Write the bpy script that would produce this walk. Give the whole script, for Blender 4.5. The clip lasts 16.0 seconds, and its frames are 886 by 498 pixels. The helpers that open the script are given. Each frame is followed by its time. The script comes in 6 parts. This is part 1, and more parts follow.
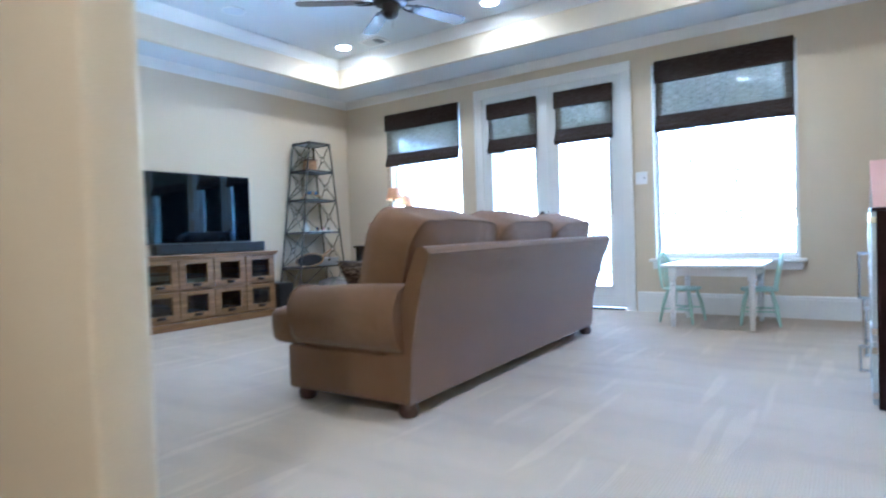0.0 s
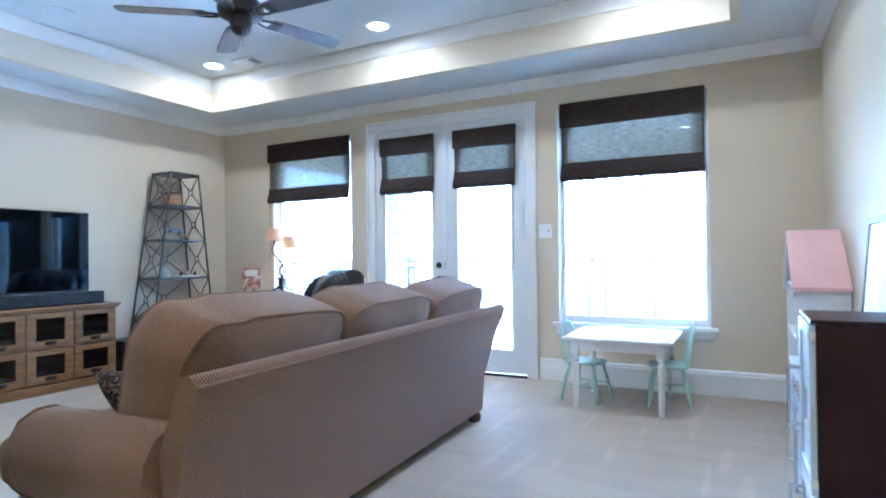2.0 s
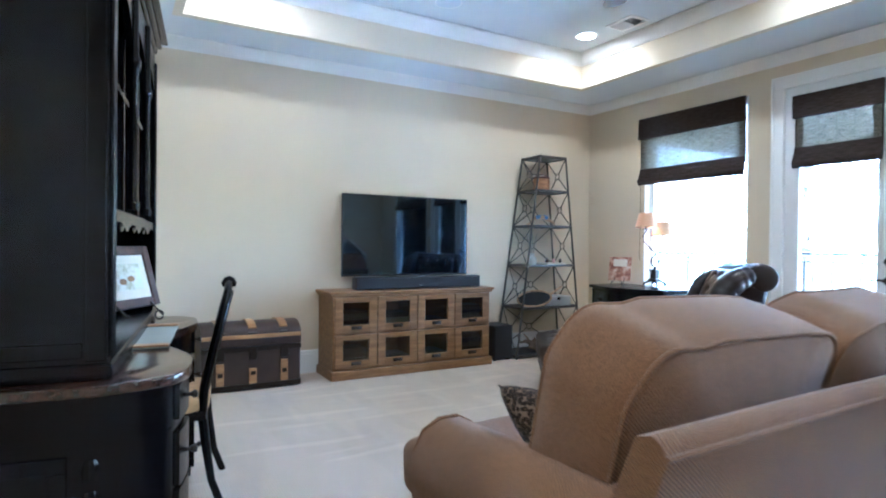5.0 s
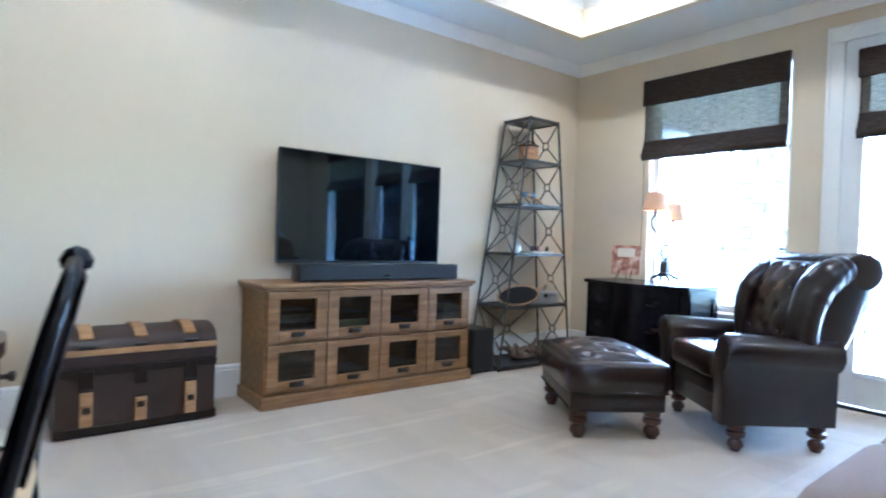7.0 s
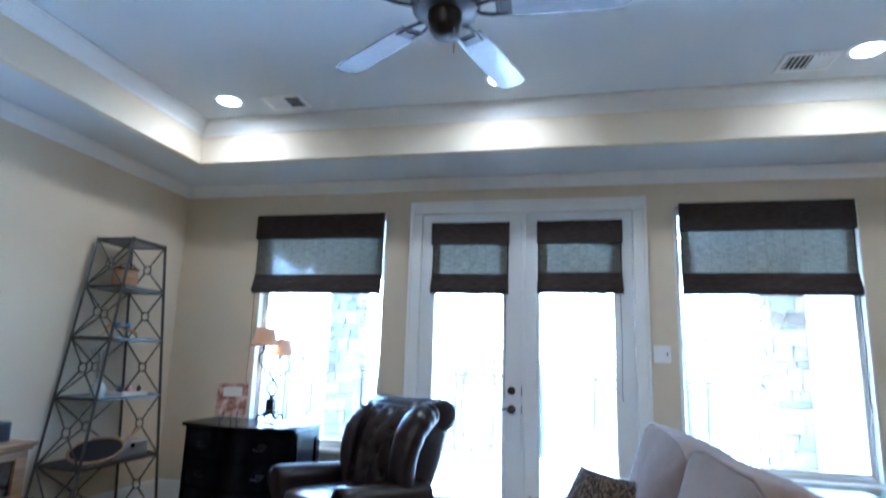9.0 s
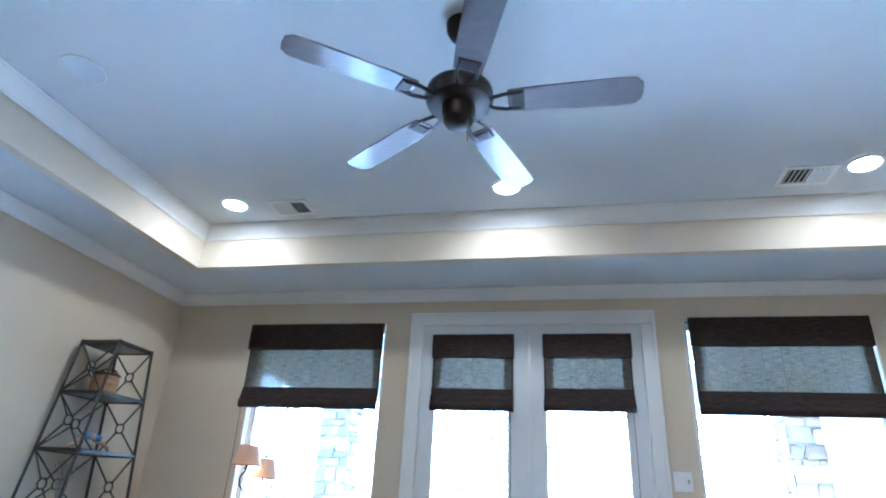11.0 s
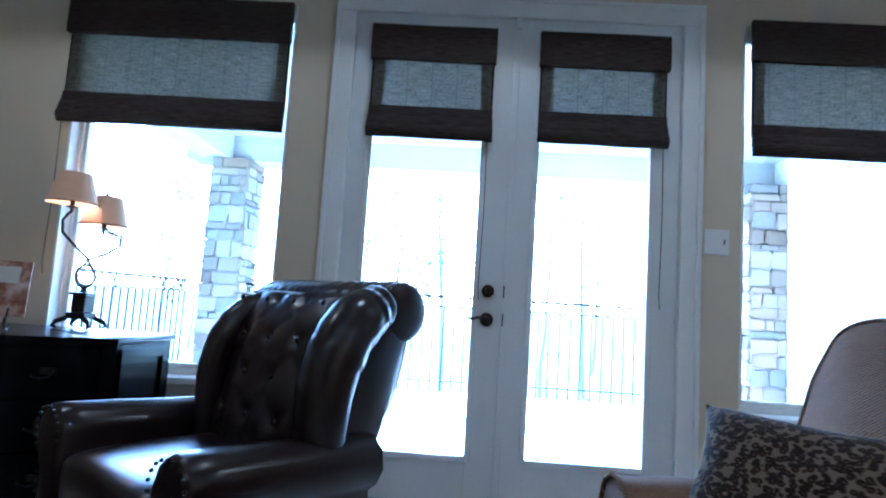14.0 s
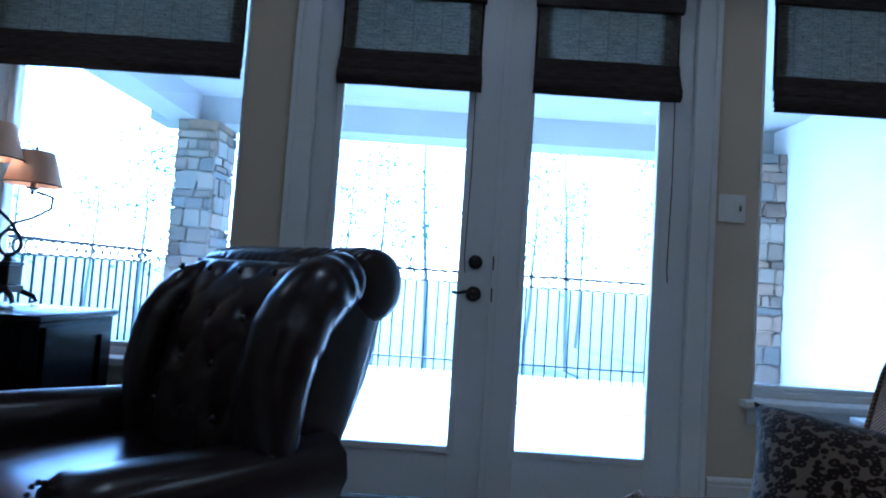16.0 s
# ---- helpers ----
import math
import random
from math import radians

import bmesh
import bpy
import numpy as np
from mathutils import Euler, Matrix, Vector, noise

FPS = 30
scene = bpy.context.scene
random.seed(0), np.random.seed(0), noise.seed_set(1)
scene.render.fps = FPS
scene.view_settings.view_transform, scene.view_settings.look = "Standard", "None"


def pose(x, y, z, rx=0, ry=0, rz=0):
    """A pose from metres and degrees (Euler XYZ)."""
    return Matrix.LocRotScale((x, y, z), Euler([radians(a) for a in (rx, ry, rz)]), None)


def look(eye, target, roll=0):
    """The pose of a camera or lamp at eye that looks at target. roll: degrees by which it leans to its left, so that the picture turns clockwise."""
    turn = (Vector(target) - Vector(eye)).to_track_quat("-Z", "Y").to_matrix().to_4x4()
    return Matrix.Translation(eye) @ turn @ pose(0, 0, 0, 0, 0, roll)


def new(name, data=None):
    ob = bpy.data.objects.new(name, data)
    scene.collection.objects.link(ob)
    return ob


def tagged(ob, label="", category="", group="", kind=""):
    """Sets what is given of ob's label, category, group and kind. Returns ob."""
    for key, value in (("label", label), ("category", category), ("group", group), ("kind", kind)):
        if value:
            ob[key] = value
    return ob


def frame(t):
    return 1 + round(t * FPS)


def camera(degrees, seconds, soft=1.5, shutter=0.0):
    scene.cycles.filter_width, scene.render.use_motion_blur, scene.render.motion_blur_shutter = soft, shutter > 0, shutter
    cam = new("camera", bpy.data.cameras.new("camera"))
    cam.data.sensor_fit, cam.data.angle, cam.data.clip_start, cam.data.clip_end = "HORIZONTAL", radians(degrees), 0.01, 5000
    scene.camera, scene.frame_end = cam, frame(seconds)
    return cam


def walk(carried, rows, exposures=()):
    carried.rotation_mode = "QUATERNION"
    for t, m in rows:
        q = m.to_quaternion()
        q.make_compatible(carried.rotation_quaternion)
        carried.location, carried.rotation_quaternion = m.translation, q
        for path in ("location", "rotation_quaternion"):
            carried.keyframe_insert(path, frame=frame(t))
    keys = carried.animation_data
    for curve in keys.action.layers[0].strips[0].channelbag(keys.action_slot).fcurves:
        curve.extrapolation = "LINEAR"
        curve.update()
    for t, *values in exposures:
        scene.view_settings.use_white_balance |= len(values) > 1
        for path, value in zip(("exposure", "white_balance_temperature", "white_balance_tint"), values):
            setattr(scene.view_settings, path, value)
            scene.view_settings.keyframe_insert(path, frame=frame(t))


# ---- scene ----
cam = camera(75.1, 16.0, 2.0, 0.5)
PATH = [
    (0, (5.787, -5.954, 0.843), (4.638, -4.318, 0.795), -1.97),
    (0.5, (5.753, -5.678, 0.882), (4.729, -3.96, 0.904), -1.79),
    (1, (5.7, -5.494, 0.989), (4.785, -3.716, 1.034), -1.4),
    (1.5, (5.711, -5.255, 1.074), (4.811, -3.469, 1.113), -1.11),
    (2, (5.679, -5.081, 1.128), (4.756, -3.306, 1.155), -0.66),
    (2.5, (5.568, -4.848, 1.129), (4.59, -3.103, 1.147), -0.43),
    (3, (5.47, -4.778, 1.143), (4.317, -3.144, 1.162), -0.07),
    (3.5, (5.404, -4.782, 1.147), (3.95, -3.409, 1.168), 0.28),
    (4, (5.435, -4.835, 1.181), (3.756, -3.749, 1.176), 0.44),
    (4.2, (5.407, -4.857, 1.18), (3.662, -3.879, 1.172), 0.33),
    (6.3, (3.972, -4.659, 1.008), (2.308, -3.55, 0.986), 1.7),
    (6.5, (3.855, -4.648, 0.998), (2.216, -3.502, 0.983), 1.73),
    (7, (3.653, -4.479, 1.018), (2.08, -3.244, 0.99), 1.94),
    (7.5, (3.651, -4.419, 1.092), (2.276, -2.966, 1.037), 2.26),
    (8, (3.549, -4.484, 1.125), (2.679, -2.683, 1.098), 2),
    (8.5, (3.487, -4.552, 1.265), (2.966, -2.623, 1.354), 1.53),
    (9, (3.424, -4.534, 1.27), (2.999, -2.615, 1.643), 1.8),
    (9.5, (3.445, -4.495, 1.257), (3.012, -2.664, 1.932), 2.56),
    (9.7, (3.464, -4.485, 1.254), (3.026, -2.714, 2.073), 2.99),
    (11.8, (3.196, -4.232, 1.088), (2.851, -2.416, 1.854), 3.52),
    (12, (3.157, -4.171, 1.086), (2.829, -2.308, 1.735), 3.42),
    (12.5, (2.996, -3.887, 1.009), (2.785, -1.941, 1.42), 3.4),
    (13, (2.917, -3.6, 0.957), (2.835, -1.619, 1.222), 3.27),
    (13.5, (2.905, -3.169, 0.968), (2.823, -1.183, 1.189), 3.41),
    (14, (2.853, -2.836, 0.96), (2.786, -0.846, 1.154), 3.61),
    (14.5, (2.824, -2.676, 0.994), (2.806, -0.681, 1.129), 3.48),
    (15, (2.816, -2.638, 0.977), (2.807, -0.642, 1.098), 3.62),
    (15.5, (2.81, -2.618, 0.979), (2.811, -0.621, 1.088), 3.66),
    (16, (2.856, -2.503, 0.954), (2.848, -0.506, 1.063), 3.82),
]
# exposures follow the clip's own brightness on the way
EXPO = [(0.0, 5.34, 3910, 5), (1.0, 5.43, 3870, 5), (3.0, 5.25, 3840, 5), (4.0, 5.28, 3960, 5), (6.5, 5.59, 4030, 5), (7.5, 5.55, 3980, 5), (8.5, 5.0, 3900, 5), (9.0, 4.7, 3920, 5), (9.5, 4.45, 3940, 5), (10.5, 4.65, 3940, 5), (12.0, 5.0, 3930, 5), (12.5, 4.92, 3930, 5), (13.0, 4.63, 3910, 5), (14.0, 4.0, 3750, 5), (15.0, 3.35, 3660, 5), (16.0, 2.75, 3640, 5)]
walk(cam, [(t, look(eye, target, roll)) for t, eye, target, roll in PATH], EXPO)

# ---- world, sun, lights ----
world = bpy.data.worlds.new("sky")
scene.world = world
world.use_nodes = True
wn = world.node_tree
sky = wn.nodes.new("ShaderNodeTexSky")
sky.sky_type = "NISHITA"
sky.sun_disc = False
sky.sun_elevation, sky.sun_rotation = radians(36), radians(-12)
sky.dust_density = 1.0
wn.nodes["Background"].inputs["Strength"].default_value = 0.15
wn.links.new(sky.outputs["Color"], wn.nodes["Background"].inputs["Color"])
sun = new("sun", bpy.data.lights.new("sun", "SUN"))
sun.data.energy, sun.data.angle, sun.data.color = 5.0, radians(0.5), (1.0, 0.97, 0.93)
sun.matrix_world = look((-2, 9.1, 7), (0, 0, 0))


# last can: unseen hall, added to brighten the wall beside the opening
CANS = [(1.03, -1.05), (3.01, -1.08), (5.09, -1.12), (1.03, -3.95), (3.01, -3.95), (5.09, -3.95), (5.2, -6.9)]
for i, (cx, cy) in enumerate(CANS):
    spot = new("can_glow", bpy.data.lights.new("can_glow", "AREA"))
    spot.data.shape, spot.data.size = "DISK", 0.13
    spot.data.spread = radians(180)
    # the added hall can burns stronger than the tray ones
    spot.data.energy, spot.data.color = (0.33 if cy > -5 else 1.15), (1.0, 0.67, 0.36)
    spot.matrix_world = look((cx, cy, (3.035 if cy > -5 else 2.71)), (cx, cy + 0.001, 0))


# ---- materials ----
def principled(name, colour, rough=0.5, metal=0.0, spec=0.5):
    m = bpy.data.materials.new(name)
    m.use_nodes = True
    b = m.node_tree.nodes["Principled BSDF"]
    b.inputs["Base Color"].default_value = (*colour, 1)
    b.inputs["Roughness"].default_value = rough
    b.inputs["Metallic"].default_value = metal
    b.inputs["Specular IOR Level"].default_value = spec
    return m, m.node_tree, b


def coords(nt, scale=(1, 1, 1), rot=(0, 0, 0)):
    tc, mp = nt.nodes.new("ShaderNodeTexCoord"), nt.nodes.new("ShaderNodeMapping")
    mp.inputs["Scale"].default_value = scale
    mp.inputs["Rotation"].default_value = rot
    nt.links.new(tc.outputs["Object"], mp.inputs["Vector"])
    return mp.outputs["Vector"]


def noise_tex(nt, vec, scale, detail=4, rough=0.55):
    n = nt.nodes.new("ShaderNodeTexNoise")
    n.inputs["Scale"].default_value, n.inputs["Detail"].default_value, n.inputs["Roughness"].default_value = scale, detail, rough
    nt.links.new(vec, n.inputs["Vector"])
    return n.outputs["Fac"]


def ramp(nt, fac, stops):
    r = nt.nodes.new("ShaderNodeValToRGB")
    while len(r.color_ramp.elements) < len(stops):
        r.color_ramp.elements.new(0.5)
    for e, (p, c) in zip(r.color_ramp.elements, stops):
        e.position, e.color = p, (*c, 1)
    nt.links.new(fac, r.inputs["Fac"])
    return r.outputs["Color"]


def mix(nt, a, b, fac, blend="MIX"):
    n = nt.nodes.new("ShaderNodeMix")
    n.data_type, n.blend_type = "RGBA", blend
    for sock, v in ((n.inputs[0], fac), (n.inputs[6], a), (n.inputs[7], b)):
        if isinstance(v, (int, float)):
            sock.default_value = v
        elif isinstance(v, tuple):
            sock.default_value = (*v, 1)
        else:
            nt.links.new(v, sock)
    return n.outputs[2]


def bump(nt, b, height, strength=0.2, dist=0.002):
    n = nt.nodes.new("ShaderNodeBump")
    n.inputs["Strength"].default_value, n.inputs["Distance"].default_value = strength, dist
    nt.links.new(height, n.inputs["Height"])
    nt.links.new(n.outputs["Normal"], b.inputs["Normal"])


def shade_of(c, k):
    return tuple(min(1.0, v * k) for v in c)


def varied(name, colour, rough=0.5, metal=0.0, big=2.0, small=60.0, amount=0.12, bumps=0.15, dist=0.001, stretch=(1, 1, 1), spec=0.5):
    """A plain surface with large blotches and fine grain."""
    m, nt, b = principled(name, colour, rough, metal, spec)
    v = coords(nt, stretch)
    large, fine = noise_tex(nt, v, big, 3), noise_tex(nt, v, small, 4)
    c = ramp(nt, large, [(0.3, shade_of(colour, 1 - amount)), (0.7, shade_of(colour, 1 + amount))])
    c = mix(nt, c, ramp(nt, fine, [(0.3, (0.86, 0.86, 0.86)), (0.7, (1, 1, 1))]), 0.5, "MULTIPLY")
    nt.links.new(c, b.inputs["Base Color"])
    rr = nt.nodes.new("ShaderNodeMapRange")
    rr.inputs[3].default_value, rr.inputs[4].default_value = max(0.02, rough - 0.08), min(1, rough + 0.08)
    nt.links.new(large, rr.inputs[0])
    nt.links.new(rr.outputs[0], b.inputs["Roughness"])
    bump(nt, b, fine, bumps, dist)
    return m


def wood(name, dark, light, rough=0.4, scale=(1, 12, 12), bumps=0.12, coat=0.0, spec=0.5):
    m, nt, b = principled(name, light, rough, 0.0, spec)
    v = coords(nt, scale)
    grain, fine = noise_tex(nt, v, 3.0, 6, 0.65), noise_tex(nt, v, 22.0, 4)
    c = ramp(nt, grain, [(0.3, dark), (0.65, light)])
    c = mix(nt, c, ramp(nt, fine, [(0.35, (0.75, 0.75, 0.75)), (0.65, (1, 1, 1))]), 0.6, "MULTIPLY")
    nt.links.new(c, b.inputs["Base Color"])
    b.inputs["Coat Weight"].default_value = coat
    b.inputs["Coat Roughness"].default_value = 0.12
    bump(nt, b, fine, bumps, 0.001)
    return m


def carpet_mat():
    m, nt, b = principled("carpet_weave", (0.5, 0.45, 0.39), 0.95, 0, 0.1)
    v = coords(nt)
    vr = coords(nt, (1, 1, 1), (0, 0, radians(45)))
    rows = nt.nodes.new("ShaderNodeTexBrick")
    rows.inputs["Scale"].default_value = 1.0
    rows.inputs["Brick Width"].default_value, rows.inputs["Row Height"].default_value = 0.024, 0.012
    rows.inputs["Mortar Size"].default_value, rows.inputs["Mortar Smooth"].default_value = 0.0028, 1.0
    nt.links.new(v, rows.inputs["Vector"])
    fine = noise_tex(nt, v, 240, 3)
    blot = noise_tex(nt, v, 1.6, 3)
    strokes = noise_tex(nt, coords(nt, (0.8, 4.0, 1), (0, 0, radians(32))), 1.3, 1)
    strokes2 = noise_tex(nt, coords(nt, (9.0, 0.75, 1), (0, 0, radians(20))), 1.1, 1)
    c = ramp(nt, blot, [(0.3, (0.53, 0.45, 0.345)), (0.7, (0.60, 0.515, 0.40))])
    c = mix(nt, c, ramp(nt, strokes, [(0.43, (0.92, 0.92, 0.92)), (0.49, (1, 1, 1))]), 0.75, "MULTIPLY")
    c = mix(nt, c, ramp(nt, strokes2, [(0.60, (1, 1, 1)), (0.65, (1.18, 1.18, 1.18))]), 0.65, "MULTIPLY")
    c = mix(nt, c, ramp(nt, rows.outputs["Fac"], [(0.0, (1, 1, 1)), (1.0, (0.74, 0.73, 0.71))]), 0.9, "MULTIPLY")
    c = mix(nt, c, ramp(nt, fine, [(0.3, (0.86, 0.86, 0.86)), (0.7, (1, 1, 1))]), 0.7, "MULTIPLY")
    nt.links.new(c, b.inputs["Base Color"])
    inv = nt.nodes.new("ShaderNodeMath")
    inv.operation = "SUBTRACT"
    inv.inputs[0].default_value = 1.0
    nt.links.new(rows.outputs["Fac"], inv.inputs[1])
    add = nt.nodes.new("ShaderNodeMath")
    nt.links.new(inv.outputs[0], add.inputs[0])
    nt.links.new(fine, add.inputs[1])
    bump(nt, b, add.outputs[0], 0.6, 0.004)
    b.inputs["Sheen Weight"].default_value = 0.2
    return m


def fabric_mat(name, dark, light, size=0.008, axis="Y"):
    """Ribbed chenille: fine cords with flecks."""
    m, nt, b = principled(name, light, 0.9, 0, 0.15)
    v = coords(nt)
    w = nt.nodes.new("ShaderNodeTexWave")
    w.wave_type, w.bands_direction = "BANDS", "DIAGONAL"
    w.inputs["Scale"].default_value = 0.42 / size
    w.inputs["Distortion"].default_value, w.inputs["Detail"].default_value, w.inputs["Detail Scale"].default_value = 2.2, 2, 6
    nt.links.new(v, w.inputs["Vector"])
    fleck, blot = noise_tex(nt, v, 190, 3), noise_tex(nt, v, 2.5, 3)
    c = ramp(nt, w.outputs["Fac"], [(0.1, dark), (0.75, light)])
    c = mix(nt, c, ramp(nt, blot, [(0.3, (0.88, 0.87, 0.86)), (0.7, (1, 1, 1))]), 0.9, "MULTIPLY")
    c = mix(nt, c, ramp(nt, fleck, [(0.3, (0.6, 0.6, 0.6)), (0.7, (1.1, 1.1, 1.1))]), 0.7, "MULTIPLY")
    nt.links.new(c, b.inputs["Base Color"])
    bump(nt, b, w.outputs["Fac"], 0.6, 0.002)
    b.inputs["Sheen Weight"].default_value = 0.22
    b.inputs["Sheen Roughness"].default_value = 0.5
    return m


def leather_mat():
    m, nt, b = principled("dark_leather", (0.03, 0.018, 0.016), 0.3, 0, 0.36)
    v = coords(nt)
    vor = nt.nodes.new("ShaderNodeTexVoronoi")
    vor.inputs["Scale"].default_value = 260
    nt.links.new(v, vor.inputs["Vector"])
    blot, crease = noise_tex(nt, v, 5, 4), noise_tex(nt, v, 22, 3, 0.5)
    nt.links.new(ramp(nt, blot, [(0.3, (0.008, 0.0038, 0.0045)), (0.7, (0.013, 0.0058, 0.0062))]), b.inputs["Base Color"])
    rr = nt.nodes.new("ShaderNodeMapRange")
    rr.inputs[3].default_value, rr.inputs[4].default_value = 0.29, 0.35
    nt.links.new(crease, rr.inputs[0])
    nt.links.new(rr.outputs[0], b.inputs["Roughness"])
    add = nt.nodes.new("ShaderNodeMath")
    add.operation = "MULTIPLY_ADD"
    add.inputs[1].default_value = 0.2
    nt.links.new(crease, add.inputs[0])
    nt.links.new(vor.outputs["Distance"], add.inputs[2])
    bump(nt, b, add.outputs[0], 0.02, 0.0008)
    b.inputs["Coat Weight"].default_value, b.inputs["Coat Roughness"].default_value = 0.4, 0.2
    return m


def leopard_mat():
    m, nt, b = principled("leopard_print", (0.4, 0.3, 0.2), 0.95, 0, 0.1)
    v = coords(nt)
    n = nt.nodes.new("ShaderNodeTexNoise")
    n.inputs["Scale"].default_value = 40
    nt.links.new(v, n.inputs["Vector"])
    warped = nt.nodes.new("ShaderNodeMixRGB")
    warped.inputs[0].default_value = 0.005
    nt.links.new(v, warped.inputs[1])
    nt.links.new(n.outputs["Color"], warped.inputs[2])
    vor = nt.nodes.new("ShaderNodeTexVoronoi")
    vor.inputs["Scale"].default_value = 85
    nt.links.new(warped.outputs[0], vor.inputs["Vector"])
    gaps = noise_tex(nt, v, 160, 2)
    rings = ramp(nt, vor.outputs["Distance"], [(0.0, (0.10, 0.06, 0.032)), (0.17, (0.10, 0.06, 0.032)), (0.23, (0.014, 0.009, 0.008)), (0.57, (0.014, 0.009, 0.008)), (0.64, (0.17, 0.118, 0.074))])
    c = mix(nt, (0.17, 0.118, 0.074), rings, ramp(nt, gaps, [(0.27, (0, 0, 0)), (0.32, (1, 1, 1))]))
    nt.links.new(c, b.inputs["Base Color"])
    bump(nt, b, noise_tex(nt, v, 350, 3), 0.5, 0.003)
    b.inputs["Sheen Weight"].default_value = 0.2
    return m


def woven_mat(name, dark, light, see=0.0):
    """Woven grass shade: horizontal reeds with darker vertical stitching; see lets daylight through between the reeds."""
    m, nt, b = principled(name, light, 0.8, 0, 0.2)
    out = nt.nodes["Material Output"]
    reeds = noise_tex(nt, coords(nt, (14, 1, 170)), 1.0, 3, 0.6)
    streak = noise_tex(nt, coords(nt, (70, 1, 240)), 1.0, 3, 0.6)
    stitch = nt.nodes.new("ShaderNodeTexWave")
    stitch.bands_direction = "X"
    stitch.inputs["Scale"].default_value = 2.5
    stitch.inputs["Distortion"].default_value = 0.3
    nt.links.new(coords(nt), stitch.inputs["Vector"])
    c = ramp(nt, reeds, [(0.3, dark), (0.7, light)])
    if see:
        c = mix(nt, c, ramp(nt, stitch.outputs["Fac"], [(0.0, (0.5, 0.5, 0.5)), (0.012, (1, 1, 1))]), 0.7, "MULTIPLY")
    nt.links.new(c, b.inputs["Base Color"])
    bump(nt, b, streak, 0.6, 0.003)
    if see:
        tl, tr = nt.nodes.new("ShaderNodeBsdfTranslucent"), nt.nodes.new("ShaderNodeBsdfTransparent")
        nt.links.new(c, tl.inputs["Color"])
        m1, m2 = nt.nodes.new("ShaderNodeMixShader"), nt.nodes.new("ShaderNodeMixShader")
        m1.inputs[0].default_value = 0.62
        nt.links.new(b.outputs[0], m1.inputs[1])
        nt.links.new(tl.outputs[0], m1.inputs[2])
        gap = ramp(nt, streak, [(0.50, (0, 0, 0)), (0.70, (see, see, see))])
        gap2 = mix(nt, gap, ramp(nt, stitch.outputs["Fac"], [(0.005, (0, 0, 0)), (0.015, (1, 1, 1))]), 1.0, "MULTIPLY")
        nt.links.new(gap2, m2.inputs[0])
        nt.links.new(m1.outputs[0], m2.inputs[1])
        nt.links.new(tr.outputs[0], m2.inputs[2])
        nt.links.new(m2.outputs[0], out.inputs["Surface"])
    return m


def glow(name, colour, strength):
    m, nt, b = principled(name, colour, 0.6)
    b.inputs["Emission Color"].default_value = (*colour, 1)
    b.inputs["Emission Strength"].default_value = strength
    return m


def glass_mat(name, tint=(1, 1, 1), clear=0.92):
    m = bpy.data.materials.new(name)
    m.use_nodes = True
    nt = m.node_tree
    nt.nodes.remove(nt.nodes["Principled BSDF"])
    tr, gl, fr, mx = (nt.nodes.new("ShaderNode" + k) for k in ("BsdfTransparent", "BsdfGlossy", "Fresnel", "MixShader"))
    tr.inputs["Color"].default_value = (*tint, 1)
    gl.inputs["Roughness"].default_value = 0.02
    fr.inputs["IOR"].default_value = 1.45
    nt.links.new(fr.outputs[0], mx.inputs[0])
    nt.links.new(tr.outputs[0], mx.inputs[1])
    nt.links.new(gl.outputs[0], mx.inputs[2])
    nt.links.new(mx.outputs[0], nt.nodes["Material Output"].inputs["Surface"])
    return m


def stone_mat():
    m, nt, b = principled("rough_stone", (0.4, 0.36, 0.3), 0.9, 0, 0.2)
    info = nt.nodes.new("ShaderNodeObjectInfo")
    v = coords(nt)
    n = noise_tex(nt, v, 14, 5)
    tint = ramp(nt, info.outputs["Random"], [(0.0, (0.16, 0.125, 0.09)), (0.3, (0.34, 0.30, 0.24)), (0.55, (0.22, 0.21, 0.19)), (0.8, (0.30, 0.22, 0.15)), (1.0, (0.40, 0.36, 0.30))])
    nt.links.new(mix(nt, tint, ramp(nt, n, [(0.3, (0.7, 0.7, 0.7)), (0.7, (1, 1, 1))]), 0.8, "MULTIPLY"), b.inputs["Base Color"])
    bump(nt, b, n, 0.6, 0.01)
    return m


M_WALL = varied("beige_wall_paint", (0.63, 0.55, 0.405), 0.75, 0, 0.8, 220, 0.025, 0.12, 0.0006, spec=0.25)
# white ceiling tinted blue, holding the daylight bounce in its colour
M_CEIL = varied("daylight_tinted_ceiling", (0.66, 0.69, 0.71), 0.85, 0, 0.8, 200, 0.02, 0.12, 0.0006, spec=0.2)
# tray sides yellowed, the cans' warm light put into the colour
M_TRAY = varied("lamp_warmed_tray", (0.70, 0.63, 0.49), 0.8, 0, 0.8, 200, 0.02, 0.12, 0.0006, spec=0.2)
M_TRIM = varied("white_trim_paint", (0.78, 0.78, 0.76), 0.4, 0, 1.5, 90, 0.03, 0.05, 0.0005)
M_DOORP = varied("white_door_paint", (0.74, 0.75, 0.75), 0.35, 0, 1.5, 90, 0.03, 0.05, 0.0005)
M_CARPET = carpet_mat()
M_SOFA = fabric_mat("brown_ribbed_fabric", (0.090, 0.046, 0.020), (0.295, 0.163, 0.073), 0.0078)
M_LEATHER = leather_mat()
M_LEOPARD = leopard_mat()
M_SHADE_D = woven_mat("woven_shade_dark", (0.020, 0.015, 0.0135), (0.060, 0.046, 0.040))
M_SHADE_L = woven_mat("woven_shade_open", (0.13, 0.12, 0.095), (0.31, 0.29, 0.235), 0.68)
M_GLASS = glass_mat("clear_glass")
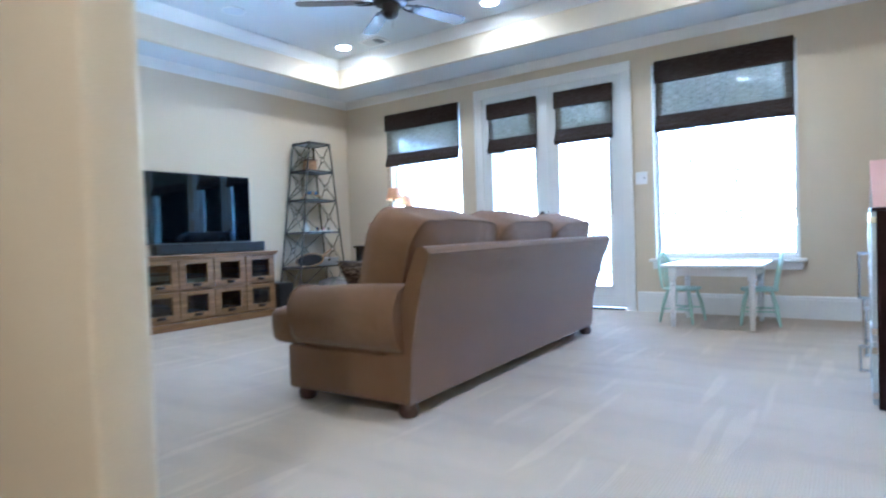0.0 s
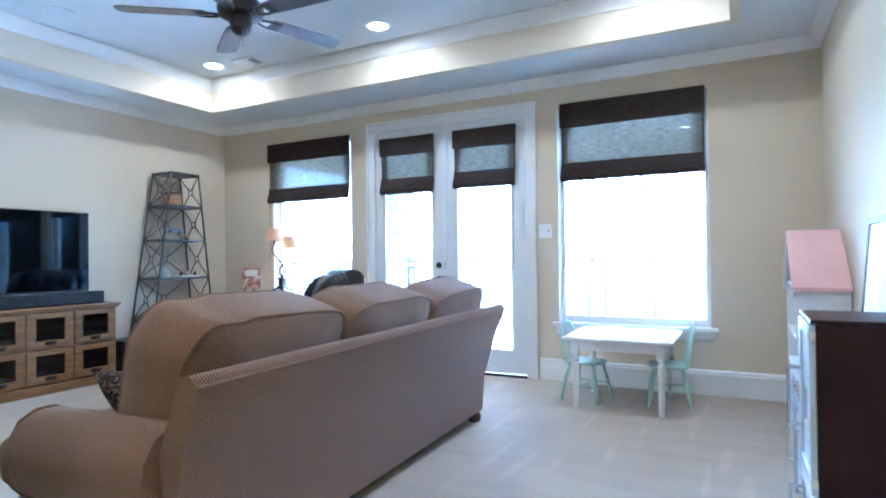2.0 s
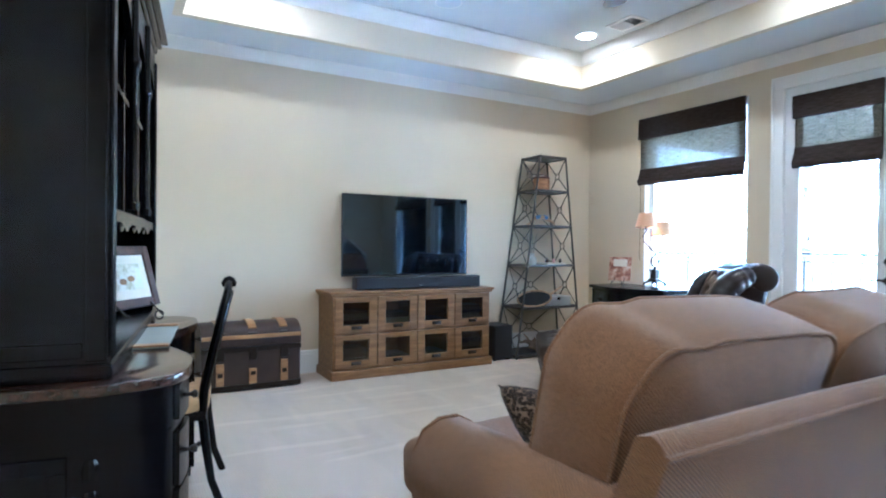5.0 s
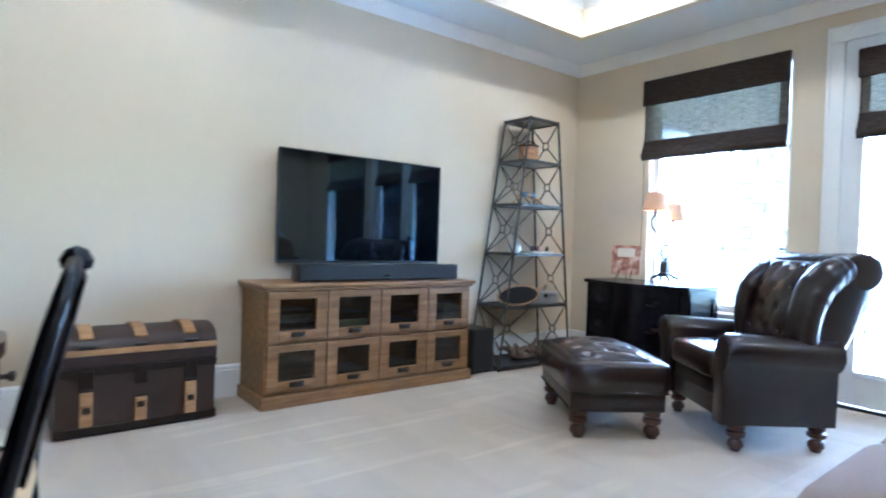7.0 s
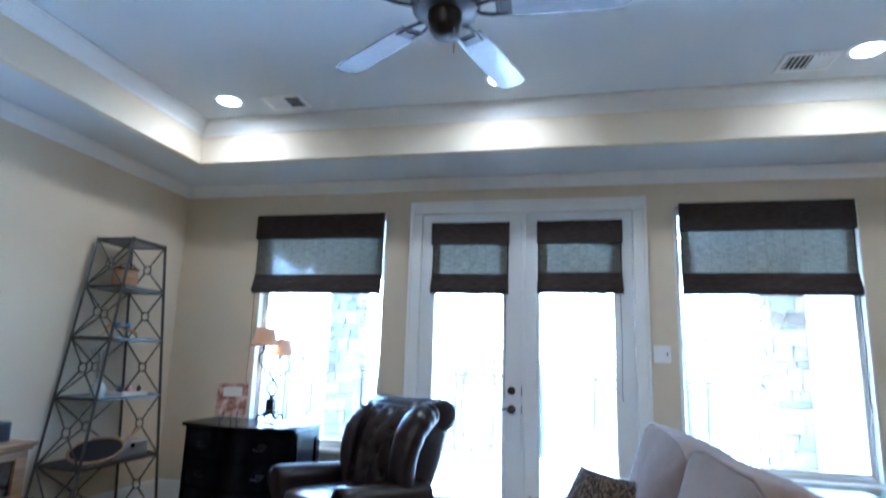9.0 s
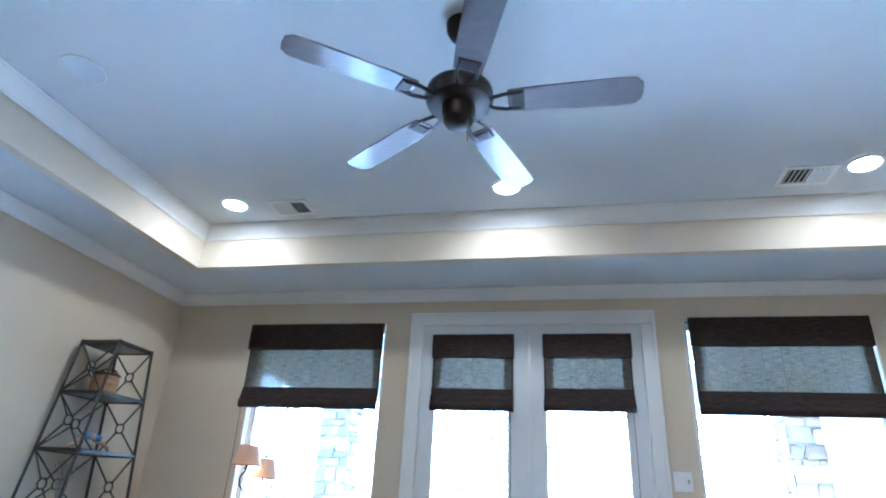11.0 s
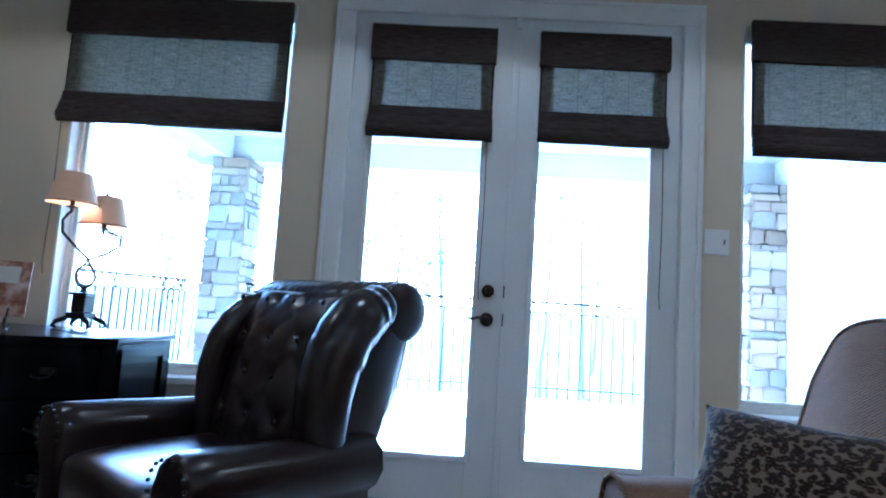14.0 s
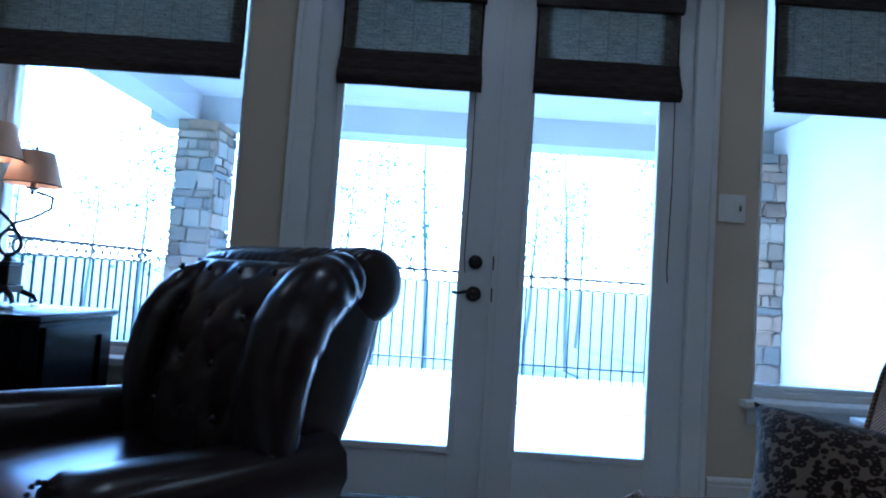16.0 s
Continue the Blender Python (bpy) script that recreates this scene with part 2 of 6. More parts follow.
M_OAK = wood("honey_oak", (0.15, 0.078, 0.026), (0.32, 0.18, 0.065), 0.42, (12, 1.2, 12))
M_BLACKWOOD = wood("black_lacquer_wood", (0.0014, 0.0016, 0.003), (0.004, 0.0042, 0.0065), 0.25, (12, 1.2, 12), 0.05, 0.0, 0.18)
M_DARKTOP = wood("dark_cherry_top", (0.018, 0.010, 0.008), (0.060, 0.030, 0.020), 0.22, (1.2, 12, 12), 0.05, 0.5)
M_ESPRESSO = wood("espresso_wood", (0.010, 0.003, 0.0035), (0.022, 0.0065, 0.007), 0.35, (12, 12, 1.5), 0.06, 0.0, 0.2)
M_TURNED = wood("turned_walnut", (0.03, 0.012, 0.008), (0.085, 0.036, 0.02), 0.35, (8, 8, 2))
M_BLACK = varied("black_plastic", (0.010, 0.010, 0.012), 0.4, 0, 3, 150, 0.1, 0.08)
M_GRILLE = varied("black_grille_cloth", (0.014, 0.015, 0.018), 0.8, 0, 3, 400, 0.1, 0.6, 0.002)
M_BRONZE = varied("oiled_bronze", (0.030, 0.024, 0.020), 0.38, 0.7, 6, 120, 0.25, 0.12)
M_IRON = varied("grey_iron", (0.075, 0.072, 0.068), 0.45, 0.6, 6, 120, 0.25, 0.2)
M_RAIL = varied("black_iron", (0.008, 0.009, 0.010), 0.5, 0.4, 6, 120, 0.2, 0.2)
M_CHROME = varied("chrome", (0.75, 0.75, 0.76), 0.12, 1.0, 6, 120, 0.05, 0.02)
M_MINT = varied("mint_paint", (0.46, 0.63, 0.54), 0.4, 0, 4, 90, 0.1, 0.1)
M_WHITE = varied("white_lacquer", (0.80, 0.80, 0.79), 0.35, 0, 3, 90, 0.04, 0.05)
M_PINK = varied("pink_paint", (0.80, 0.52, 0.49), 0.5, 0, 3, 120, 0.06, 0.08)
M_SILVER = varied("silver_blue_paint", (0.42, 0.46, 0.50), 0.3, 0.35, 3, 90, 0.06, 0.04)
M_STUCCO = varied("white_stucco", (0.84, 0.83, 0.80), 0.9, 0, 2, 60, 0.05, 0.6, 0.006)
M_PATIO = varied("pale_concrete", (0.76, 0.75, 0.73), 0.85, 0, 2, 60, 0.08, 0.3, 0.003)
# white stucco again, greyed so the undersides carry their shade as colour
M_SOFFIT = varied("shaded_soffit_stucco", (0.42, 0.42, 0.41), 0.9, 0, 2, 60, 0.05, 0.6, 0.006)
M_STONE = stone_mat()
M_MORTAR = varied("mortar", (0.42, 0.39, 0.34), 0.95, 0, 4, 80, 0.08, 0.5, 0.004)
M_SCREEN, _nt, _b = principled("glossy_screen", (0.002, 0.0025, 0.004), 0.05, 0, 0.9)
_b.inputs["Specular Tint"].default_value = (0.6, 0.8, 1.0, 1)
_b.inputs["Coat Weight"].default_value, _b.inputs["Coat Tint"].default_value = 1.0, (0.6, 0.8, 1.0, 1)
M_CAN = glow("lit_can_lens", (1.0, 0.90, 0.74), 3.0)
M_LAMPSHADE = varied("peach_lamp_shade", (0.80, 0.50, 0.30), 0.8, 0, 4, 200, 0.06, 0.3)
M_BULB = glow("lit_bulb", (1.0, 0.70, 0.38), 5.0)
M_CREAM = varied("cream_card", (0.70, 0.67, 0.58), 0.7, 0, 5, 120, 0.04, 0.1)
M_ASH = wood("ribbed_ash", (0.24, 0.13, 0.05), (0.48, 0.29, 0.13), 0.45, (60, 1.5, 12))
M_TAN = varied("tan_damask", (0.42, 0.27, 0.12), 0.8, 0, 30, 200, 0.18, 0.3)
M_SILVERL = varied("pale_silver_paint", (0.52, 0.58, 0.62), 0.32, 0.15, 3, 90, 0.05, 0.04)
M_WICKER = varied("tan_wicker", (0.36, 0.20, 0.09), 0.7, 0, 12, 90, 0.3, 0.8, 0.004, (1, 1, 5))
M_WOODPALE = wood("bent_ash", (0.30, 0.17, 0.08), (0.55, 0.38, 0.22), 0.5, (8, 8, 8))
M_BLUEWRAP = varied("blue_cloth", (0.10, 0.20, 0.40), 0.8, 0, 20, 200, 0.2, 0.3)
M_FROST = varied("frosted_glass", (0.55, 0.58, 0.58), 0.25, 0, 8, 90, 0.05, 0.05)
M_GREYGRASS = varied("dry_grey_grass", (0.30, 0.28, 0.25), 0.8)
M_ALU = varied("brushed_aluminium", (0.62, 0.63, 0.64), 0.32, 0.8, 4, 140, 0.06, 0.1, 0.001, (1, 8, 1))
M_DRIFT = wood("driftwood", (0.10, 0.07, 0.05), (0.30, 0.23, 0.17), 0.8, (6, 6, 6), 0.6)
M_PALEPRINT = varied("pale_print", (0.62, 0.50, 0.47), 0.6, 0, 14, 60, 0.2, 0.0)


def picture_mat(name, stops, scale):
    m, nt, b = principled(name, stops[0][1], 0.5)
    nt.links.new(ramp(nt, noise_tex(nt, coords(nt), scale, 5, 0.6), stops), b.inputs["Base Color"])
    return m


M_PHOTO = picture_mat("brown_photo", [(0.30, (0.10, 0.03, 0.02)), (0.45, (0.30, 0.13, 0.08)), (0.55, (0.52, 0.33, 0.24)), (0.68, (0.66, 0.56, 0.46))], 14)
M_PRINT = picture_mat("wildlife_print", [(0.30, (0.12, 0.15, 0.08)), (0.42, (0.42, 0.42, 0.30)), (0.55, (0.66, 0.66, 0.58)), (0.7, (0.62, 0.68, 0.70))], 16)


# ---- building helpers ----
def part(name, bm, material, parent=None, label="", smooth=None):
    me = bpy.data.meshes.new(name)
    bmesh.ops.recalc_face_normals(bm, faces=bm.faces[:])
    if smooth is not None:
        for e in bm.edges:
            e.smooth = len(e.link_faces) != 2 or e.calc_face_angle(0) < radians(smooth)
        for f in bm.faces:
            f.smooth = True
    bm.to_mesh(me)
    bm.free()
    me.materials.append(material)
    ob = new(name, me)
    if parent:
        ob.parent = parent
    if label:
        ob["label"] = label
    return ob


def add_box(bm, x0, x1, y0, y1, z0, z1, bev=0.0, seg=2, m=None):
    vs = bmesh.ops.create_cube(bm, size=1.0)["verts"]
    bmesh.ops.scale(bm, vec=(x1 - x0, y1 - y0, z1 - z0), verts=vs)
    bmesh.ops.translate(bm, vec=((x0 + x1) / 2, (y0 + y1) / 2, (z0 + z1) / 2), verts=vs)
    if bev:
        es = list({e for v in vs for e in v.link_edges})
        r = bmesh.ops.bevel(bm, geom=es, offset=bev, segments=seg, profile=0.5, affect="EDGES")
        vs = list({v for v in r["verts"]} | {v for v in vs if v.is_valid})
    if m is not None:
        bmesh.ops.transform(bm, matrix=m, verts=[v for v in vs if v.is_valid])
    return bm


def box(x0, x1, y0, y1, z0, z1, bev=0.003, seg=2):
    return add_box(bmesh.new(), x0, x1, y0, y1, z0, z1, bev, seg)


def lathe(profile, n=20, at=(0, 0, 0), bm=None):
    """Turned shape from (radius, height) pairs round z."""
    bm = bm or bmesh.new()
    rings = []
    for r, z in profile:
        if r < 1e-5:
            rings.append([bm.verts.new((at[0], at[1], at[2] + z))])
        else:
            rings.append([bm.verts.new((at[0] + r * math.cos(a), at[1] + r * math.sin(a), at[2] + z)) for a in [2 * math.pi * i / n for i in range(n)]])
    for a, b in zip(rings, rings[1:]):
        if len(a) == 1 and len(b) == 1:
            continue
        for i in range(n):
            j = (i + 1) % n
            if len(a) == 1:
                bm.faces.new((a[0], b[j], b[i]))
            elif len(b) == 1:
                bm.faces.new((a[i], a[j], b[0]))
            else:
                bm.faces.new((a[i], a[j], b[j], b[i]))
    for ring in (rings[0], rings[-1]):
        if len(ring) > 1:
            bm.faces.new(ring)
    return bm


def tube(points, r, n=8, bm=None, closed=False, flat=1.0):
    """A round bar along points; r may be a list."""
    bm = bm or bmesh.new()
    pts = [Vector(p) for p in points]
    rs = r if isinstance(r, (list, tuple)) else [r] * len(pts)
    rings, prev = [], None
    for i, p in enumerate(pts):
        a = pts[i - 1] if i or closed else p
        b = pts[(i + 1) % len(pts)] if i < len(pts) - 1 or closed else p
        d = (b - a).normalized()
        if prev is None:
            prev = Vector((0, 0, 1)) if abs(d.z) < 0.9 else Vector((1, 0, 0))
        side = d.cross(prev).normalized()
        up = side.cross(d).normalized()
        prev = up
        rings.append([bm.verts.new(p + side * math.cos(t) * rs[i] + up * math.sin(t) * rs[i] * flat) for t in [2 * math.pi * k / n for k in range(n)]])
    pairs = list(zip(rings, rings[1:])) + ([(rings[-1], rings[0])] if closed else [])
    for a, b in pairs:
        for k in range(n):
            bm.faces.new((a[k], a[(k + 1) % n], b[(k + 1) % n], b[k]))
    if not closed:
        bm.faces.new(rings[0][::-1])
        bm.faces.new(rings[-1])
    return bm


def prism(outline, z0, z1, bev=0.0, seg=2):
    """An outline in x, y carried up from z0 to z1."""
    bm = bmesh.new()
    lo = [bm.verts.new((x, y, z0)) for x, y in outline]
    hi = [bm.verts.new((x, y, z1)) for x, y in outline]
    bm.faces.new(lo[::-1])
    bm.faces.new(hi)
    n = len(outline)
    for i in range(n):
        bm.faces.new((lo[i], lo[(i + 1) % n], hi[(i + 1) % n], hi[i]))
    if bev:
        es = [e for e in bm.edges if abs(e.verts[0].co.z - e.verts[1].co.z) < 1e-6]
        bmesh.ops.bevel(bm, geom=es, offset=bev, segments=seg, profile=0.5, affect="EDGES")
    return bm


def cushion(w, d, h, power=0.35, nu=28, nv=16, sag=0.0, wrinkle=0.006, seed=0, dome=0.25):
    """A stuffed block centred on the origin, w by d by h, with rounded edges and soft folds."""
    bm = bmesh.new()

    def se(c, p):
        return math.copysign(abs(c) ** p, c)

    rings = []
    for i in range(nv + 1):
        v = -math.pi / 2 + math.pi * i / nv
        cz, cr = se(math.sin(v), power), se(math.cos(v), power)
        ring = []
        for j in range(nu):
            u = 2 * math.pi * j / nu
            x, y = se(math.cos(u), power) * cr, se(math.sin(u), power) * cr
            k = 1 - dome * (x * x + y * y) / 2
            p = Vector((x * w / 2, y * d / 2, cz * h / 2 * (k + dome * 0.25)))
            q = noise.noise(Vector((p.x * 4 + seed * 7.3, p.y * 4, p.z * 4)))
            q2 = noise.noise(Vector((p.x * 11 + seed * 3.1, p.y * 11, p.z * 11)))
            p += p.normalized() * (q * wrinkle * 1.6 + q2 * wrinkle * 0.7)
            ring.append(bm.verts.new(p))
        rings.append(ring)
    for a, b in zip(rings, rings[1:]):
        for j in range(nu):
            bm.faces.new((a[j], a[(j + 1) % nu], b[(j + 1) % nu], b[j]))
    bmesh.ops.remove_doubles(bm, verts=bm.verts[:], dist=0.0005)
    return bm


def box_cushion(w, h, t, corner=0.24, dome=0.05, seed=0, nu=64):
    """A boxed cushion, w (x) by h (y) by t (z): a gusset between two domed faces with soft folds; returns mesh and the seam outline."""
    bm = bmesh.new()
    rim = []
    for j in range(nu):
        u = 2 * math.pi * (j + 0.5) / nu
        c, s_ = math.cos(u), math.sin(u)
        rim.append((math.copysign(abs(c) ** corner, c) * w / 2, math.copysign(abs(s_) ** corner, s_) * h / 2))
    steps = [(0.12, 1), (0.3, 1), (0.48, 1), (0.66, 1), (0.82, 1), (0.93, 1), (0.985, 1), (1.0, 0.93), (1.012, 0.5), (1.016, 0.0), (1.012, -0.5), (1.0, -0.93), (0.985, -1), (0.93, -1), (0.82, -1), (0.66, -1), (0.48, -1), (0.3, -1), (0.12, -1)]
    rings = []
    for k, f in steps:
        ring = []
        for x, y in rim:
            z = f * t / 2
            if abs(f) == 1:
                z += f * dome * (1 - k ** 2.6)
            p = Vector((x * k, y * k, z))
            q = noise.noise(Vector((p.x * 5 + seed * 7.3, p.y * 5, f * 2))) * 0.011 + noise.noise(Vector((p.x * 13 + seed, p.y * 13, f * 3))) * 0.005
            p.z += q * (1 if f > 0 else -1) * (1.0 if k < 0.98 else 0.3)
            edge = noise.noise(Vector((x * 8 + seed * 3, y * 8, 5))) * 0.016
            p.x, p.y = p.x * (1 + edge / (w / 2)), p.y * (1 + edge / (h / 2))
            ring.append(bm.verts.new(p))
        rings.append(ring)
    for a, b in zip(rings, rings[1:]):
        for j in range(nu):
            bm.faces.new((a[j], a[(j + 1) % nu], b[(j + 1) % nu], b[j]))
    bm.faces.new(rings[0])
    bm.faces.new(rings[-1][::-1])
    seams = [[tuple(v.co) for v in rings[i]] for i in (6, 12)]
    return bm, seams


def moved(bm, m):
    bmesh.ops.transform(bm, matrix=m, verts=bm.verts[:])
    return bm


def empty(name, m, label, category, group=""):
    ob = new(name)
    ob.matrix_world = m
    return tagged(ob, label, category, group)


def setting(ob, label="", category=""):
    return tagged(ob, label, category, "", "structure")


def boxes(name, rows, material, label="", category="", bev=0.0):
    bm = bmesh.new()
    for r in rows:
        add_box(bm, *r, bev)
    return setting(part(name, bm, material), label, category)


# ---- the room ----
XE, YS, ZC, ZT = 6.22, -5.22, 2.735, 3.06
TX0, TX1, TY0, TY1 = 0.56, 5.63, -4.39, -0.67
W1, W2, DR = (0.80, 1.93), (4.205, 5.45), (2.225, 3.925)
ZS, ZW, ZD = 0.531, 2.46, 2.48
setting(part("floor", box(-0.2, XE + 0.2, -8.2, 0.0, -0.12, 0.0, 0), M_CARPET), "cream looped wall-to-wall carpet with vacuum strokes", "carpet")
boxes("wall_north", [
    (-0.2, W1[0], 0, 0.2, -0.1, 3.3), (W1[0], W1[1], 0, 0.2, -0.1, ZS), (W1[0], W1[1], 0, 0.2, ZW, 3.3),
    (W1[1], DR[0], 0, 0.2, -0.1, 3.3), (DR[0], DR[1], 0, 0.2, ZD, 3.3), (DR[1], W2[0], 0, 0.2, -0.1, 3.3),
    (W2[0], W2[1], 0, 0.2, -0.1, ZS), (W2[0], W2[1], 0, 0.2, ZW, 3.3), (W2[1], XE + 0.2, 0, 0.2, -0.1, 3.3)],
    M_WALL, "beige painted window wall", "wall")
boxes("wall_west", [(-0.2, 0, -8.2, 0, -0.1, 3.3)], M_WALL, "beige painted wall behind the television", "wall")
boxes("wall_east", [(XE, XE + 0.2, -8.2, 0, -0.1, 3.3)], M_WALL, "pale beige painted wall", "wall")
XO = 4.405
wall_south = setting(part("wall_south", add_box(bmesh.new(), 0, XO, YS - 0.14, YS, 0, ZC, 0.018, 3), M_WALL, smooth=40), "beige wall with a rounded end beside the opening", "wall")
boxes("wall_hall", [(2.6, XE, -8.2, -8.0, 0, ZC), (2.4, 2.6, -8.2, YS - 0.14, 0, ZC)], M_WALL, "beige hall wall", "wall")

# ceiling: lowered border, tray sides and upper panel in one piece
bm = bmesh.new()
add_box(bm, 0, XE, TY1, 0, ZC, ZC + 0.1)
add_box(bm, 0, XE, YS - 0.14, TY0, ZC, ZC + 0.1)
add_box(bm, 0, TX0, TY0, TY1, ZC, ZC + 0.1)
add_box(bm, TX1, XE, TY0, TY1, ZC, ZC + 0.1)
add_box(bm, 2.6, XE, -8.2, YS - 0.14, ZC, ZC + 0.1)
add_box(bm, TX0 - 0.1, TX1 + 0.1, TY0 - 0.1, TY1 + 0.1, ZT, ZT + 0.15)
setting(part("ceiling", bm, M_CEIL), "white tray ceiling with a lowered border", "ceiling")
for tray_row in [
    (TX0 - 0.06, TX0 + 0.003, TY0, TY1, ZC - 0.002, ZT), (TX1 - 0.003, TX1 + 0.06, TY0, TY1, ZC - 0.002, ZT),
    (TX0 - 0.06, TX1 + 0.06, TY1 - 0.003, TY1 + 0.06, ZC - 0.002, ZT), (TX0 - 0.06, TX1 + 0.06, TY0 - 0.06, TY0 + 0.003, ZC - 0.002, ZT)]:
    boxes("ceiling_tray_side", [tray_row], M_TRAY, "upright side of the tray ceiling, lamp warmth in its cream", "ceiling")


def crown(name, corners, drop, out, ztop, material, label):
    """Moulding with a stepped ogee section, mitred round the inside of a room; corners run clockwise seen from above."""
    sect = [(0, -drop), (0.10, -drop), (0.14, -drop * 0.88), (0.2, -drop * 0.80), (0.42, -drop * 0.62), (0.62, -drop * 0.36), (0.82, -drop * 0.22), (0.86, -drop * 0.12), (1.0, -drop * 0.1), (1.0, 0)]
    bm = bmesh.new()
    n = len(corners)
    rings = []
    for i, (x, y) in enumerate(corners):
        a, b = Vector(corners[i - 1]), Vector(corners[(i + 1) % n])
        p = Vector((x, y))
        d1, d2 = (p - a).normalized(), (b - p).normalized()
        inward = Vector((d1.y, -d1.x)) + Vector((d2.y, -d2.x))
        rings.append([bm.verts.new((x + inward.x * s * out, y + inward.y * s * out, ztop + z)) for s, z in sect])
    for i in range(n):
        a, b = rings[i], rings[(i + 1) % n]
        for k in range(len(sect) - 1):
            bm.faces.new((a[k], a[k + 1], b[k + 1], b[k]))
    return setting(part(name, bm, material, smooth=35), label, "crown moulding")


crown("trim_crown", [(0.001, -0.001), (XE - 0.001, -0.001), (XE - 0.001, YS + 0.001), (0.001, YS + 0.001)], 0.085, 0.085, ZC - 0.002, M_TRIM, "white crown moulding under the lowered ceiling")
crown("trim_tray_crown", [(TX0 + 0.004, TY1 - 0.004), (TX1 - 0.004, TY1 - 0.004), (TX1 - 0.004, TY0 + 0.004), (TX0 + 0.004, TY0 + 0.004)], 0.10, 0.10, ZT - 0.002, M_TRIM, "cream crown moulding round the tray")


def baseboard(name, x0, y0, x1, y1, nx, ny):
    """0.2 m board with a rounded top lip; (nx, ny) points into the room."""
    sect = [(0, 0), (0.016, 0), (0.016, 0.165), (0.012, 0.172), (0.014, 0.18), (0.012, 0.19), (0.006, 0.198), (0, 0.2)]
    bm = bmesh.new()
    ends = []
    for x, y in ((x0, y0), (x1, y1)):
        ends.append([bm.verts.new((x + nx * s, y + ny * s, z)) for s, z in sect])
    for k in range(len(sect) - 1):
        bm.faces.new((ends[0][k], ends[0][k + 1], ends[1][k + 1], ends[1][k]))
    bm.faces.new(ends[0])
    bm.faces.new(ends[1][::-1])
    return setting(part(name, bm, M_TRIM), "white painted baseboard", "baseboard")


baseboard("baseboard", 0.0, -0.001, DR[0] - 0.10, -0.001, 0, -1)
baseboard("baseboard", DR[1] + 0.10, -0.001, XE, -0.001, 0, -1)
baseboard("baseboard", 0.001, YS, 0.001, -0.017, 1, 0)
baseboard("baseboard", XE - 0.001, -8.0, XE - 0.001, -0.017, -1, 0)
baseboard("baseboard", 0.017, YS + 0.001, XO - 0.02, YS + 0.001, 0, 1)


# ---- windows, shades, doors ----
def window(name, x0, x1):
    w = setting(new(name), "white-framed fixed window full of daylight", "window")
    w.location = ((x0 + x1) / 2, 0, ZS)
    h, a, b = ZW - ZS, -(x1 - x0) / 2, (x1 - x0) / 2
    bm = bmesh.new()
    for r in ((a, a + 0.022, 0.07, 0.14, 0, h), (b - 0.022, b, 0.07, 0.14, 0, h), (a + 0.022, b - 0.022, 0.07, 0.14, 0, 0.035), (a + 0.022, b - 0.022, 0.07, 0.14, h - 0.05, h)):
        add_box(bm, *r, 0.006)
    part("window_frame", bm, M_TRIM, w)
    bm = bmesh.new()
    for r in ((a + 0.022, a + 0.042, 0.085, 0.12, 0.035, h - 0.05), (b - 0.042, b - 0.022, 0.085, 0.12, 0.035, h - 0.05), (a + 0.042, b - 0.042, 0.085, 0.12, 0.035, 0.056)):
        add_box(bm, *r, 0.004)
    part("sash", bm, M_TRIM, w)
    pane = part("pane", box(a + 0.035, b - 0.035, 0.10, 0.104, 0.045, h - 0.05, 0), M_GLASS, w)
    pane.visible_shadow = False
    part("window_sill", box(a - 0.05, b + 0.05, -0.055, 0.07, -0.028, 0.003, 0.007), M_TRIM, w)
    part("sill_apron", box(a - 0.02, b + 0.02, -0.018, -0.002, -0.10, -0.03, 0.004), M_TRIM, w)
    bm = bmesh.new()
    add_box(bm, a + 0.001, a + 0.012, -0.003, 0.07, 0.004, h, 0)
    add_box(bm, b - 0.012, b - 0.001, -0.003, 0.07, 0.004, h, 0)
    part("side_jamb", bm, M_TRIM, w)
    return w


window("window_1", *W1)
window("window_2", *W2)


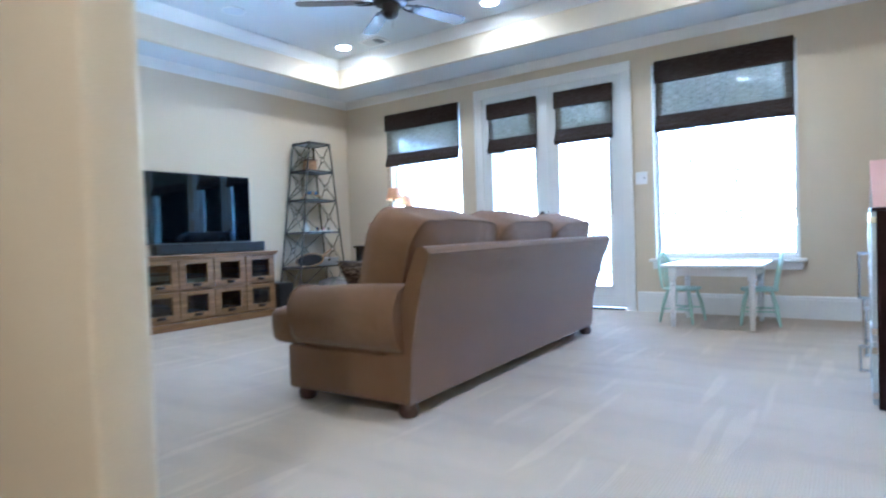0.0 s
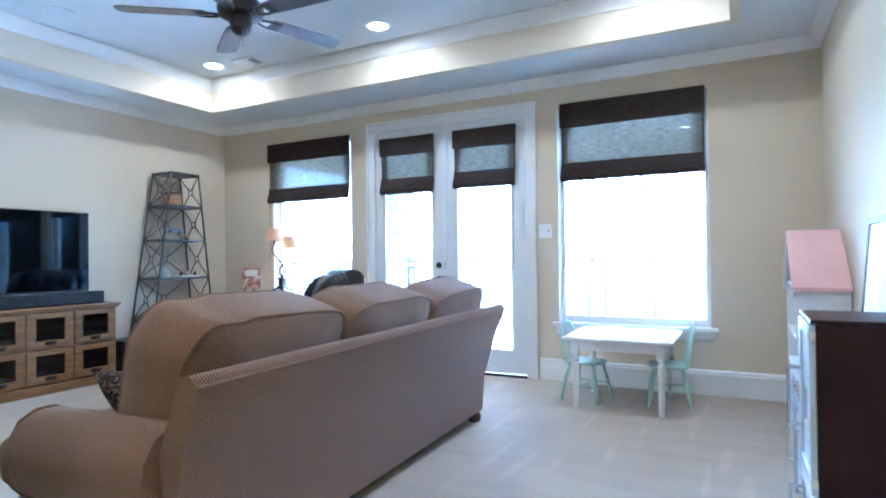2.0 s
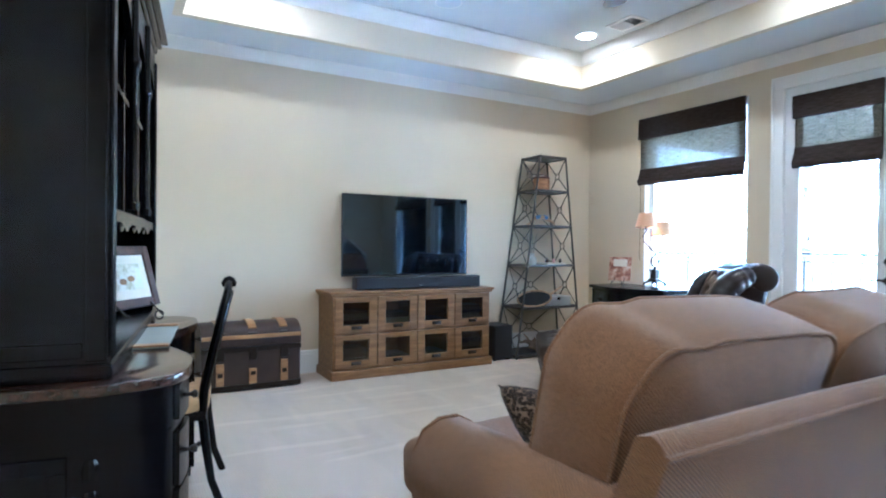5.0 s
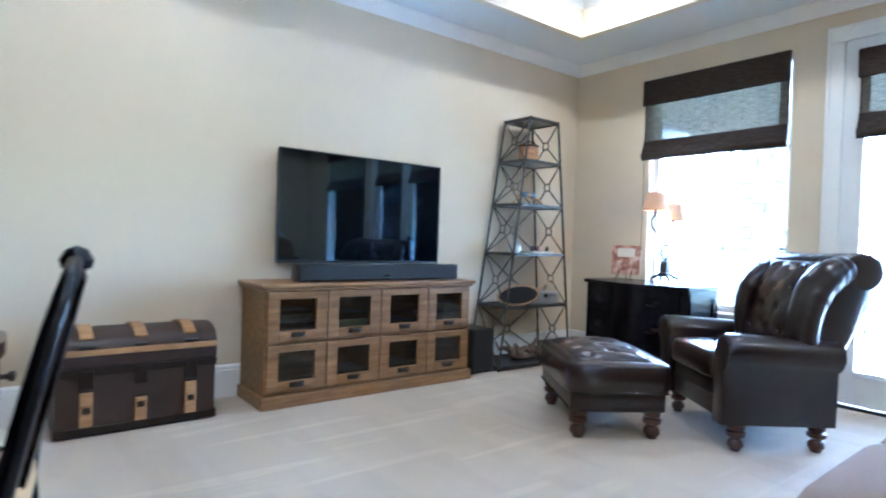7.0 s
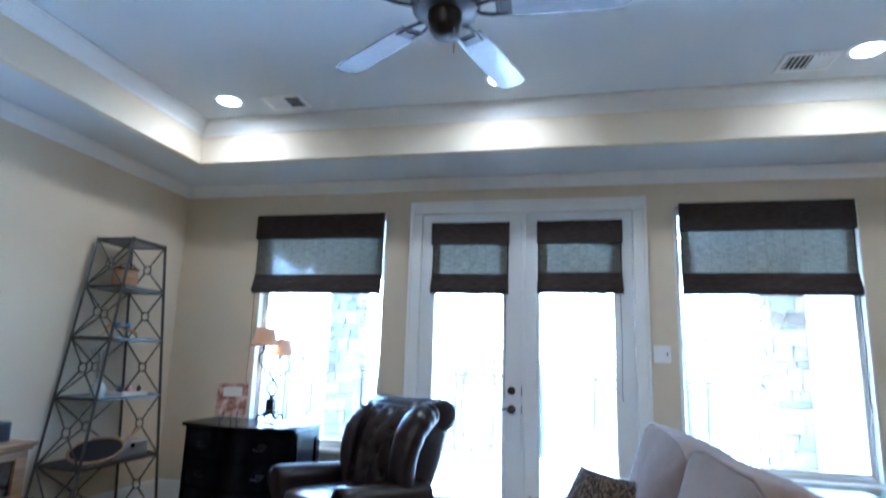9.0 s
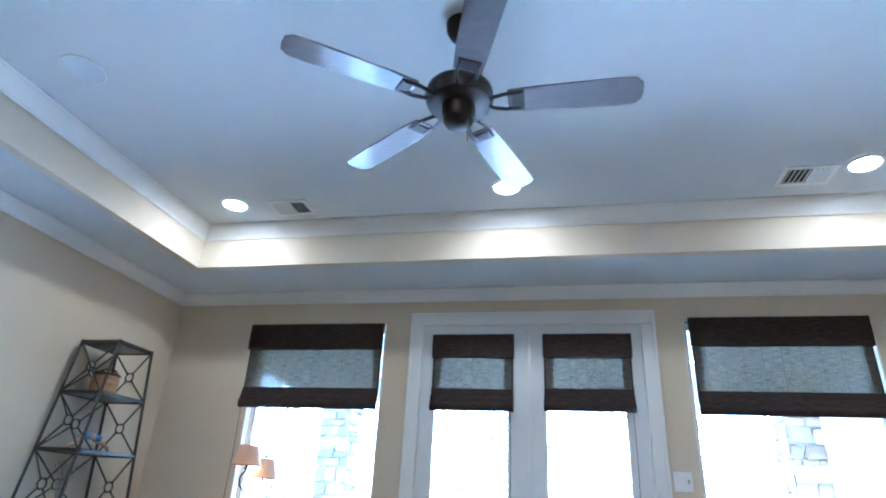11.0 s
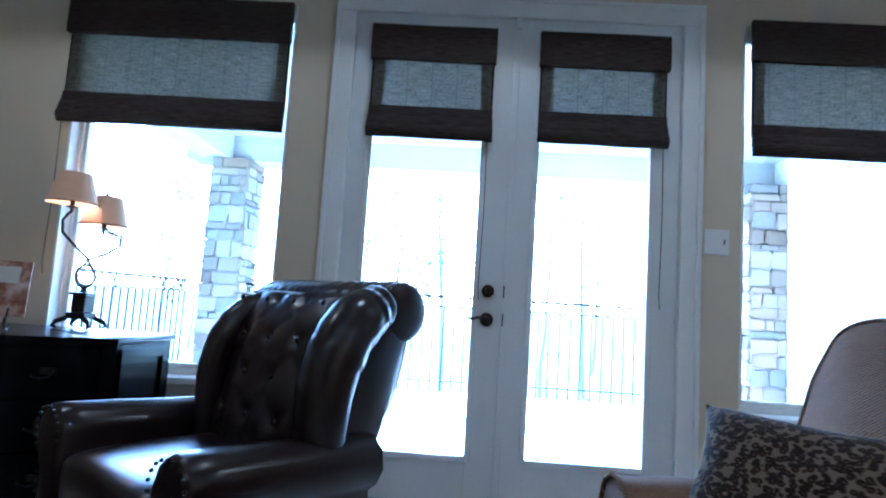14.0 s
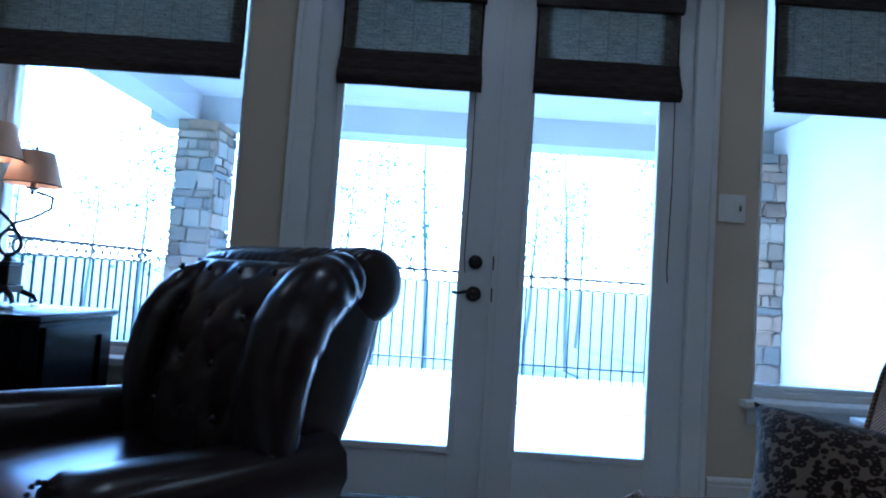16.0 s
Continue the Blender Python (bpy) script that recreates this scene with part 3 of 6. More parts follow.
def roman_shade(x0, x1, ztop, zbot, y, label, seed):
    """Woven shade: a hanging valance, a thin single layer with light coming through, and stacked folds at the foot."""
    w, h = x1 - x0, ztop - zbot
    s = empty("roman_shade", Matrix.Translation(((x0 + x1) / 2, y, zbot)), label, "window shade", "woven shades on the window wall")
    a, b = -w / 2, w / 2
    vh = min(0.21, h * 0.31)
    cord = b - 0.02 if x0 > 2 else a + 0.02

    def sheet(name, z0, z1, yf, material, bulge, thick=0.006, dx=0.0, n=22):
        bm = bmesh.new()
        cols = []
        for i in range(n + 1):
            x = a - dx + (w + 2 * dx) * i / n
            col = []
            for j in range(7):
                f = j / 6
                off = bulge * math.sin(f * math.pi) + 0.0035 * noise.noise(Vector((x * 5 + seed, f * 2, z0)))
                zz = z0 + (z1 - z0) * f + (0.004 * noise.noise(Vector((x * 4 + seed, 9, z0))) if j == 0 else 0)
                col.append((x, yf - off, zz))
            cols.append(col)
        front = [[bm.verts.new(c) for c in col] for col in cols]
        back = [[bm.verts.new((c[0], c[1] + thick, c[2])) for c in col] for col in cols]
        for i in range(n):
            for j in range(6):
                bm.faces.new((front[i][j], front[i + 1][j], front[i + 1][j + 1], front[i][j + 1]))
                bm.faces.new((back[i][j], back[i][j + 1], back[i + 1][j + 1], back[i + 1][j]))
            bm.faces.new((front[i][0], back[i][0], back[i + 1][0], front[i + 1][0]))
            bm.faces.new((front[i][6], front[i + 1][6], back[i + 1][6], back[i][6]))
        for i in (0, n):
            for j in range(6):
                bm.faces.new((front[i][j], front[i][j + 1], back[i][j + 1], back[i][j]))
        return part(name, bm, material, s, smooth=50)

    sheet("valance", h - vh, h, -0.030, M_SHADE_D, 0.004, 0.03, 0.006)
    sheet("woven_panel", 0.15, h - 0.02, -0.004, M_SHADE_L, 0.0, 0.003, -0.012)
    for dxs in (a + 0.001, b - 0.061):
        part("edge_band", box(dxs, dxs + 0.06, 0.001, 0.006, 0.10, h - 0.02, 0.001), M_SHADE_D, s)
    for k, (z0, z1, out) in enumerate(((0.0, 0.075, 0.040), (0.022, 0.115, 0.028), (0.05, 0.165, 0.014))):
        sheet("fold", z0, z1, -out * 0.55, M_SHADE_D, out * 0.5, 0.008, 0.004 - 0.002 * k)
    part("pull_cord", tube([(cord, -0.02, 0.03), (cord + 0.004, -0.018, -0.35), (cord - 0.003, -0.02, -0.72), (cord + 0.003, -0.018, -0.78)], 0.0022, 6), M_SHADE_D, s, "thin dark pull cord")
    return s


roman_shade(0.747, 1.907, 2.46, 1.775, -0.004, "dark woven grass roman shade raised halfway over a window", 1)
roman_shade(4.25, 5.42, 2.48, 1.785, -0.004, "dark woven grass roman shade raised halfway over a window", 2)

d = setting(new("door_1"), "white double glazed patio doors, closed", "door")
d.location = ((DR[0] + DR[1]) / 2, 0, 0)
cx = (DR[0] + DR[1]) / 2
bm = bmesh.new()
for r in ((DR[0] - 0.085, DR[0] + 0.018, -0.022, -0.002, 0, 2.44), (DR[1] - 0.018, DR[1] + 0.085, -0.022, -0.002, 0, 2.44), (DR[0] - 0.085, DR[1] + 0.085, -0.022, -0.002, 2.4405, 2.545)):
    add_box(bm, *[v - cx if i < 2 else v for i, v in enumerate(r)], 0.006)
for r in ((DR[0] - 0.085, DR[0] - 0.06, -0.032, -0.0225, 0, 2.52), (DR[1] + 0.06, DR[1] + 0.085, -0.032, -0.0225, 0, 2.52), (DR[0] - 0.085, DR[1] + 0.085, -0.032, -0.0225, 2.5205, 2.545)):
    add_box(bm, *[v - cx if i < 2 else v for i, v in enumerate(r)], 0.004)
part("casing", bm, M_TRIM, d)
bm = bmesh.new()
for r in ((DR[0] + 0.0005, DR[0] + 0.018, -0.001, 0.15, 0, ZD), (DR[1] - 0.018, DR[1] - 0.0005, -0.001, 0.15, 0, ZD), (DR[0] + 0.018, DR[1] - 0.018, -0.001, 0.15, 2.462, ZD - 0.0005)):
    add_box(bm, *[v - cx if i < 2 else v for i, v in enumerate(r)])
part("jamb", bm, M_TRIM, d)
part("threshold", box(DR[0] + 0.018 - cx, DR[1] - 0.018 - cx, -0.03, 0.16, 0, 0.022, 0.005), M_BRONZE, d, "dark metal threshold")
for x0, x1, g0, g1 in ((DR[0] + 0.021, 3.071, 2.36, 2.922), (3.079, DR[1] - 0.021, 3.20, 3.762)):
    bm = bmesh.new()
    for r in ((x0, g0, 0.0, 0.045, 0.028, 2.458), (g1, x1, 0.0, 0.045, 0.028, 2.458), (g0, g1, 0.0, 0.045, 0.028, 0.245), (g0, g1, 0.0, 0.045, 2.33, 2.458)):
        add_box(bm, *[v - cx if i < 2 else v for i, v in enumerate(r)], 0.002)
    leaf = part("door_leaf", bm, M_DOORP, d)
    bm = bmesh.new()
    for r in ((g0 - 0.022, g0 + 0.006, -0.010, -0.001, 0.223, 2.352), (g1 - 0.006, g1 + 0.022, -0.010, -0.001, 0.223, 2.352), (g0 + 0.006, g1 - 0.006, -0.010, -0.001, 0.223, 0.251), (g0 + 0.006, g1 - 0.006, -0.010, -0.001, 2.324, 2.352)):
        add_box(bm, *[v - cx if i < 2 else v for i, v in enumerate(r)], 0.004)
    part("glazing_bead", bm, M_DOORP, leaf)
    pane = part("pane", box(g0 - 0.003 - cx, g1 + 0.003 - cx, 0.02, 0.025, 0.24, 2.335, 0), M_GLASS, leaf)
    pane.visible_shadow = False
    for zh in (0.25, 0.95, 1.62, 2.28):
        xh = x0 - 0.010 if x0 < 3 else x1 + 0.010
        part("hinge", lathe([(0, 0), (0.007, 0.001), (0.007, 0.10), (0, 0.101)], 8, (xh - cx, -0.006, zh)), M_SILVER, leaf)
part("astragal", box(3.060 - cx, 3.090 - cx, -0.012, -0.0005, 0.03, 2.456, 0.003), M_DOORP, d)
for zk, rr in ((1.043, 0.031), (0.905, 0.033)):
    kb = part("rosette", moved(lathe([(0, 0), (rr, 0), (rr, 0.006), (rr * 0.8, 0.012), (rr * 0.45, 0.014), (rr * 0.42, 0.03), (0, 0.032)], 24), Matrix.Translation((2.99 - cx, -0.001, zk)) @ pose(0, 0, 0, 90)), M_BRONZE, d, "dark bronze rosette", 35)
part("lever", tube([(2.99 - cx, -0.045, 0.905), (2.975 - cx, -0.05, 0.907), (2.95 - cx, -0.05, 0.913), (2.92 - cx, -0.05, 0.905), (2.895 - cx, -0.05, 0.910)], [0.010, 0.010, 0.008, 0.007, 0.006], 10), M_BRONZE, d, "curved dark bronze lever", 60)
part("thumb_turn", box(2.983 - cx, 2.997 - cx, -0.05, -0.03, 1.025, 1.06, 0.003), M_BRONZE, d)
for zk in (1.043, 0.905):
    part("strike_plate", box(3.064 - cx, 3.070 - cx, -0.016, -0.0125, zk - 0.03, zk + 0.03, 0.001), M_BRONZE, d)
part("top_bolt", box(3.062 - cx, 3.088 - cx, -0.03, -0.0125, 2.38, 2.44, 0.004), M_DOORP, d)
roman_shade(2.342, 2.962, 2.354, 1.775, -0.036, "dark woven grass roman shade raised on a glazed door", 3)
roman_shade(3.19, 3.822, 2.354, 1.785, -0.036, "dark woven grass roman shade raised on a glazed door", 4)


def switch_plate(x, z):
    s = empty("light_switch", Matrix.Translation((x, -0.001, z)), "white double light switch plate on the wall", "light switch")
    part("plate", box(-0.06, 0.06, -0.007, 0, -0.062, 0.062, 0.003), M_WHITE, s)
    part("rocker", box(-0.043, -0.012, -0.010, -0.0075, -0.033, 0.033, 0.0015), M_WHITE, s)
    part("dimmer", box(0.012, 0.043, -0.010, -0.0075, -0.033, 0.033, 0.0015), M_TRIM, s)
    part("slider", box(0.030, 0.037, -0.015, -0.0105, -0.012, 0.012, 0.001), M_IRON, s)
    return s


switch_plate(4.09, 1.35)
th = empty("thermostat", Matrix.Translation((4.2, YS - 0.141, 1.52)), "small white wall thermostat", "thermostat")
part("case", box(-0.06, 0.06, -0.025, 0, -0.05, 0.05, 0.006), M_WHITE, th)
part("dial", moved(lathe([(0.02, 0), (0.02, 0.006), (0, 0.007)], 16), pose(0, -0.0255, 0, 90)), M_TRIM, th)

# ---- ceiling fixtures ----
# fixtures for all cans, the added unseen hall one too
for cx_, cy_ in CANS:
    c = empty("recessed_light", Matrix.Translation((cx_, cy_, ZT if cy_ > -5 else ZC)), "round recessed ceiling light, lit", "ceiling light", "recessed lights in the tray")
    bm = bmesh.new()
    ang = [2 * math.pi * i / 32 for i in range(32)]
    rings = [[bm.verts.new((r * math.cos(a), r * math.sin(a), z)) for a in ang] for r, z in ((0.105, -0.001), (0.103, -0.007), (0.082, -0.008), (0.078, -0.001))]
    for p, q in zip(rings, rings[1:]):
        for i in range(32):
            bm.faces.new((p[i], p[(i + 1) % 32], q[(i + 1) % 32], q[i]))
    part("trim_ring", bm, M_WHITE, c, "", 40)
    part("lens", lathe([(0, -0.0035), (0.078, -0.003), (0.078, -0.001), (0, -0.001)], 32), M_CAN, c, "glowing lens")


def ceiling_vent(x, y, w, h):
    v = empty("ceiling_vent", Matrix.Translation((x, y, ZT)), "white slatted ceiling air vent", "air vent", "vents in the tray")
    bm = bmesh.new()
    for r in ((-w / 2, w / 2, -h / 2, -h / 2 + 0.03), (-w / 2, w / 2, h / 2 - 0.03, h / 2), (-w / 2, -w / 2 + 0.03, -h / 2 + 0.03, h / 2 - 0.03), (w / 2 - 0.03, w / 2, -h / 2 + 0.03, h / 2 - 0.03)):
        add_box(bm, *r, -0.012, -0.0005, 0.003)
    part("frame", bm, M_WHITE, v)
    # no hole: a black plate gives the dark inside the duct
    part("backing", box(-w / 2 + 0.03, w / 2 - 0.03, -h / 2 + 0.03, h / 2 - 0.03, -0.003, -0.001, 0), M_BLACK, v, "black plate standing for the duct's shade")
    n = 9
    for i in range(n):
        x0 = -w / 2 + 0.04 + (w - 0.08) * i / (n - 1)
        tilt = -40 if i < n / 2 else 40
        part("slat", moved(box(-0.013, 0.013, -h / 2 + 0.032, h / 2 - 0.032, -0.001, 0.001, 0), pose(x0, 0, -0.010, 0, tilt, 0)), M_WHITE, v)
    return v


ceiling_vent(1.44, -0.97, 0.30, 0.22)
ceiling_vent(4.81, -1.03, 0.30, 0.22)
sp = empty("ceiling_speaker", Matrix.Translation((1.01, -2.50, ZT)), "round flush white ceiling speaker grille", "speaker")
part("grille", lathe([(0, -0.006), (0.10, -0.006), (0.10, -0.0005), (0, -0.0005)], 36), varied("grille_white", (0.62, 0.66, 0.72), 0.7, 0, 4, 500, 0.03, 0.8, 0.002), sp, "", 30)
part("rim", tube([(0.105 * math.cos(a), 0.105 * math.sin(a), -0.004) for a in [2 * math.pi * i / 36 for i in range(36)]], 0.005, 6, None, True), M_WHITE, sp, "", 60)

fan = empty("ceiling_fan", Matrix.Translation((2.955, -2.51, 2.625)), "dark bronze five-blade ceiling fan on a short rod", "ceiling fan")
part("canopy", lathe([(0, 0.345), (0.02, 0.345), (0.05, 0.36), (0.068, 0.395), (0.07, 0.433), (0, 0.434)], 28), M_BRONZE, fan, "", 40)
part("rod", lathe([(0.013, 0.10), (0.013, 0.35)], 12), M_BRONZE, fan, "", 40)
part("motor", lathe([(0, 0.145), (0.03, 0.14), (0.045, 0.115), (0.10, 0.10), (0.135, 0.07), (0.142, 0.035), (0.13, 0.0), (0.10, -0.012), (0, -0.013)], 36), M_BRONZE, fan, "", 40)
part("switch_housing", lathe([(0.07, -0.0135), (0.068, -0.05), (0.06, -0.075), (0.062, -0.08), (0.05, -0.10), (0.03, -0.115), (0, -0.118)], 28), M_BRONZE, fan, "", 40)
part("pull_chain", tube([(0.045, -0.03, -0.08), (0.046, -0.032, -0.20)], 0.0018, 6), M_IRON, fan)
M_BLADE = wood("fan_blade_walnut", (0.03, 0.018, 0.016), (0.07, 0.042, 0.036), 0.42, (2, 14, 14), 0.04, 0.6, 0.9)
for k in range(5):
    a = radians(1 + 72 * k)
    turn = pose(0, 0, 0.008, 0, 0, math.degrees(a)) @ pose(0, 0, 0, -8, 0, 0)
    ol = [(0.20, -0.055), (0.30, -0.062), (0.62, -0.070), (0.69, -0.066), (0.716, -0.04), (0.72, 0.0), (0.716, 0.04), (0.69, 0.066), (0.62, 0.070), (0.30, 0.062), (0.20, 0.055)]
    part("blade", moved(prism(ol, -0.004, 0.004, 0.0015, 1), turn), M_BLADE, fan, "dark wood blade")
    bm = tube([(0.10, 0, 0.0), (0.14, 0.028, -0.008), (0.19, 0.040, -0.008), (0.25, 0.034, -0.008)], 0.008, 6)
    tube([(0.10, 0, 0.0), (0.14, -0.028, -0.008), (0.19, -0.040, -0.008), (0.25, -0.034, -0.008)], 0.008, 6, bm)
    add_box(bm, 0.215, 0.265, -0.045, 0.045, -0.011, -0.0045, 0.002)
    part("blade_iron", moved(bm, turn), M_BRONZE, fan)


# ---- sofa ----
def bun_foot(parent, x, y, h=0.07, r=0.05):
    return part("foot", lathe([(0, 0), (r * 0.75, 0), (r * 0.95, h * 0.2), (r, h * 0.5), (r * 0.85, h * 0.85), (r * 0.6, h), (0, h)], 18, (x, y, 0)), M_TURNED, parent, "dark turned wood bun foot", 40)


def sofa():
    s = empty("sofa", pose(3.68, -2.685, 0, 0, 0, 1.9), "brown ribbed fabric three-seat sofa with rolled arms", "sofa")
    L = 1.255
    for x, y in ((0.375, -L + 0.06), (0.385, L - 0.05), (-0.31, -L + 0.08), (-0.31, L - 0.08)):
        bun_foot(s, x, y)
    part("base", box(-0.375, 0.42, -L + 0.004, L - 0.004, 0.065, 0.295, 0.02, 3), M_SOFA, s, "", 40)
    # raked outer back, flaring out towards the top
    bm = bmesh.new()
    prof = [(0.30, 0.28), (0.427, 0.07), (0.445, 0.30), (0.53, 0.62), (0.585, 0.755), (0.578, 0.785), (0.555, 0.80), (0.52, 0.79), (0.44, 0.62), (0.36, 0.42)]
    ends = []
    for i in range(13):
        y = -L + 2 * L * i / 12
        ends.append([bm.verts.new((x, y * (1 + 0.035 * max(0, (z - 0.3) / 0.5)), z + (0.004 * noise.noise(Vector((y * 3, z * 3, 2)))))) for x, z in prof])
    for a, b in zip(ends, ends[1:]):
        for k in range(len(prof)):
            bm.faces.new((a[k], a[(k + 1) % len(prof)], b[(k + 1) % len(prof)], b[k]))
    bm.faces.new(ends[0])
    bm.faces.new(ends[-1][::-1])
    part("back_frame", bm, M_SOFA, s, "", 50)
    part("back_welt", tube([(0.588, -L * 1.035, 0.765)] + [(0.590, L * 1.035 * t, 0.765) for t in (-0.6, -0.2, 0.2, 0.6)] + [(0.588, L * 1.035, 0.765)], 0.006, 6), M_SOFA, s, "", 60)
    for sg in (-1, 1):
        bm = bmesh.new()
        # side panel and the roll above it, seen as one arm
        rings = []
        prof = [(0.0, 0.075), (-0.003, 0.20), (0.0, 0.305), (0.045, 0.318), (0.085, 0.365), (0.102, 0.44), (0.094, 0.52), (0.058, 0.583), (0.0, 0.612), (-0.07, 0.612), (-0.13, 0.582), (-0.165, 0.52), (-0.165, 0.40), (-0.165, 0.075)]
        f0 = -0.255 if sg < 0 else -0.392
        xs = [f0, f0 + 0.005, f0 + 0.035, -0.1, 0.05, 0.2, 0.33, 0.41]
        for i, x in enumerate(xs):
            k = 0.90 if i == 0 else 1.0
            rings.append([bm.verts.new((x - (0.02 if z > 0.31 and i < 2 else 0), sg * (L - 0.02 + o * k + 0.006 * noise.noise(Vector((x * 4, z * 5, sg)))), 0.07 + (z - 0.07) * (0.97 if z > 0.5 and i == 0 else 1) + (0.012 * math.sin(x * 5) if z > 0.5 else 0))) for o, z in prof])
        n = len(prof)
        for a, b in zip(rings, rings[1:]):
            for k in range(n):
                bm.faces.new((a[k], a[(k + 1) % n], b[(k + 1) % n], b[k]))
        bm.faces.new(rings[0])
        bm.faces.new(rings[-1][::-1])
        part("arm", bm, M_SOFA, s, "", 55)
        part("arm_welt", tube([(f0 - 0.022, sg * (L - 0.02 + o * 0.93), z * 0.985) for o, z in prof[3:12]], 0.006, 6), M_SOFA, s, "", 60)
        part("cushion_ear", moved(cushion(0.27, 0.30, 0.20, 0.4, 24, 12, 0, 0.006, 31 + sg, 0.2), Matrix.Translation((-0.395, sg * (L - 0.16), 0.385))), M_SOFA, s, "", 80)
    for k in range(3):
        yc = (-1 + k) * 0.80
        c = part("seat_cushion", moved(cushion(0.82, 0.75, 0.20, 0.28, 36, 16, 0, 0.008, 10 + k, 0.15), Matrix.Translation((-0.165, yc * 0.93, 0.385))), M_SOFA, s, "", 80)
        part("piping", tube([(-0.165 + 0.40 * cx2, yc * 0.93 + 0.366 * cy2, 0.438) for cx2, cy2 in ((-0.9, -1), (0.9, -1), (0.98, -0.9), (0.98, 0.9), (0.9, 1), (-0.9, 1), (-0.985, 0.9), (-0.985, -0.9))], 0.006, 6, None, True), M_SOFA, c)
        m = pose((0.245, 0.240, 0.225)[k], yc + (0.03, 0.085, 0.135)[k], (0.682, 0.674, 0.664)[k], 0, 17, (0, 1, 2.5)[k]) @ pose(0, 0, 0, 0, 90, 0) @ pose(0, 0, 0, 0, 0, (0, 1.5, 4)[k])
        bm, seams = box_cushion(0.58, 0.86, 0.25, 0.36, 0.05, 20 + k)
        c = part("back_cushion", moved(bm, m), M_SOFA, s, "", 70)
        for ring in seams:
            part("piping", tube([m @ Vector(p) for p in ring], 0.0065, 6, None, True), M_SOFA, c, "", 70)
    return s


sofa()
def pillow_shape(w, h, t, n=30):
    """A stuffed square with pinched corners."""
    bm = bmesh.new()
    sides = []
    for sg in (1, -1):
        grid = []
        for i in range(n + 1):
            col = []
            for j in range(n + 1):
                u, v = -1 + 2 * i / n, -1 + 2 * j / n
                x = u * w / 2 * (1 - 0.13 * (1 - v * v))
                y = v * h / 2 * (1 - 0.13 * (1 - u * u))
                z = sg * t / 2 * max(0.0, (1 - u ** 4) * (1 - v ** 4)) ** 0.55
                z += sg * 0.006 * noise.noise(Vector((x * 14, y * 14, sg * 3))) * (1 - u * u) * (1 - v * v)
                col.append(bm.verts.new((x, y, z)))
            grid.append(col)
        for i in range(n):
            for j in range(n):
                bm.faces.new((grid[i][j], grid[i + 1][j], grid[i + 1][j + 1], grid[i][j + 1]))
    bmesh.ops.remove_doubles(bm, verts=bm.verts[:], dist=0.0002)
    return bm


def throw_pillow(at, x, y, width=0.43):
    x, y = Vector(x).normalized(), Vector(y)
    y = (y - x * y.dot(x)).normalized()
    z = x.cross(y)
    p = tagged(part("throw_pillow", pillow_shape(width, 0.41, 0.16), M_LEOPARD, None, "", 80), "square fuzzy leopard-print throw pillow on the sofa", "pillow", "leopard pillows on the sofa")
    p.matrix_world = Matrix((x, y, z)).transposed().to_4x4()
    p.location = at
    return p


throw_pillow((3.575, -1.65, 0.605), (0.73, -0.68, -0.02), (0.41, 0.55, 0.72), 0.54)
throw_pillow((3.79, -3.66, 0.565), (0.96, 0.22, 0), (0.0, -0.6, 0.8))


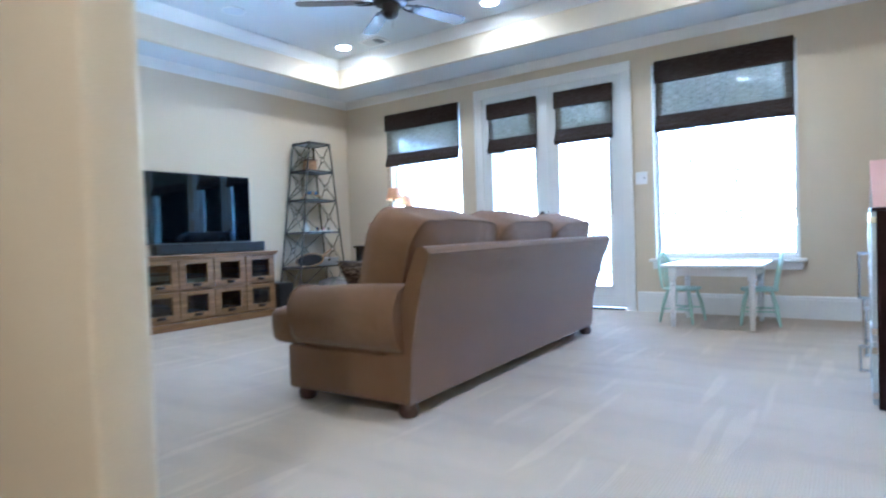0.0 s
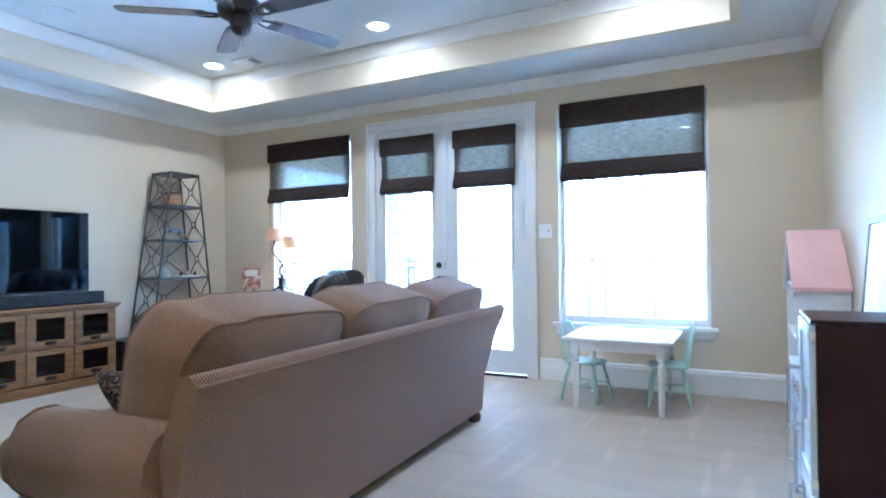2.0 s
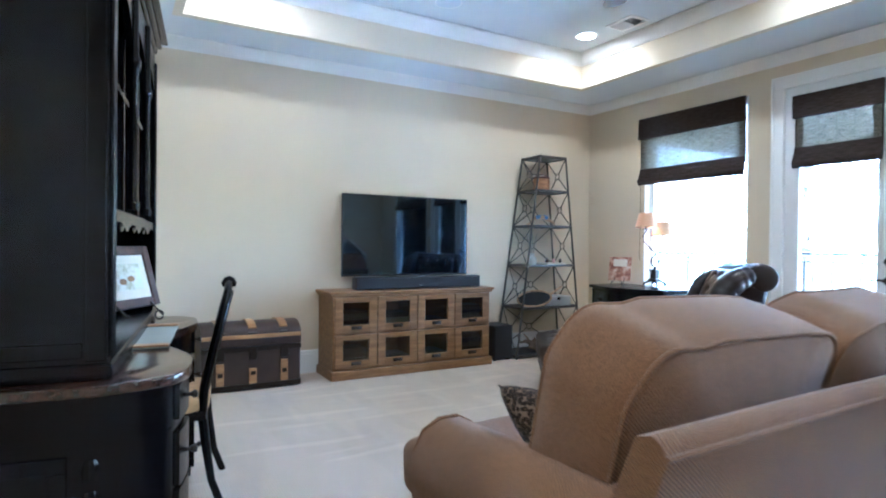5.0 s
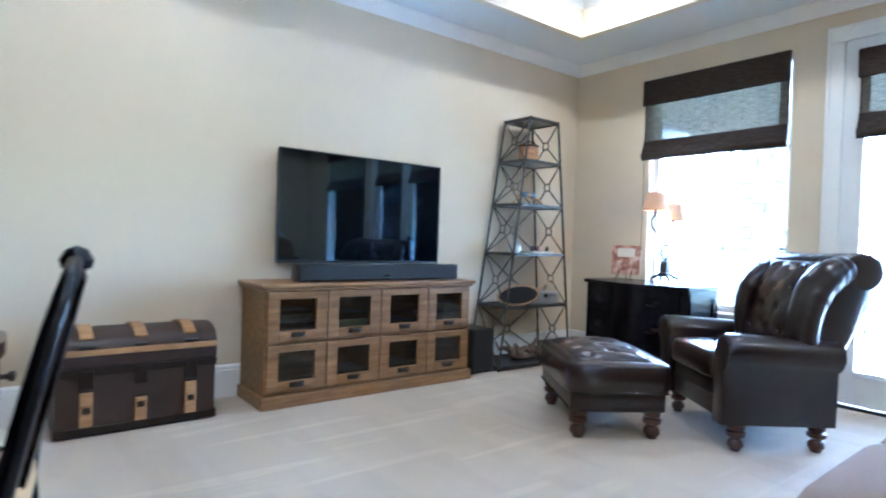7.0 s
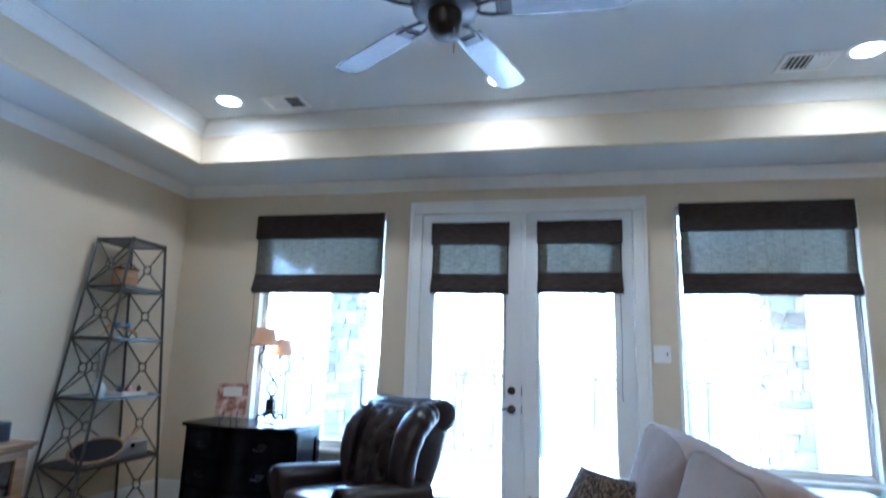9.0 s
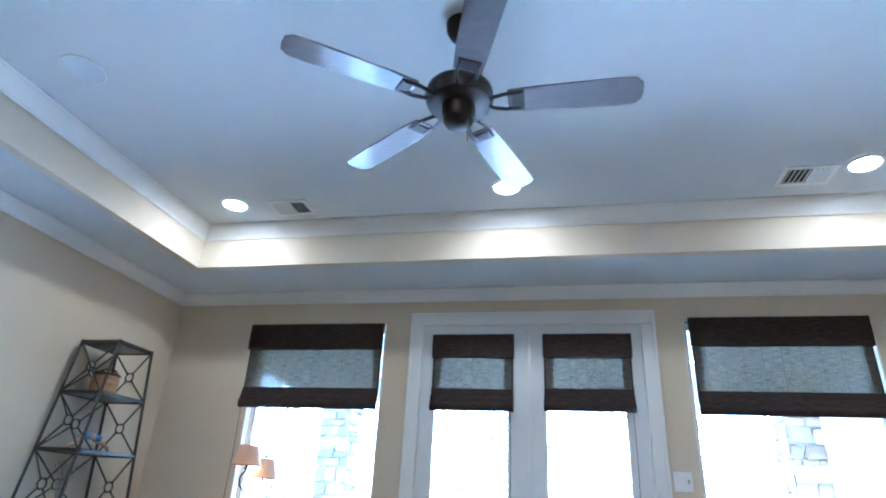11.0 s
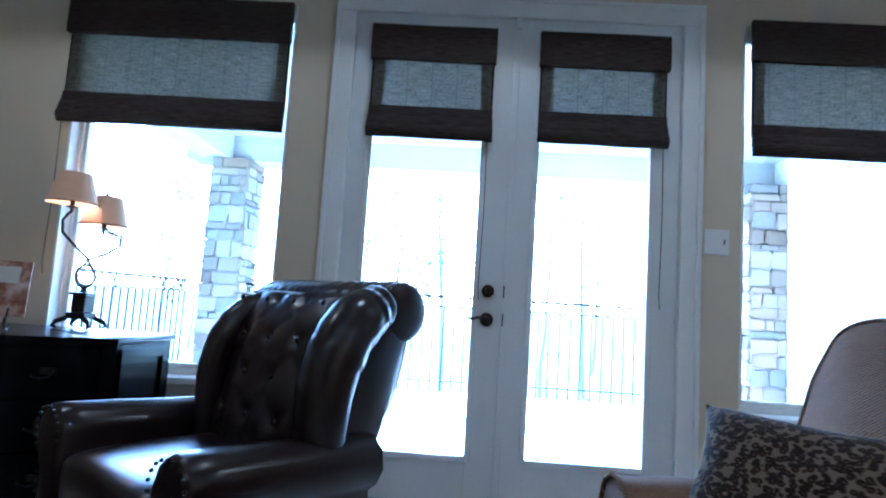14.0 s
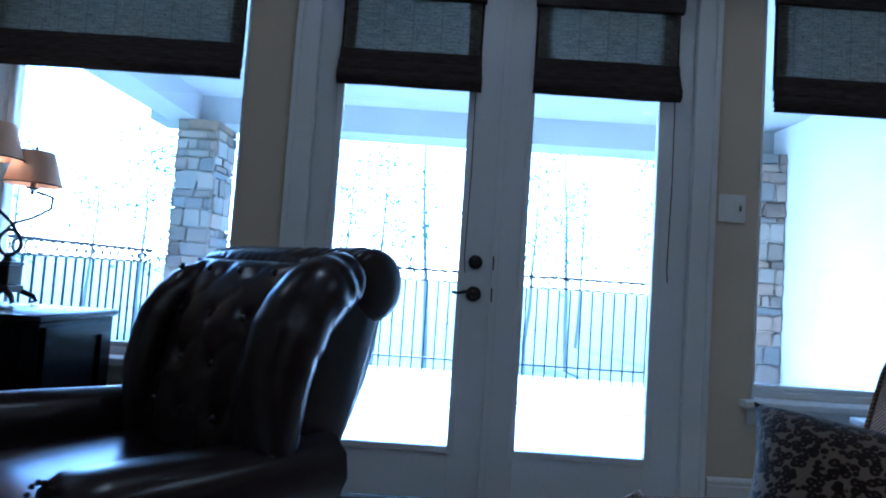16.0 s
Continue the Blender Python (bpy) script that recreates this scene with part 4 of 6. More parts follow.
# ---- media console, television ----
def media_console():
    x0, x1, y0, y1 = 0.03, 0.41, -3.225, -1.67
    c = empty("media_console", Matrix.Translation((x0, (y0 + y1) / 2, 0)), "honey oak media console with eight glazed flip-up doors", "console")
    D, L = x1 - x0, (y1 - y0) / 2
    part("plinth", box(0, D + 0.03, -L - 0.02, L + 0.02, 0, 0.075, 0.008), M_OAK, c)
    bm = bmesh.new()
    for r in ((0, 0.012, -L, L, 0.0755, 0.69), (0.012, D, -L, -L + 0.022, 0.0755, 0.69), (0.012, D, L - 0.022, L, 0.0755, 0.69), (0.012, D - 0.004, -L + 0.022, L - 0.022, 0.0755, 0.095), (0.012, D - 0.004, -0.012, 0.012, 0.0955, 0.69), (0.012, D - 0.004, -L + 0.022, -0.0125, 0.375, 0.393), (0.012, D - 0.004, 0.0125, L - 0.022, 0.375, 0.393)):
        add_box(bm, *r, 0.0015)
    part("body", bm, M_OAK, c)
    top = part("top", box(-0.0, D + 0.035, -L - 0.035, L + 0.035, 0.7105, 0.735, 0.009, 3), M_OAK, c)
    part("top_moulding", box(0, D + 0.02, -L - 0.02, L + 0.02, 0.6905, 0.7103, 0.006, 2), M_OAK, c)
    w = (2 * L - 0.05) / 4
    for col in range(4):
        ya = -L + 0.012 + col * (w + 0.0085)
        for row, (za, zb) in enumerate(((0.098, 0.372), (0.396, 0.686))):
            bm = bmesh.new()
            yb = ya + w
            fy, fz = 0.072, 0.052
            for r in ((ya, ya + fy, za, zb), (yb - fy, yb, za, zb), (ya + fy, yb - fy, za, za + fz + 0.006), (ya + fy, yb - fy, zb - fz + 0.01, zb)):
                add_box(bm, D - 0.002, D + 0.018, *r, 0.002)
            door = part("door", bm, M_OAK, c)
            g = part("pane", box(D + 0.003, D + 0.006, ya + fy - 0.004, yb - fy + 0.004, za + fz, zb - fz + 0.014, 0), M_CONGLASS, door)
            cup = bmesh.new()
            yc, zc = (ya + yb) / 2, za + 0.032
            n = 14
            rings = []
            for i in range(6):
                f = i / 5 * math.pi / 2
                rings.append([cup.verts.new((D + 0.0185 + 0.022 * math.sin(f) * max(0.15, math.sin(math.pi * k / n) ** 0.5), yc + 0.042 * math.cos(math.pi * k / n) * (1 - 0.15 * (i / 5)), zc - 0.008 + 0.026 * math.cos(f) * math.sin(math.pi * k / n) ** 0.6)) for k in range(n + 1)])
            for a, b in zip(rings, rings[1:]):
                for k in range(n):
                    cup.faces.new((a[k], a[k + 1], b[k + 1], b[k]))
            add_box(cup, D + 0.0182, D + 0.021, yc - 0.046, yc + 0.046, zc - 0.012, zc + 0.018, 0.001)
            part("cup_pull", cup, M_BRONZE, door, "dark bronze cup pull", 50)
    return c


M_CONGLASS = glass_mat("cabinet_glass", (0.75, 0.75, 0.75))
media_console()
random.seed(4)
Y0C = -3.225
for col, zb, kind in ((0, 0.394, "books"), (1, 0.394, "papers"), (2, 0.394, "player"), (3, 0.394, "books"), (0, 0.097, "books"), (1, 0.097, "player"), (2, 0.097, "player"), (3, 0.097, "books")):
    yc = Y0C + 0.198 + col * 0.3865
    zz = zb
    if kind == "player":
        p = empty("media_player", Matrix.Translation((0.245, yc, zz)), "flat black media player on a console shelf", "media player", "electronics in the console")
        part("case", box(-0.13, 0.13, -0.14, 0.14, 0.002, 0.062, 0.004), M_BLACK, p)
        part("fascia", box(0.1305, 0.134, -0.135, 0.135, 0.006, 0.058, 0.001), M_SCREEN, p)
        part("badge", box(0.1345, 0.1355, -0.02, 0.02, 0.02, 0.026, 0), M_CHROME, p)
        continue
    for i in range(6 if kind == "papers" else 7):
        th_ = random.uniform(0.018, 0.032)
        colr = random.choice([(0.35, 0.34, 0.30), (0.10, 0.08, 0.06), (0.45, 0.44, 0.30), (0.05, 0.07, 0.12)]) if kind == "papers" else random.choice([(0.05, 0.035, 0.03), (0.09, 0.07, 0.06), (0.20, 0.18, 0.16), (0.03, 0.03, 0.05)])
        b = tagged(part("book", box(-0.10, 0.10, -0.125, 0.125, 0, th_ - 0.001, 0.002), varied("cover", colr, 0.6), None), "book in a flat stack behind console glass", "book", "stacked books in the console")
        b.matrix_world = pose(0.27 + random.uniform(-0.015, 0.015), yc + random.uniform(-0.01, 0.01), zz + 0.001, 0, 0, random.uniform(-2, 2))
        zz += th_

tv = empty("television", Matrix.Translation((0.10, -2.39, 1.215)), "large flat black television on the wall, switched off", "television")
part("panel", box(-0.045, -0.004, -0.645, 0.645, -0.367, 0.367, 0.006), M_BLACK, tv)
bm = bmesh.new()
for r in ((-0.652, 0.652, -0.372, -0.358), (-0.652, 0.652, 0.364, 0.372), (-0.652, -0.645, -0.358, 0.364), (0.645, 0.652, -0.358, 0.364)):
    add_box(bm, -0.012, 0.002, *r, 0.002)
part("bezel", bm, M_BLACK, tv)
part("screen", box(-0.0035, -0.0005, -0.6445, 0.6445, -0.3575, 0.3635, 0), M_SCREEN, tv, "dark glossy screen")
part("wall_mount", box(-0.097, -0.0455, -0.25, 0.25, -0.2, 0.2, 0.004), M_BLACK, tv)
part("badge", box(0.0022, 0.003, -0.02, 0.02, -0.3685, -0.3625, 0), M_CHROME, tv)
sb = empty("soundbar", Matrix.Translation((0.30, -2.37, 0.7355)), "long black soundbar on the console", "soundbar")
part("body", box(-0.06, 0.055, -0.63, 0.63, 0.004, 0.112, 0.010, 3), M_BLACK, sb, "", 40)
part("grille", box(0.0555, 0.060, -0.61, 0.61, 0.012, 0.104, 0.002), M_GRILLE, sb)
part("badge", box(0.0605, 0.0615, -0.025, 0.025, 0.03, 0.038, 0), M_CHROME, sb)
for sy in (-0.5, 0.5):
    part("foot", box(-0.04, 0.04, sy - 0.03, sy + 0.03, 0, 0.0035, 0), M_BLACK, sb)
sw = empty("subwoofer", Matrix.Translation((0.22, -1.46, 0)), "black cube subwoofer on the carpet", "speaker")
part("cabinet", box(-0.13, 0.13, -0.11, 0.11, 0.012, 0.345, 0.006), M_BLACK, sw)
part("grille", box(0.1305, 0.142, -0.105, 0.105, 0.02, 0.338, 0.004), M_GRILLE, sw)
for sx in (-0.1, 0.1):
    for sy in (-0.08, 0.08):
        part("foot", lathe([(0, 0), (0.015, 0), (0.013, 0.0118), (0, 0.0118)], 10, (sx, sy, 0)), M_BLACK, sw)


# ---- steamer trunk ----
def trunk():
    t = empty("trunk", Matrix.Translation((0.21, -3.86, 0)), "dark domed steamer trunk with worn wooden slats", "trunk")
    D, L = 0.185, 0.37
    M_HIDE = varied("dark_brown_hide", (0.034, 0.017, 0.011), 0.5, 0, 6, 60, 0.3, 0.4, 0.002)
    M_SLAT = wood("worn_ash_slat", (0.22, 0.11, 0.035), (0.48, 0.28, 0.11), 0.45, (12, 1.5, 12))
    part("body", box(-D, D, -L, L, 0.01, 0.34, 0.006), M_HIDE, t)
    bm = bmesh.new()
    prof = [(-D - 0.004, 0.342), (D + 0.004, 0.342), (D + 0.004, 0.425)] + [(D * math.cos(a), 0.43 + 0.085 * math.sin(a)) for a in [math.pi * k / 14 for k in range(1, 14)]] + [(-D - 0.004, 0.425)]
    ends = [[bm.verts.new((x, y, z)) for x, z in prof] for y in (-L - 0.004, L + 0.004)]
    n = len(prof)
    for k in range(n):
        bm.faces.new((ends[0][k], ends[0][(k + 1) % n], ends[1][(k + 1) % n], ends[1][k]))
    bm.faces.new(ends[0])
    bm.faces.new(ends[1][::-1])
    part("lid", bm, M_HIDE, t, "", 35)
    part("front_slat", box(D + 0.005, D + 0.017, -L, L, 0.40, 0.43, 0.003), M_SLAT, t, "worn honey-coloured slat")
    part("front_band", box(D + 0.0005, D + 0.012, -L - 0.003, L + 0.003, 0.30, 0.338, 0.002), M_BRONZE, t)
    part("bottom_band", box(D + 0.0005, D + 0.010, -L - 0.003, L + 0.003, 0.01, 0.05, 0.002), M_BRONZE, t)
    for y in (-0.24, 0.0, 0.24):
        part("upright_slat", box(D + 0.0005, D + 0.015, y - 0.028, y + 0.028, 0.052, 0.22 if y else 0.17, 0.003), M_SLAT, t, "worn honey-coloured slat")
        part("clasp", box(D + 0.0155, D + 0.024, y - 0.018, y + 0.018, 0.12, 0.15, 0.003), M_BRONZE, t)
        part("hinge_plate", box(D + 0.0125, D + 0.018, y - 0.03, y + 0.03, 0.24, 0.33, 0.003), M_BRONZE, t)
        bm = bmesh.new()
        for k in range(3, 12):
            a = math.pi * k / 14
            add_box(bm, -0.022, 0.022, -0.03, 0.03, -0.004, 0.010, 0.002, 1, pose(D * math.cos(a), y, 0.43 + 0.087 * math.sin(a), 0, math.degrees(-math.atan2(0.085 * math.cos(a), D * math.sin(a))) * -1, 0))
        part("lid_slat", bm, M_SLAT, t, "worn honey-coloured slat")
        part("lid_cap", box(D - 0.02, D + 0.02, y - 0.035, y + 0.035, 0.431, 0.447, 0.004), M_BRONZE, t)
    for y in (-L, L):
        for z in (0.02, 0.30):
            part("corner_cap", box(D - 0.03, D + 0.006, y - 0.006 if y < 0 else y - 0.03, y + 0.03 if y < 0 else y + 0.006, z, z + 0.035, 0.004), M_BRONZE, t)
    for y in (-0.3, 0.3):
        for x in (-0.14, 0.14):
            part("foot", box(x - 0.02, x + 0.02, y - 0.02, y + 0.02, 0, 0.0098, 0), M_BRONZE, t)
    return t


trunk()


# ---- iron etagere ----
def rack_corners(z):
    f = z / 2.065
    return (0.03 + 0.025 * f, 0.385 - 0.03 * f, -1.32 + 0.30 * f, -0.47 - 0.215 * f)


def etagere():
    e = empty("etagere", Matrix.Translation((0, 0, 0)), "tapered grey iron etagere with crossed ring sides", "shelf")
    zs = [0.03, 0.50, 0.93, 1.335, 1.70, 2.05]
    for ix, iy in ((0, 2), (1, 2), (0, 3), (1, 3)):
        pts = []
        for z in (0.0, 2.065):
            c = rack_corners(z)
            pts.append((c[ix], c[iy], z))
        bm = tube(pts, 0.013, 4)
        part("post", bm, M_IRON, e)
    for z in zs:
        c = rack_corners(z)
        fr = bmesh.new()
        for r in ((c[0], c[1], c[2] - 0.01, c[2] + 0.01), (c[0], c[1], c[3] - 0.01, c[3] + 0.01), (c[0] - 0.01, c[0] + 0.01, c[2] + 0.01, c[3] - 0.01), (c[1] - 0.01, c[1] + 0.01, c[2] + 0.01, c[3] - 0.01)):
            add_box(fr, *r, z - 0.012, z + 0.012, 0.002)
        sh = part("shelf", fr, M_IRON, e)
        if z > 0.6:
            gl = part("shelf_pane", box(c[0] + 0.011, c[1] - 0.011, c[2] + 0.011, c[3] - 0.011, z - 0.004, z + 0.004, 0), M_RACKSHELF, sh)
        else:
            part("shelf_board", box(c[0] + 0.011, c[1] - 0.011, c[2] + 0.011, c[3] - 0.011, z - 0.006, z + 0.004, 0), M_IRONDARK, sh)
    for za, zb in zip(zs, zs[1:]):
        zm = (za + zb) / 2
        a, b, m_ = rack_corners(za), rack_corners(zb), rack_corners(zm)
        for side in range(4):
            def P(c, u, z):
                if side == 0:
                    return Vector((c[0] + (c[1] - c[0]) * u, c[2], z))
                if side == 1:
                    return Vector((c[0] + (c[1] - c[0]) * u, c[3], z))
                if side == 2:
                    return Vector((c[0], c[2] + (c[3] - c[2]) * u, z))
                return Vector((c[1], c[2] + (c[3] - c[2]) * u, z))
            if side == 3:
                continue
            ctr = P(m_, 0.5, zm)
            bm = bmesh.new()
            w = (m_[1] - m_[0]) if side < 2 else (m_[3] - m_[2])
            ux = Vector((1, 0, 0)) if side < 2 else Vector((0, 1, 0))
            tube([ctr + ux * (0.032 * math.cos(t)) + Vector((0, 0, 0.032 * math.sin(t))) for t in [2 * math.pi * k / 18 for k in range(18)]], 0.005, 6, bm, True)
            for c, z, u in ((a, za + 0.012, 0.03), (a, za + 0.012, 0.97), (b, zb - 0.012, 0.03), (b, zb - 0.012, 0.97)):
                p = P(c, u, z)
                dvec = (p - ctr).normalized()
                tube([ctr + dvec * 0.034, p], 0.0055, 6, bm)
            part("cross_brace", bm, M_IRON, e, "", 50)
    return e


M_RACKSHELF = varied("brushed_steel_shelf", (0.30, 0.31, 0.32), 0.35, 0.6, 4, 90, 0.1, 0.1)
M_IRONDARK = varied("dark_iron_board", (0.03, 0.032, 0.036), 0.5, 0.3, 4, 90, 0.2, 0.2)
etagere()


# ---- tufted wing chair and ottoman ----
def tufted(w, h, cols, rows, depth, puff, nx=44, ny=36, edge=0.03):
    """A padded slab in x (width) and y (height), bulging to +z, dimpled at a diamond grid of buttons. Returns mesh and button places."""
    bm = bmesh.new()
    spots = []
    for r in range(rows):
        off = 0.5 if r % 2 else 0.0
        for c in range(cols + (0 if r % 2 == 0 else -1)):
            spots.append(((c + 0.5 + off) / cols * w - w / 2, (r + 0.6) / rows * h - h / 2))
    grid = []
    for i in range(nx + 1):
        col = []
        for j in range(ny + 1):
            x, y = w * (i / nx - 0.5), h * (j / ny - 0.5)
            ex, ey = min(1, (w / 2 - abs(x)) / edge / 1.6), min(1, (h / 2 - abs(y)) / edge / 1.6)
            z = puff * (max(0, ex) ** 0.5) * (max(0, ey) ** 0.5)
            dmin = 9
            for sx, sy in spots:
                dd = math.hypot(x - sx, y - sy)
                z -= depth * math.exp(-(dd / 0.028) ** 2)
                dmin = min(dmin, dd)
                for ddx in (-1, 1):
                    u = ((x - sx) * ddx + (y - sy)) / 1.414
                    v = (-(x - sx) * ddx + (y - sy)) / 1.414
                    if 0 < u < w / cols * 0.75:
                        z -= depth * 0.22 * math.exp(-(v / 0.010) ** 2)
            z += 0.004 * noise.noise(Vector((x * 9, y * 9, 1)))
            col.append(bm.verts.new((x, y, z)))
        grid.append(col)
    for i in range(nx):
        for j in range(ny):
            bm.faces.new((grid[i][j], grid[i + 1][j], grid[i + 1][j + 1], grid[i][j + 1]))
    border = [g[0] for g in grid] + grid[-1][1:] + [g[-1] for g in grid[::-1]][1:] + grid[0][::-1][1:-1]
    low = [bm.verts.new((v.co.x, v.co.y, -0.04)) for v in border]
    n = len(border)
    for k in range(n):
        bm.faces.new((border[k], low[k], low[(k + 1) % n], border[(k + 1) % n]))
    bm.faces.new(low)
    return bm, spots


def turned_leg(parent, x, y, h=0.14, r=0.042):
    return part("leg", lathe([(0, 0), (r * 0.55, 0), (r * 0.62, h * 0.06), (r * 0.95, h * 0.2), (r * 0.9, h * 0.34), (r * 0.6, h * 0.44), (r * 0.62, h * 0.48), (r * 1.05, h * 0.56), (r * 1.08, h * 0.7), (r * 0.75, h * 0.76), (r * 1.0, h * 0.82), (r * 1.0, h), (0, h)], 20, (x, y, 0)), M_TURNED, parent, "turned dark wood leg", 40)


def nails(parent, pts, r=0.006):
    bm = bmesh.new()
    for p in pts:
        bmesh.ops.create_icosphere(bm, subdivisions=1, radius=r, matrix=Matrix.Translation(p))
    ob = part("nailhead_trim", bm, M_BRONZE, parent, "row of small bronze nailheads", 80)
    ob["kind"] = "stuff"
    return ob


def profile_bar(prof, stations, close=True):
    """Joins copies of an outline; stations are functions from (a, b) to a point."""
    bm = bmesh.new()
    rings = [[bm.verts.new(f(a, b)) for a, b in prof] for f in stations]
    n = len(prof)
    for p, q in zip(rings, rings[1:]):
        for k in range(n):
            bm.faces.new((p[k], p[(k + 1) % n], q[(k + 1) % n], q[k]))
    bm.faces.new(rings[0])
    bm.faces.new(rings[-1][::-1])
    return bm


def wing_chair():
    c = empty("armchair", pose(2.13, -1.12, 0, 0, 0, -37), "dark brown leather button-tufted wing armchair", "armchair")
    for x, y in ((-0.34, -0.185), (0.34, -0.185), (-0.33, 0.24), (0.33, 0.24)):
        turned_leg(c, x, y)
    part("base", box(-0.38, 0.38, -0.235, 0.28, 0.135, 0.33, 0.02, 3), M_LEATHER, c, "", 40)
    seat = part("seat_cushion", moved(cushion(0.54, 0.55, 0.17, 0.3, 36, 16, 0, 0.006, 5, 0.2), Matrix.Translation((0, -0.02, 0.41))), M_LEATHER, c, "", 80)
    # back: tufted inside, smooth outside
    bm, spots = tufted(0.58, 0.62, 4, 5, 0.015, 0.095, 52, 52, 0.12)
    mback = pose(0, 0.235, 0.675, 76, 0, 0)
    part("backrest", moved(bm, mback), M_LEATHER, c, "button-tufted leather back", 80)
    for sx, sy in spots:
        part("button", moved(lathe([(0, 0.008), (0.008, 0.006), (0.011, 0), (0, -0.004)], 10), mback @ Matrix.Translation((sx, sy, 0.095 - 0.018))), M_LEATHER, c, "", 60)
    part("back_shell", moved(cushion(0.68, 0.72, 0.13, 0.3, 32, 12, 0, 0.003, 8, 0.1), pose(0, 0.335, 0.615, 72, 0, 0)), M_LEATHER, c, "", 80)
    # rolled top edge curling backwards, pleated, fattest at the scrolled ends
    sect = [(math.cos(t), math.sin(t)) for t in [2 * math.pi * k / 24 for k in range(24)]]
    stations = []
    for i in range(97):
        u = -1 + 2 * i / 96
        e = abs(u)
        cap = 1.0 if e < 0.94 else math.sqrt(max(0.05, 1 - ((e - 0.94) / 0.065) ** 2))
        r = (0.078 + 0.022 * e ** 3) * cap
        pleat = 0.0065 * math.sin(u * 52 + 2 * math.sin(u * 9)) * (0.3 + 0.7 * min(1, e * 1.6)) * (1 if e < 0.9 else 0)
        stations.append(lambda a, b, u=u, e=e, r=r, pleat=pleat: (u * (0.385 if u > 0 else 0.345), 0.385 + 0.045 * e ** 2 + a * r * 1.1 + (pleat if a < 0.3 else 0), 0.940 - (0.012 if u > 0 else 0.035) * e ** 3 + b * (r + pleat)))
    part("top_roll", profile_bar(sect, stations), M_LEATHER, c, "pleated rolled top edge", 75)
    for sg in (-1, 1):
        nar = 0.10 if sg < 0 else 0.0
        fat = 0.62 if sg < 0 else 1.0
        # outer wing panel, from the back shell to the padded front edge
        prof = [(0.032 * math.cos(t), 0.05 * math.sin(t)) for t in [2 * math.pi * k / 14 for k in range(14)]]
        st = []
        for z, yf, yb, xo in ((0.42, 0.10, 0.33, 0.36), (0.52, 0.10, 0.37, 0.365), (0.60, 0.09, 0.405, 0.372), (0.68, 0.09, 0.435, 0.378), (0.76, 0.11, 0.455, 0.382), (0.84, 0.15, 0.47, 0.384), (0.90, 0.21, 0.47, 0.38), (0.945, 0.29, 0.46, 0.37)):
            st.append(lambda a, b, z=z, yf=yf, yb=yb, xo=xo: (sg * (xo - 0.035 - nar + a), (yf + yb) / 2 + b / 0.05 * (yb - yf) / 2, z))
        part("wing", profile_bar(prof, st), M_LEATHER, c, "", 70)
        # padded front edge of the wing, creased, running up into the top roll
        base = [(0.345, 0.13, 0.47, 0.055), (0.350, 0.105, 0.54, 0.070), (0.352, 0.10, 0.62, 0.076), (0.354, 0.105, 0.70, 0.080), (0.356, 0.125, 0.78, 0.084), (0.352, 0.165, 0.855, 0.086), (0.342, 0.225, 0.905, 0.084), (0.325, 0.30, 0.935, 0.074), (0.305, 0.37, 0.945, 0.06)]
        pts, rs = [], []
        for i in range(len(base) - 1):
            for j in range(8):
                f = j / 8
                q = [p0 + (p1 - p0) * f for p0, p1 in zip(base[i], base[i + 1])]
                k = i * 8 + j
                pts.append((sg * (q[0] - nar), q[1] + (0.05 if sg < 0 else 0.035), q[2]))
                rs.append(q[3] * fat + 0.0022 * math.sin(k * 0.9 + 2 * math.sin(k * 0.23)) * (1 if k > 30 else 0.12) + 0.002 * noise.noise(Vector((k * 0.12, sg, 4))))
        part("wing_roll", tube(pts, rs, 20), M_LEATHER, c, "padded wing edge", 75)
        part("wing_piping", tube([(sg * (x - nar), y, z) for x, y, z in ((0.388, 0.165, 0.50), (0.392, 0.160, 0.60), (0.396, 0.165, 0.70), (0.398, 0.19, 0.79), (0.394, 0.23, 0.865))], 0.005, 6), M_LEATHER, c, "", 60)
        # arm: upright side with a fat roll on top
        prof = [(0.385, 0.14), (0.39, 0.30), (0.392, 0.44), (0.425, 0.465), (0.448, 0.51), (0.44, 0.565), (0.40, 0.60), (0.35, 0.605), (0.305, 0.58), (0.285, 0.53), (0.285, 0.14)]
        st = []
        for y, k in ((-0.285, 0.90), (-0.28, 0.96), (-0.265, 1.0), (-0.20, 1.0), (-0.08, 0.995), (0.1, 0.985), (0.30, 0.97)):
            st.append(lambda a, b, y=y, k=k: (sg * (0.36 + (a - 0.36) * k), y, b if b < 0.3 else 0.3 + (b - 0.3) * k + (0.025 * (0.3 - y) if b > 0.45 else 0) - 0.018 + 0.004 * noise.noise(Vector((y * 12, b * 9, a * 9)))))
        part("arm", profile_bar(prof, st), M_LEATHER, c, "rolled leather arm", 60)
        pts = [(sg * 0.39, -0.288, 0.15 + 0.028 * k) for k in range(11)] + [(sg * (0.365 + 0.085 * math.cos(t)), -0.288, 0.515 + 0.075 * math.sin(t)) for t in [-0.6 + 0.32 * k for k in range(13)]]
        nails(c, pts)
    part("apron_seam", tube([(-0.36, -0.240, 0.25), (0.36, -0.240, 0.25)], 0.005, 6), M_LEATHER, c)
    return c


wing_chair()


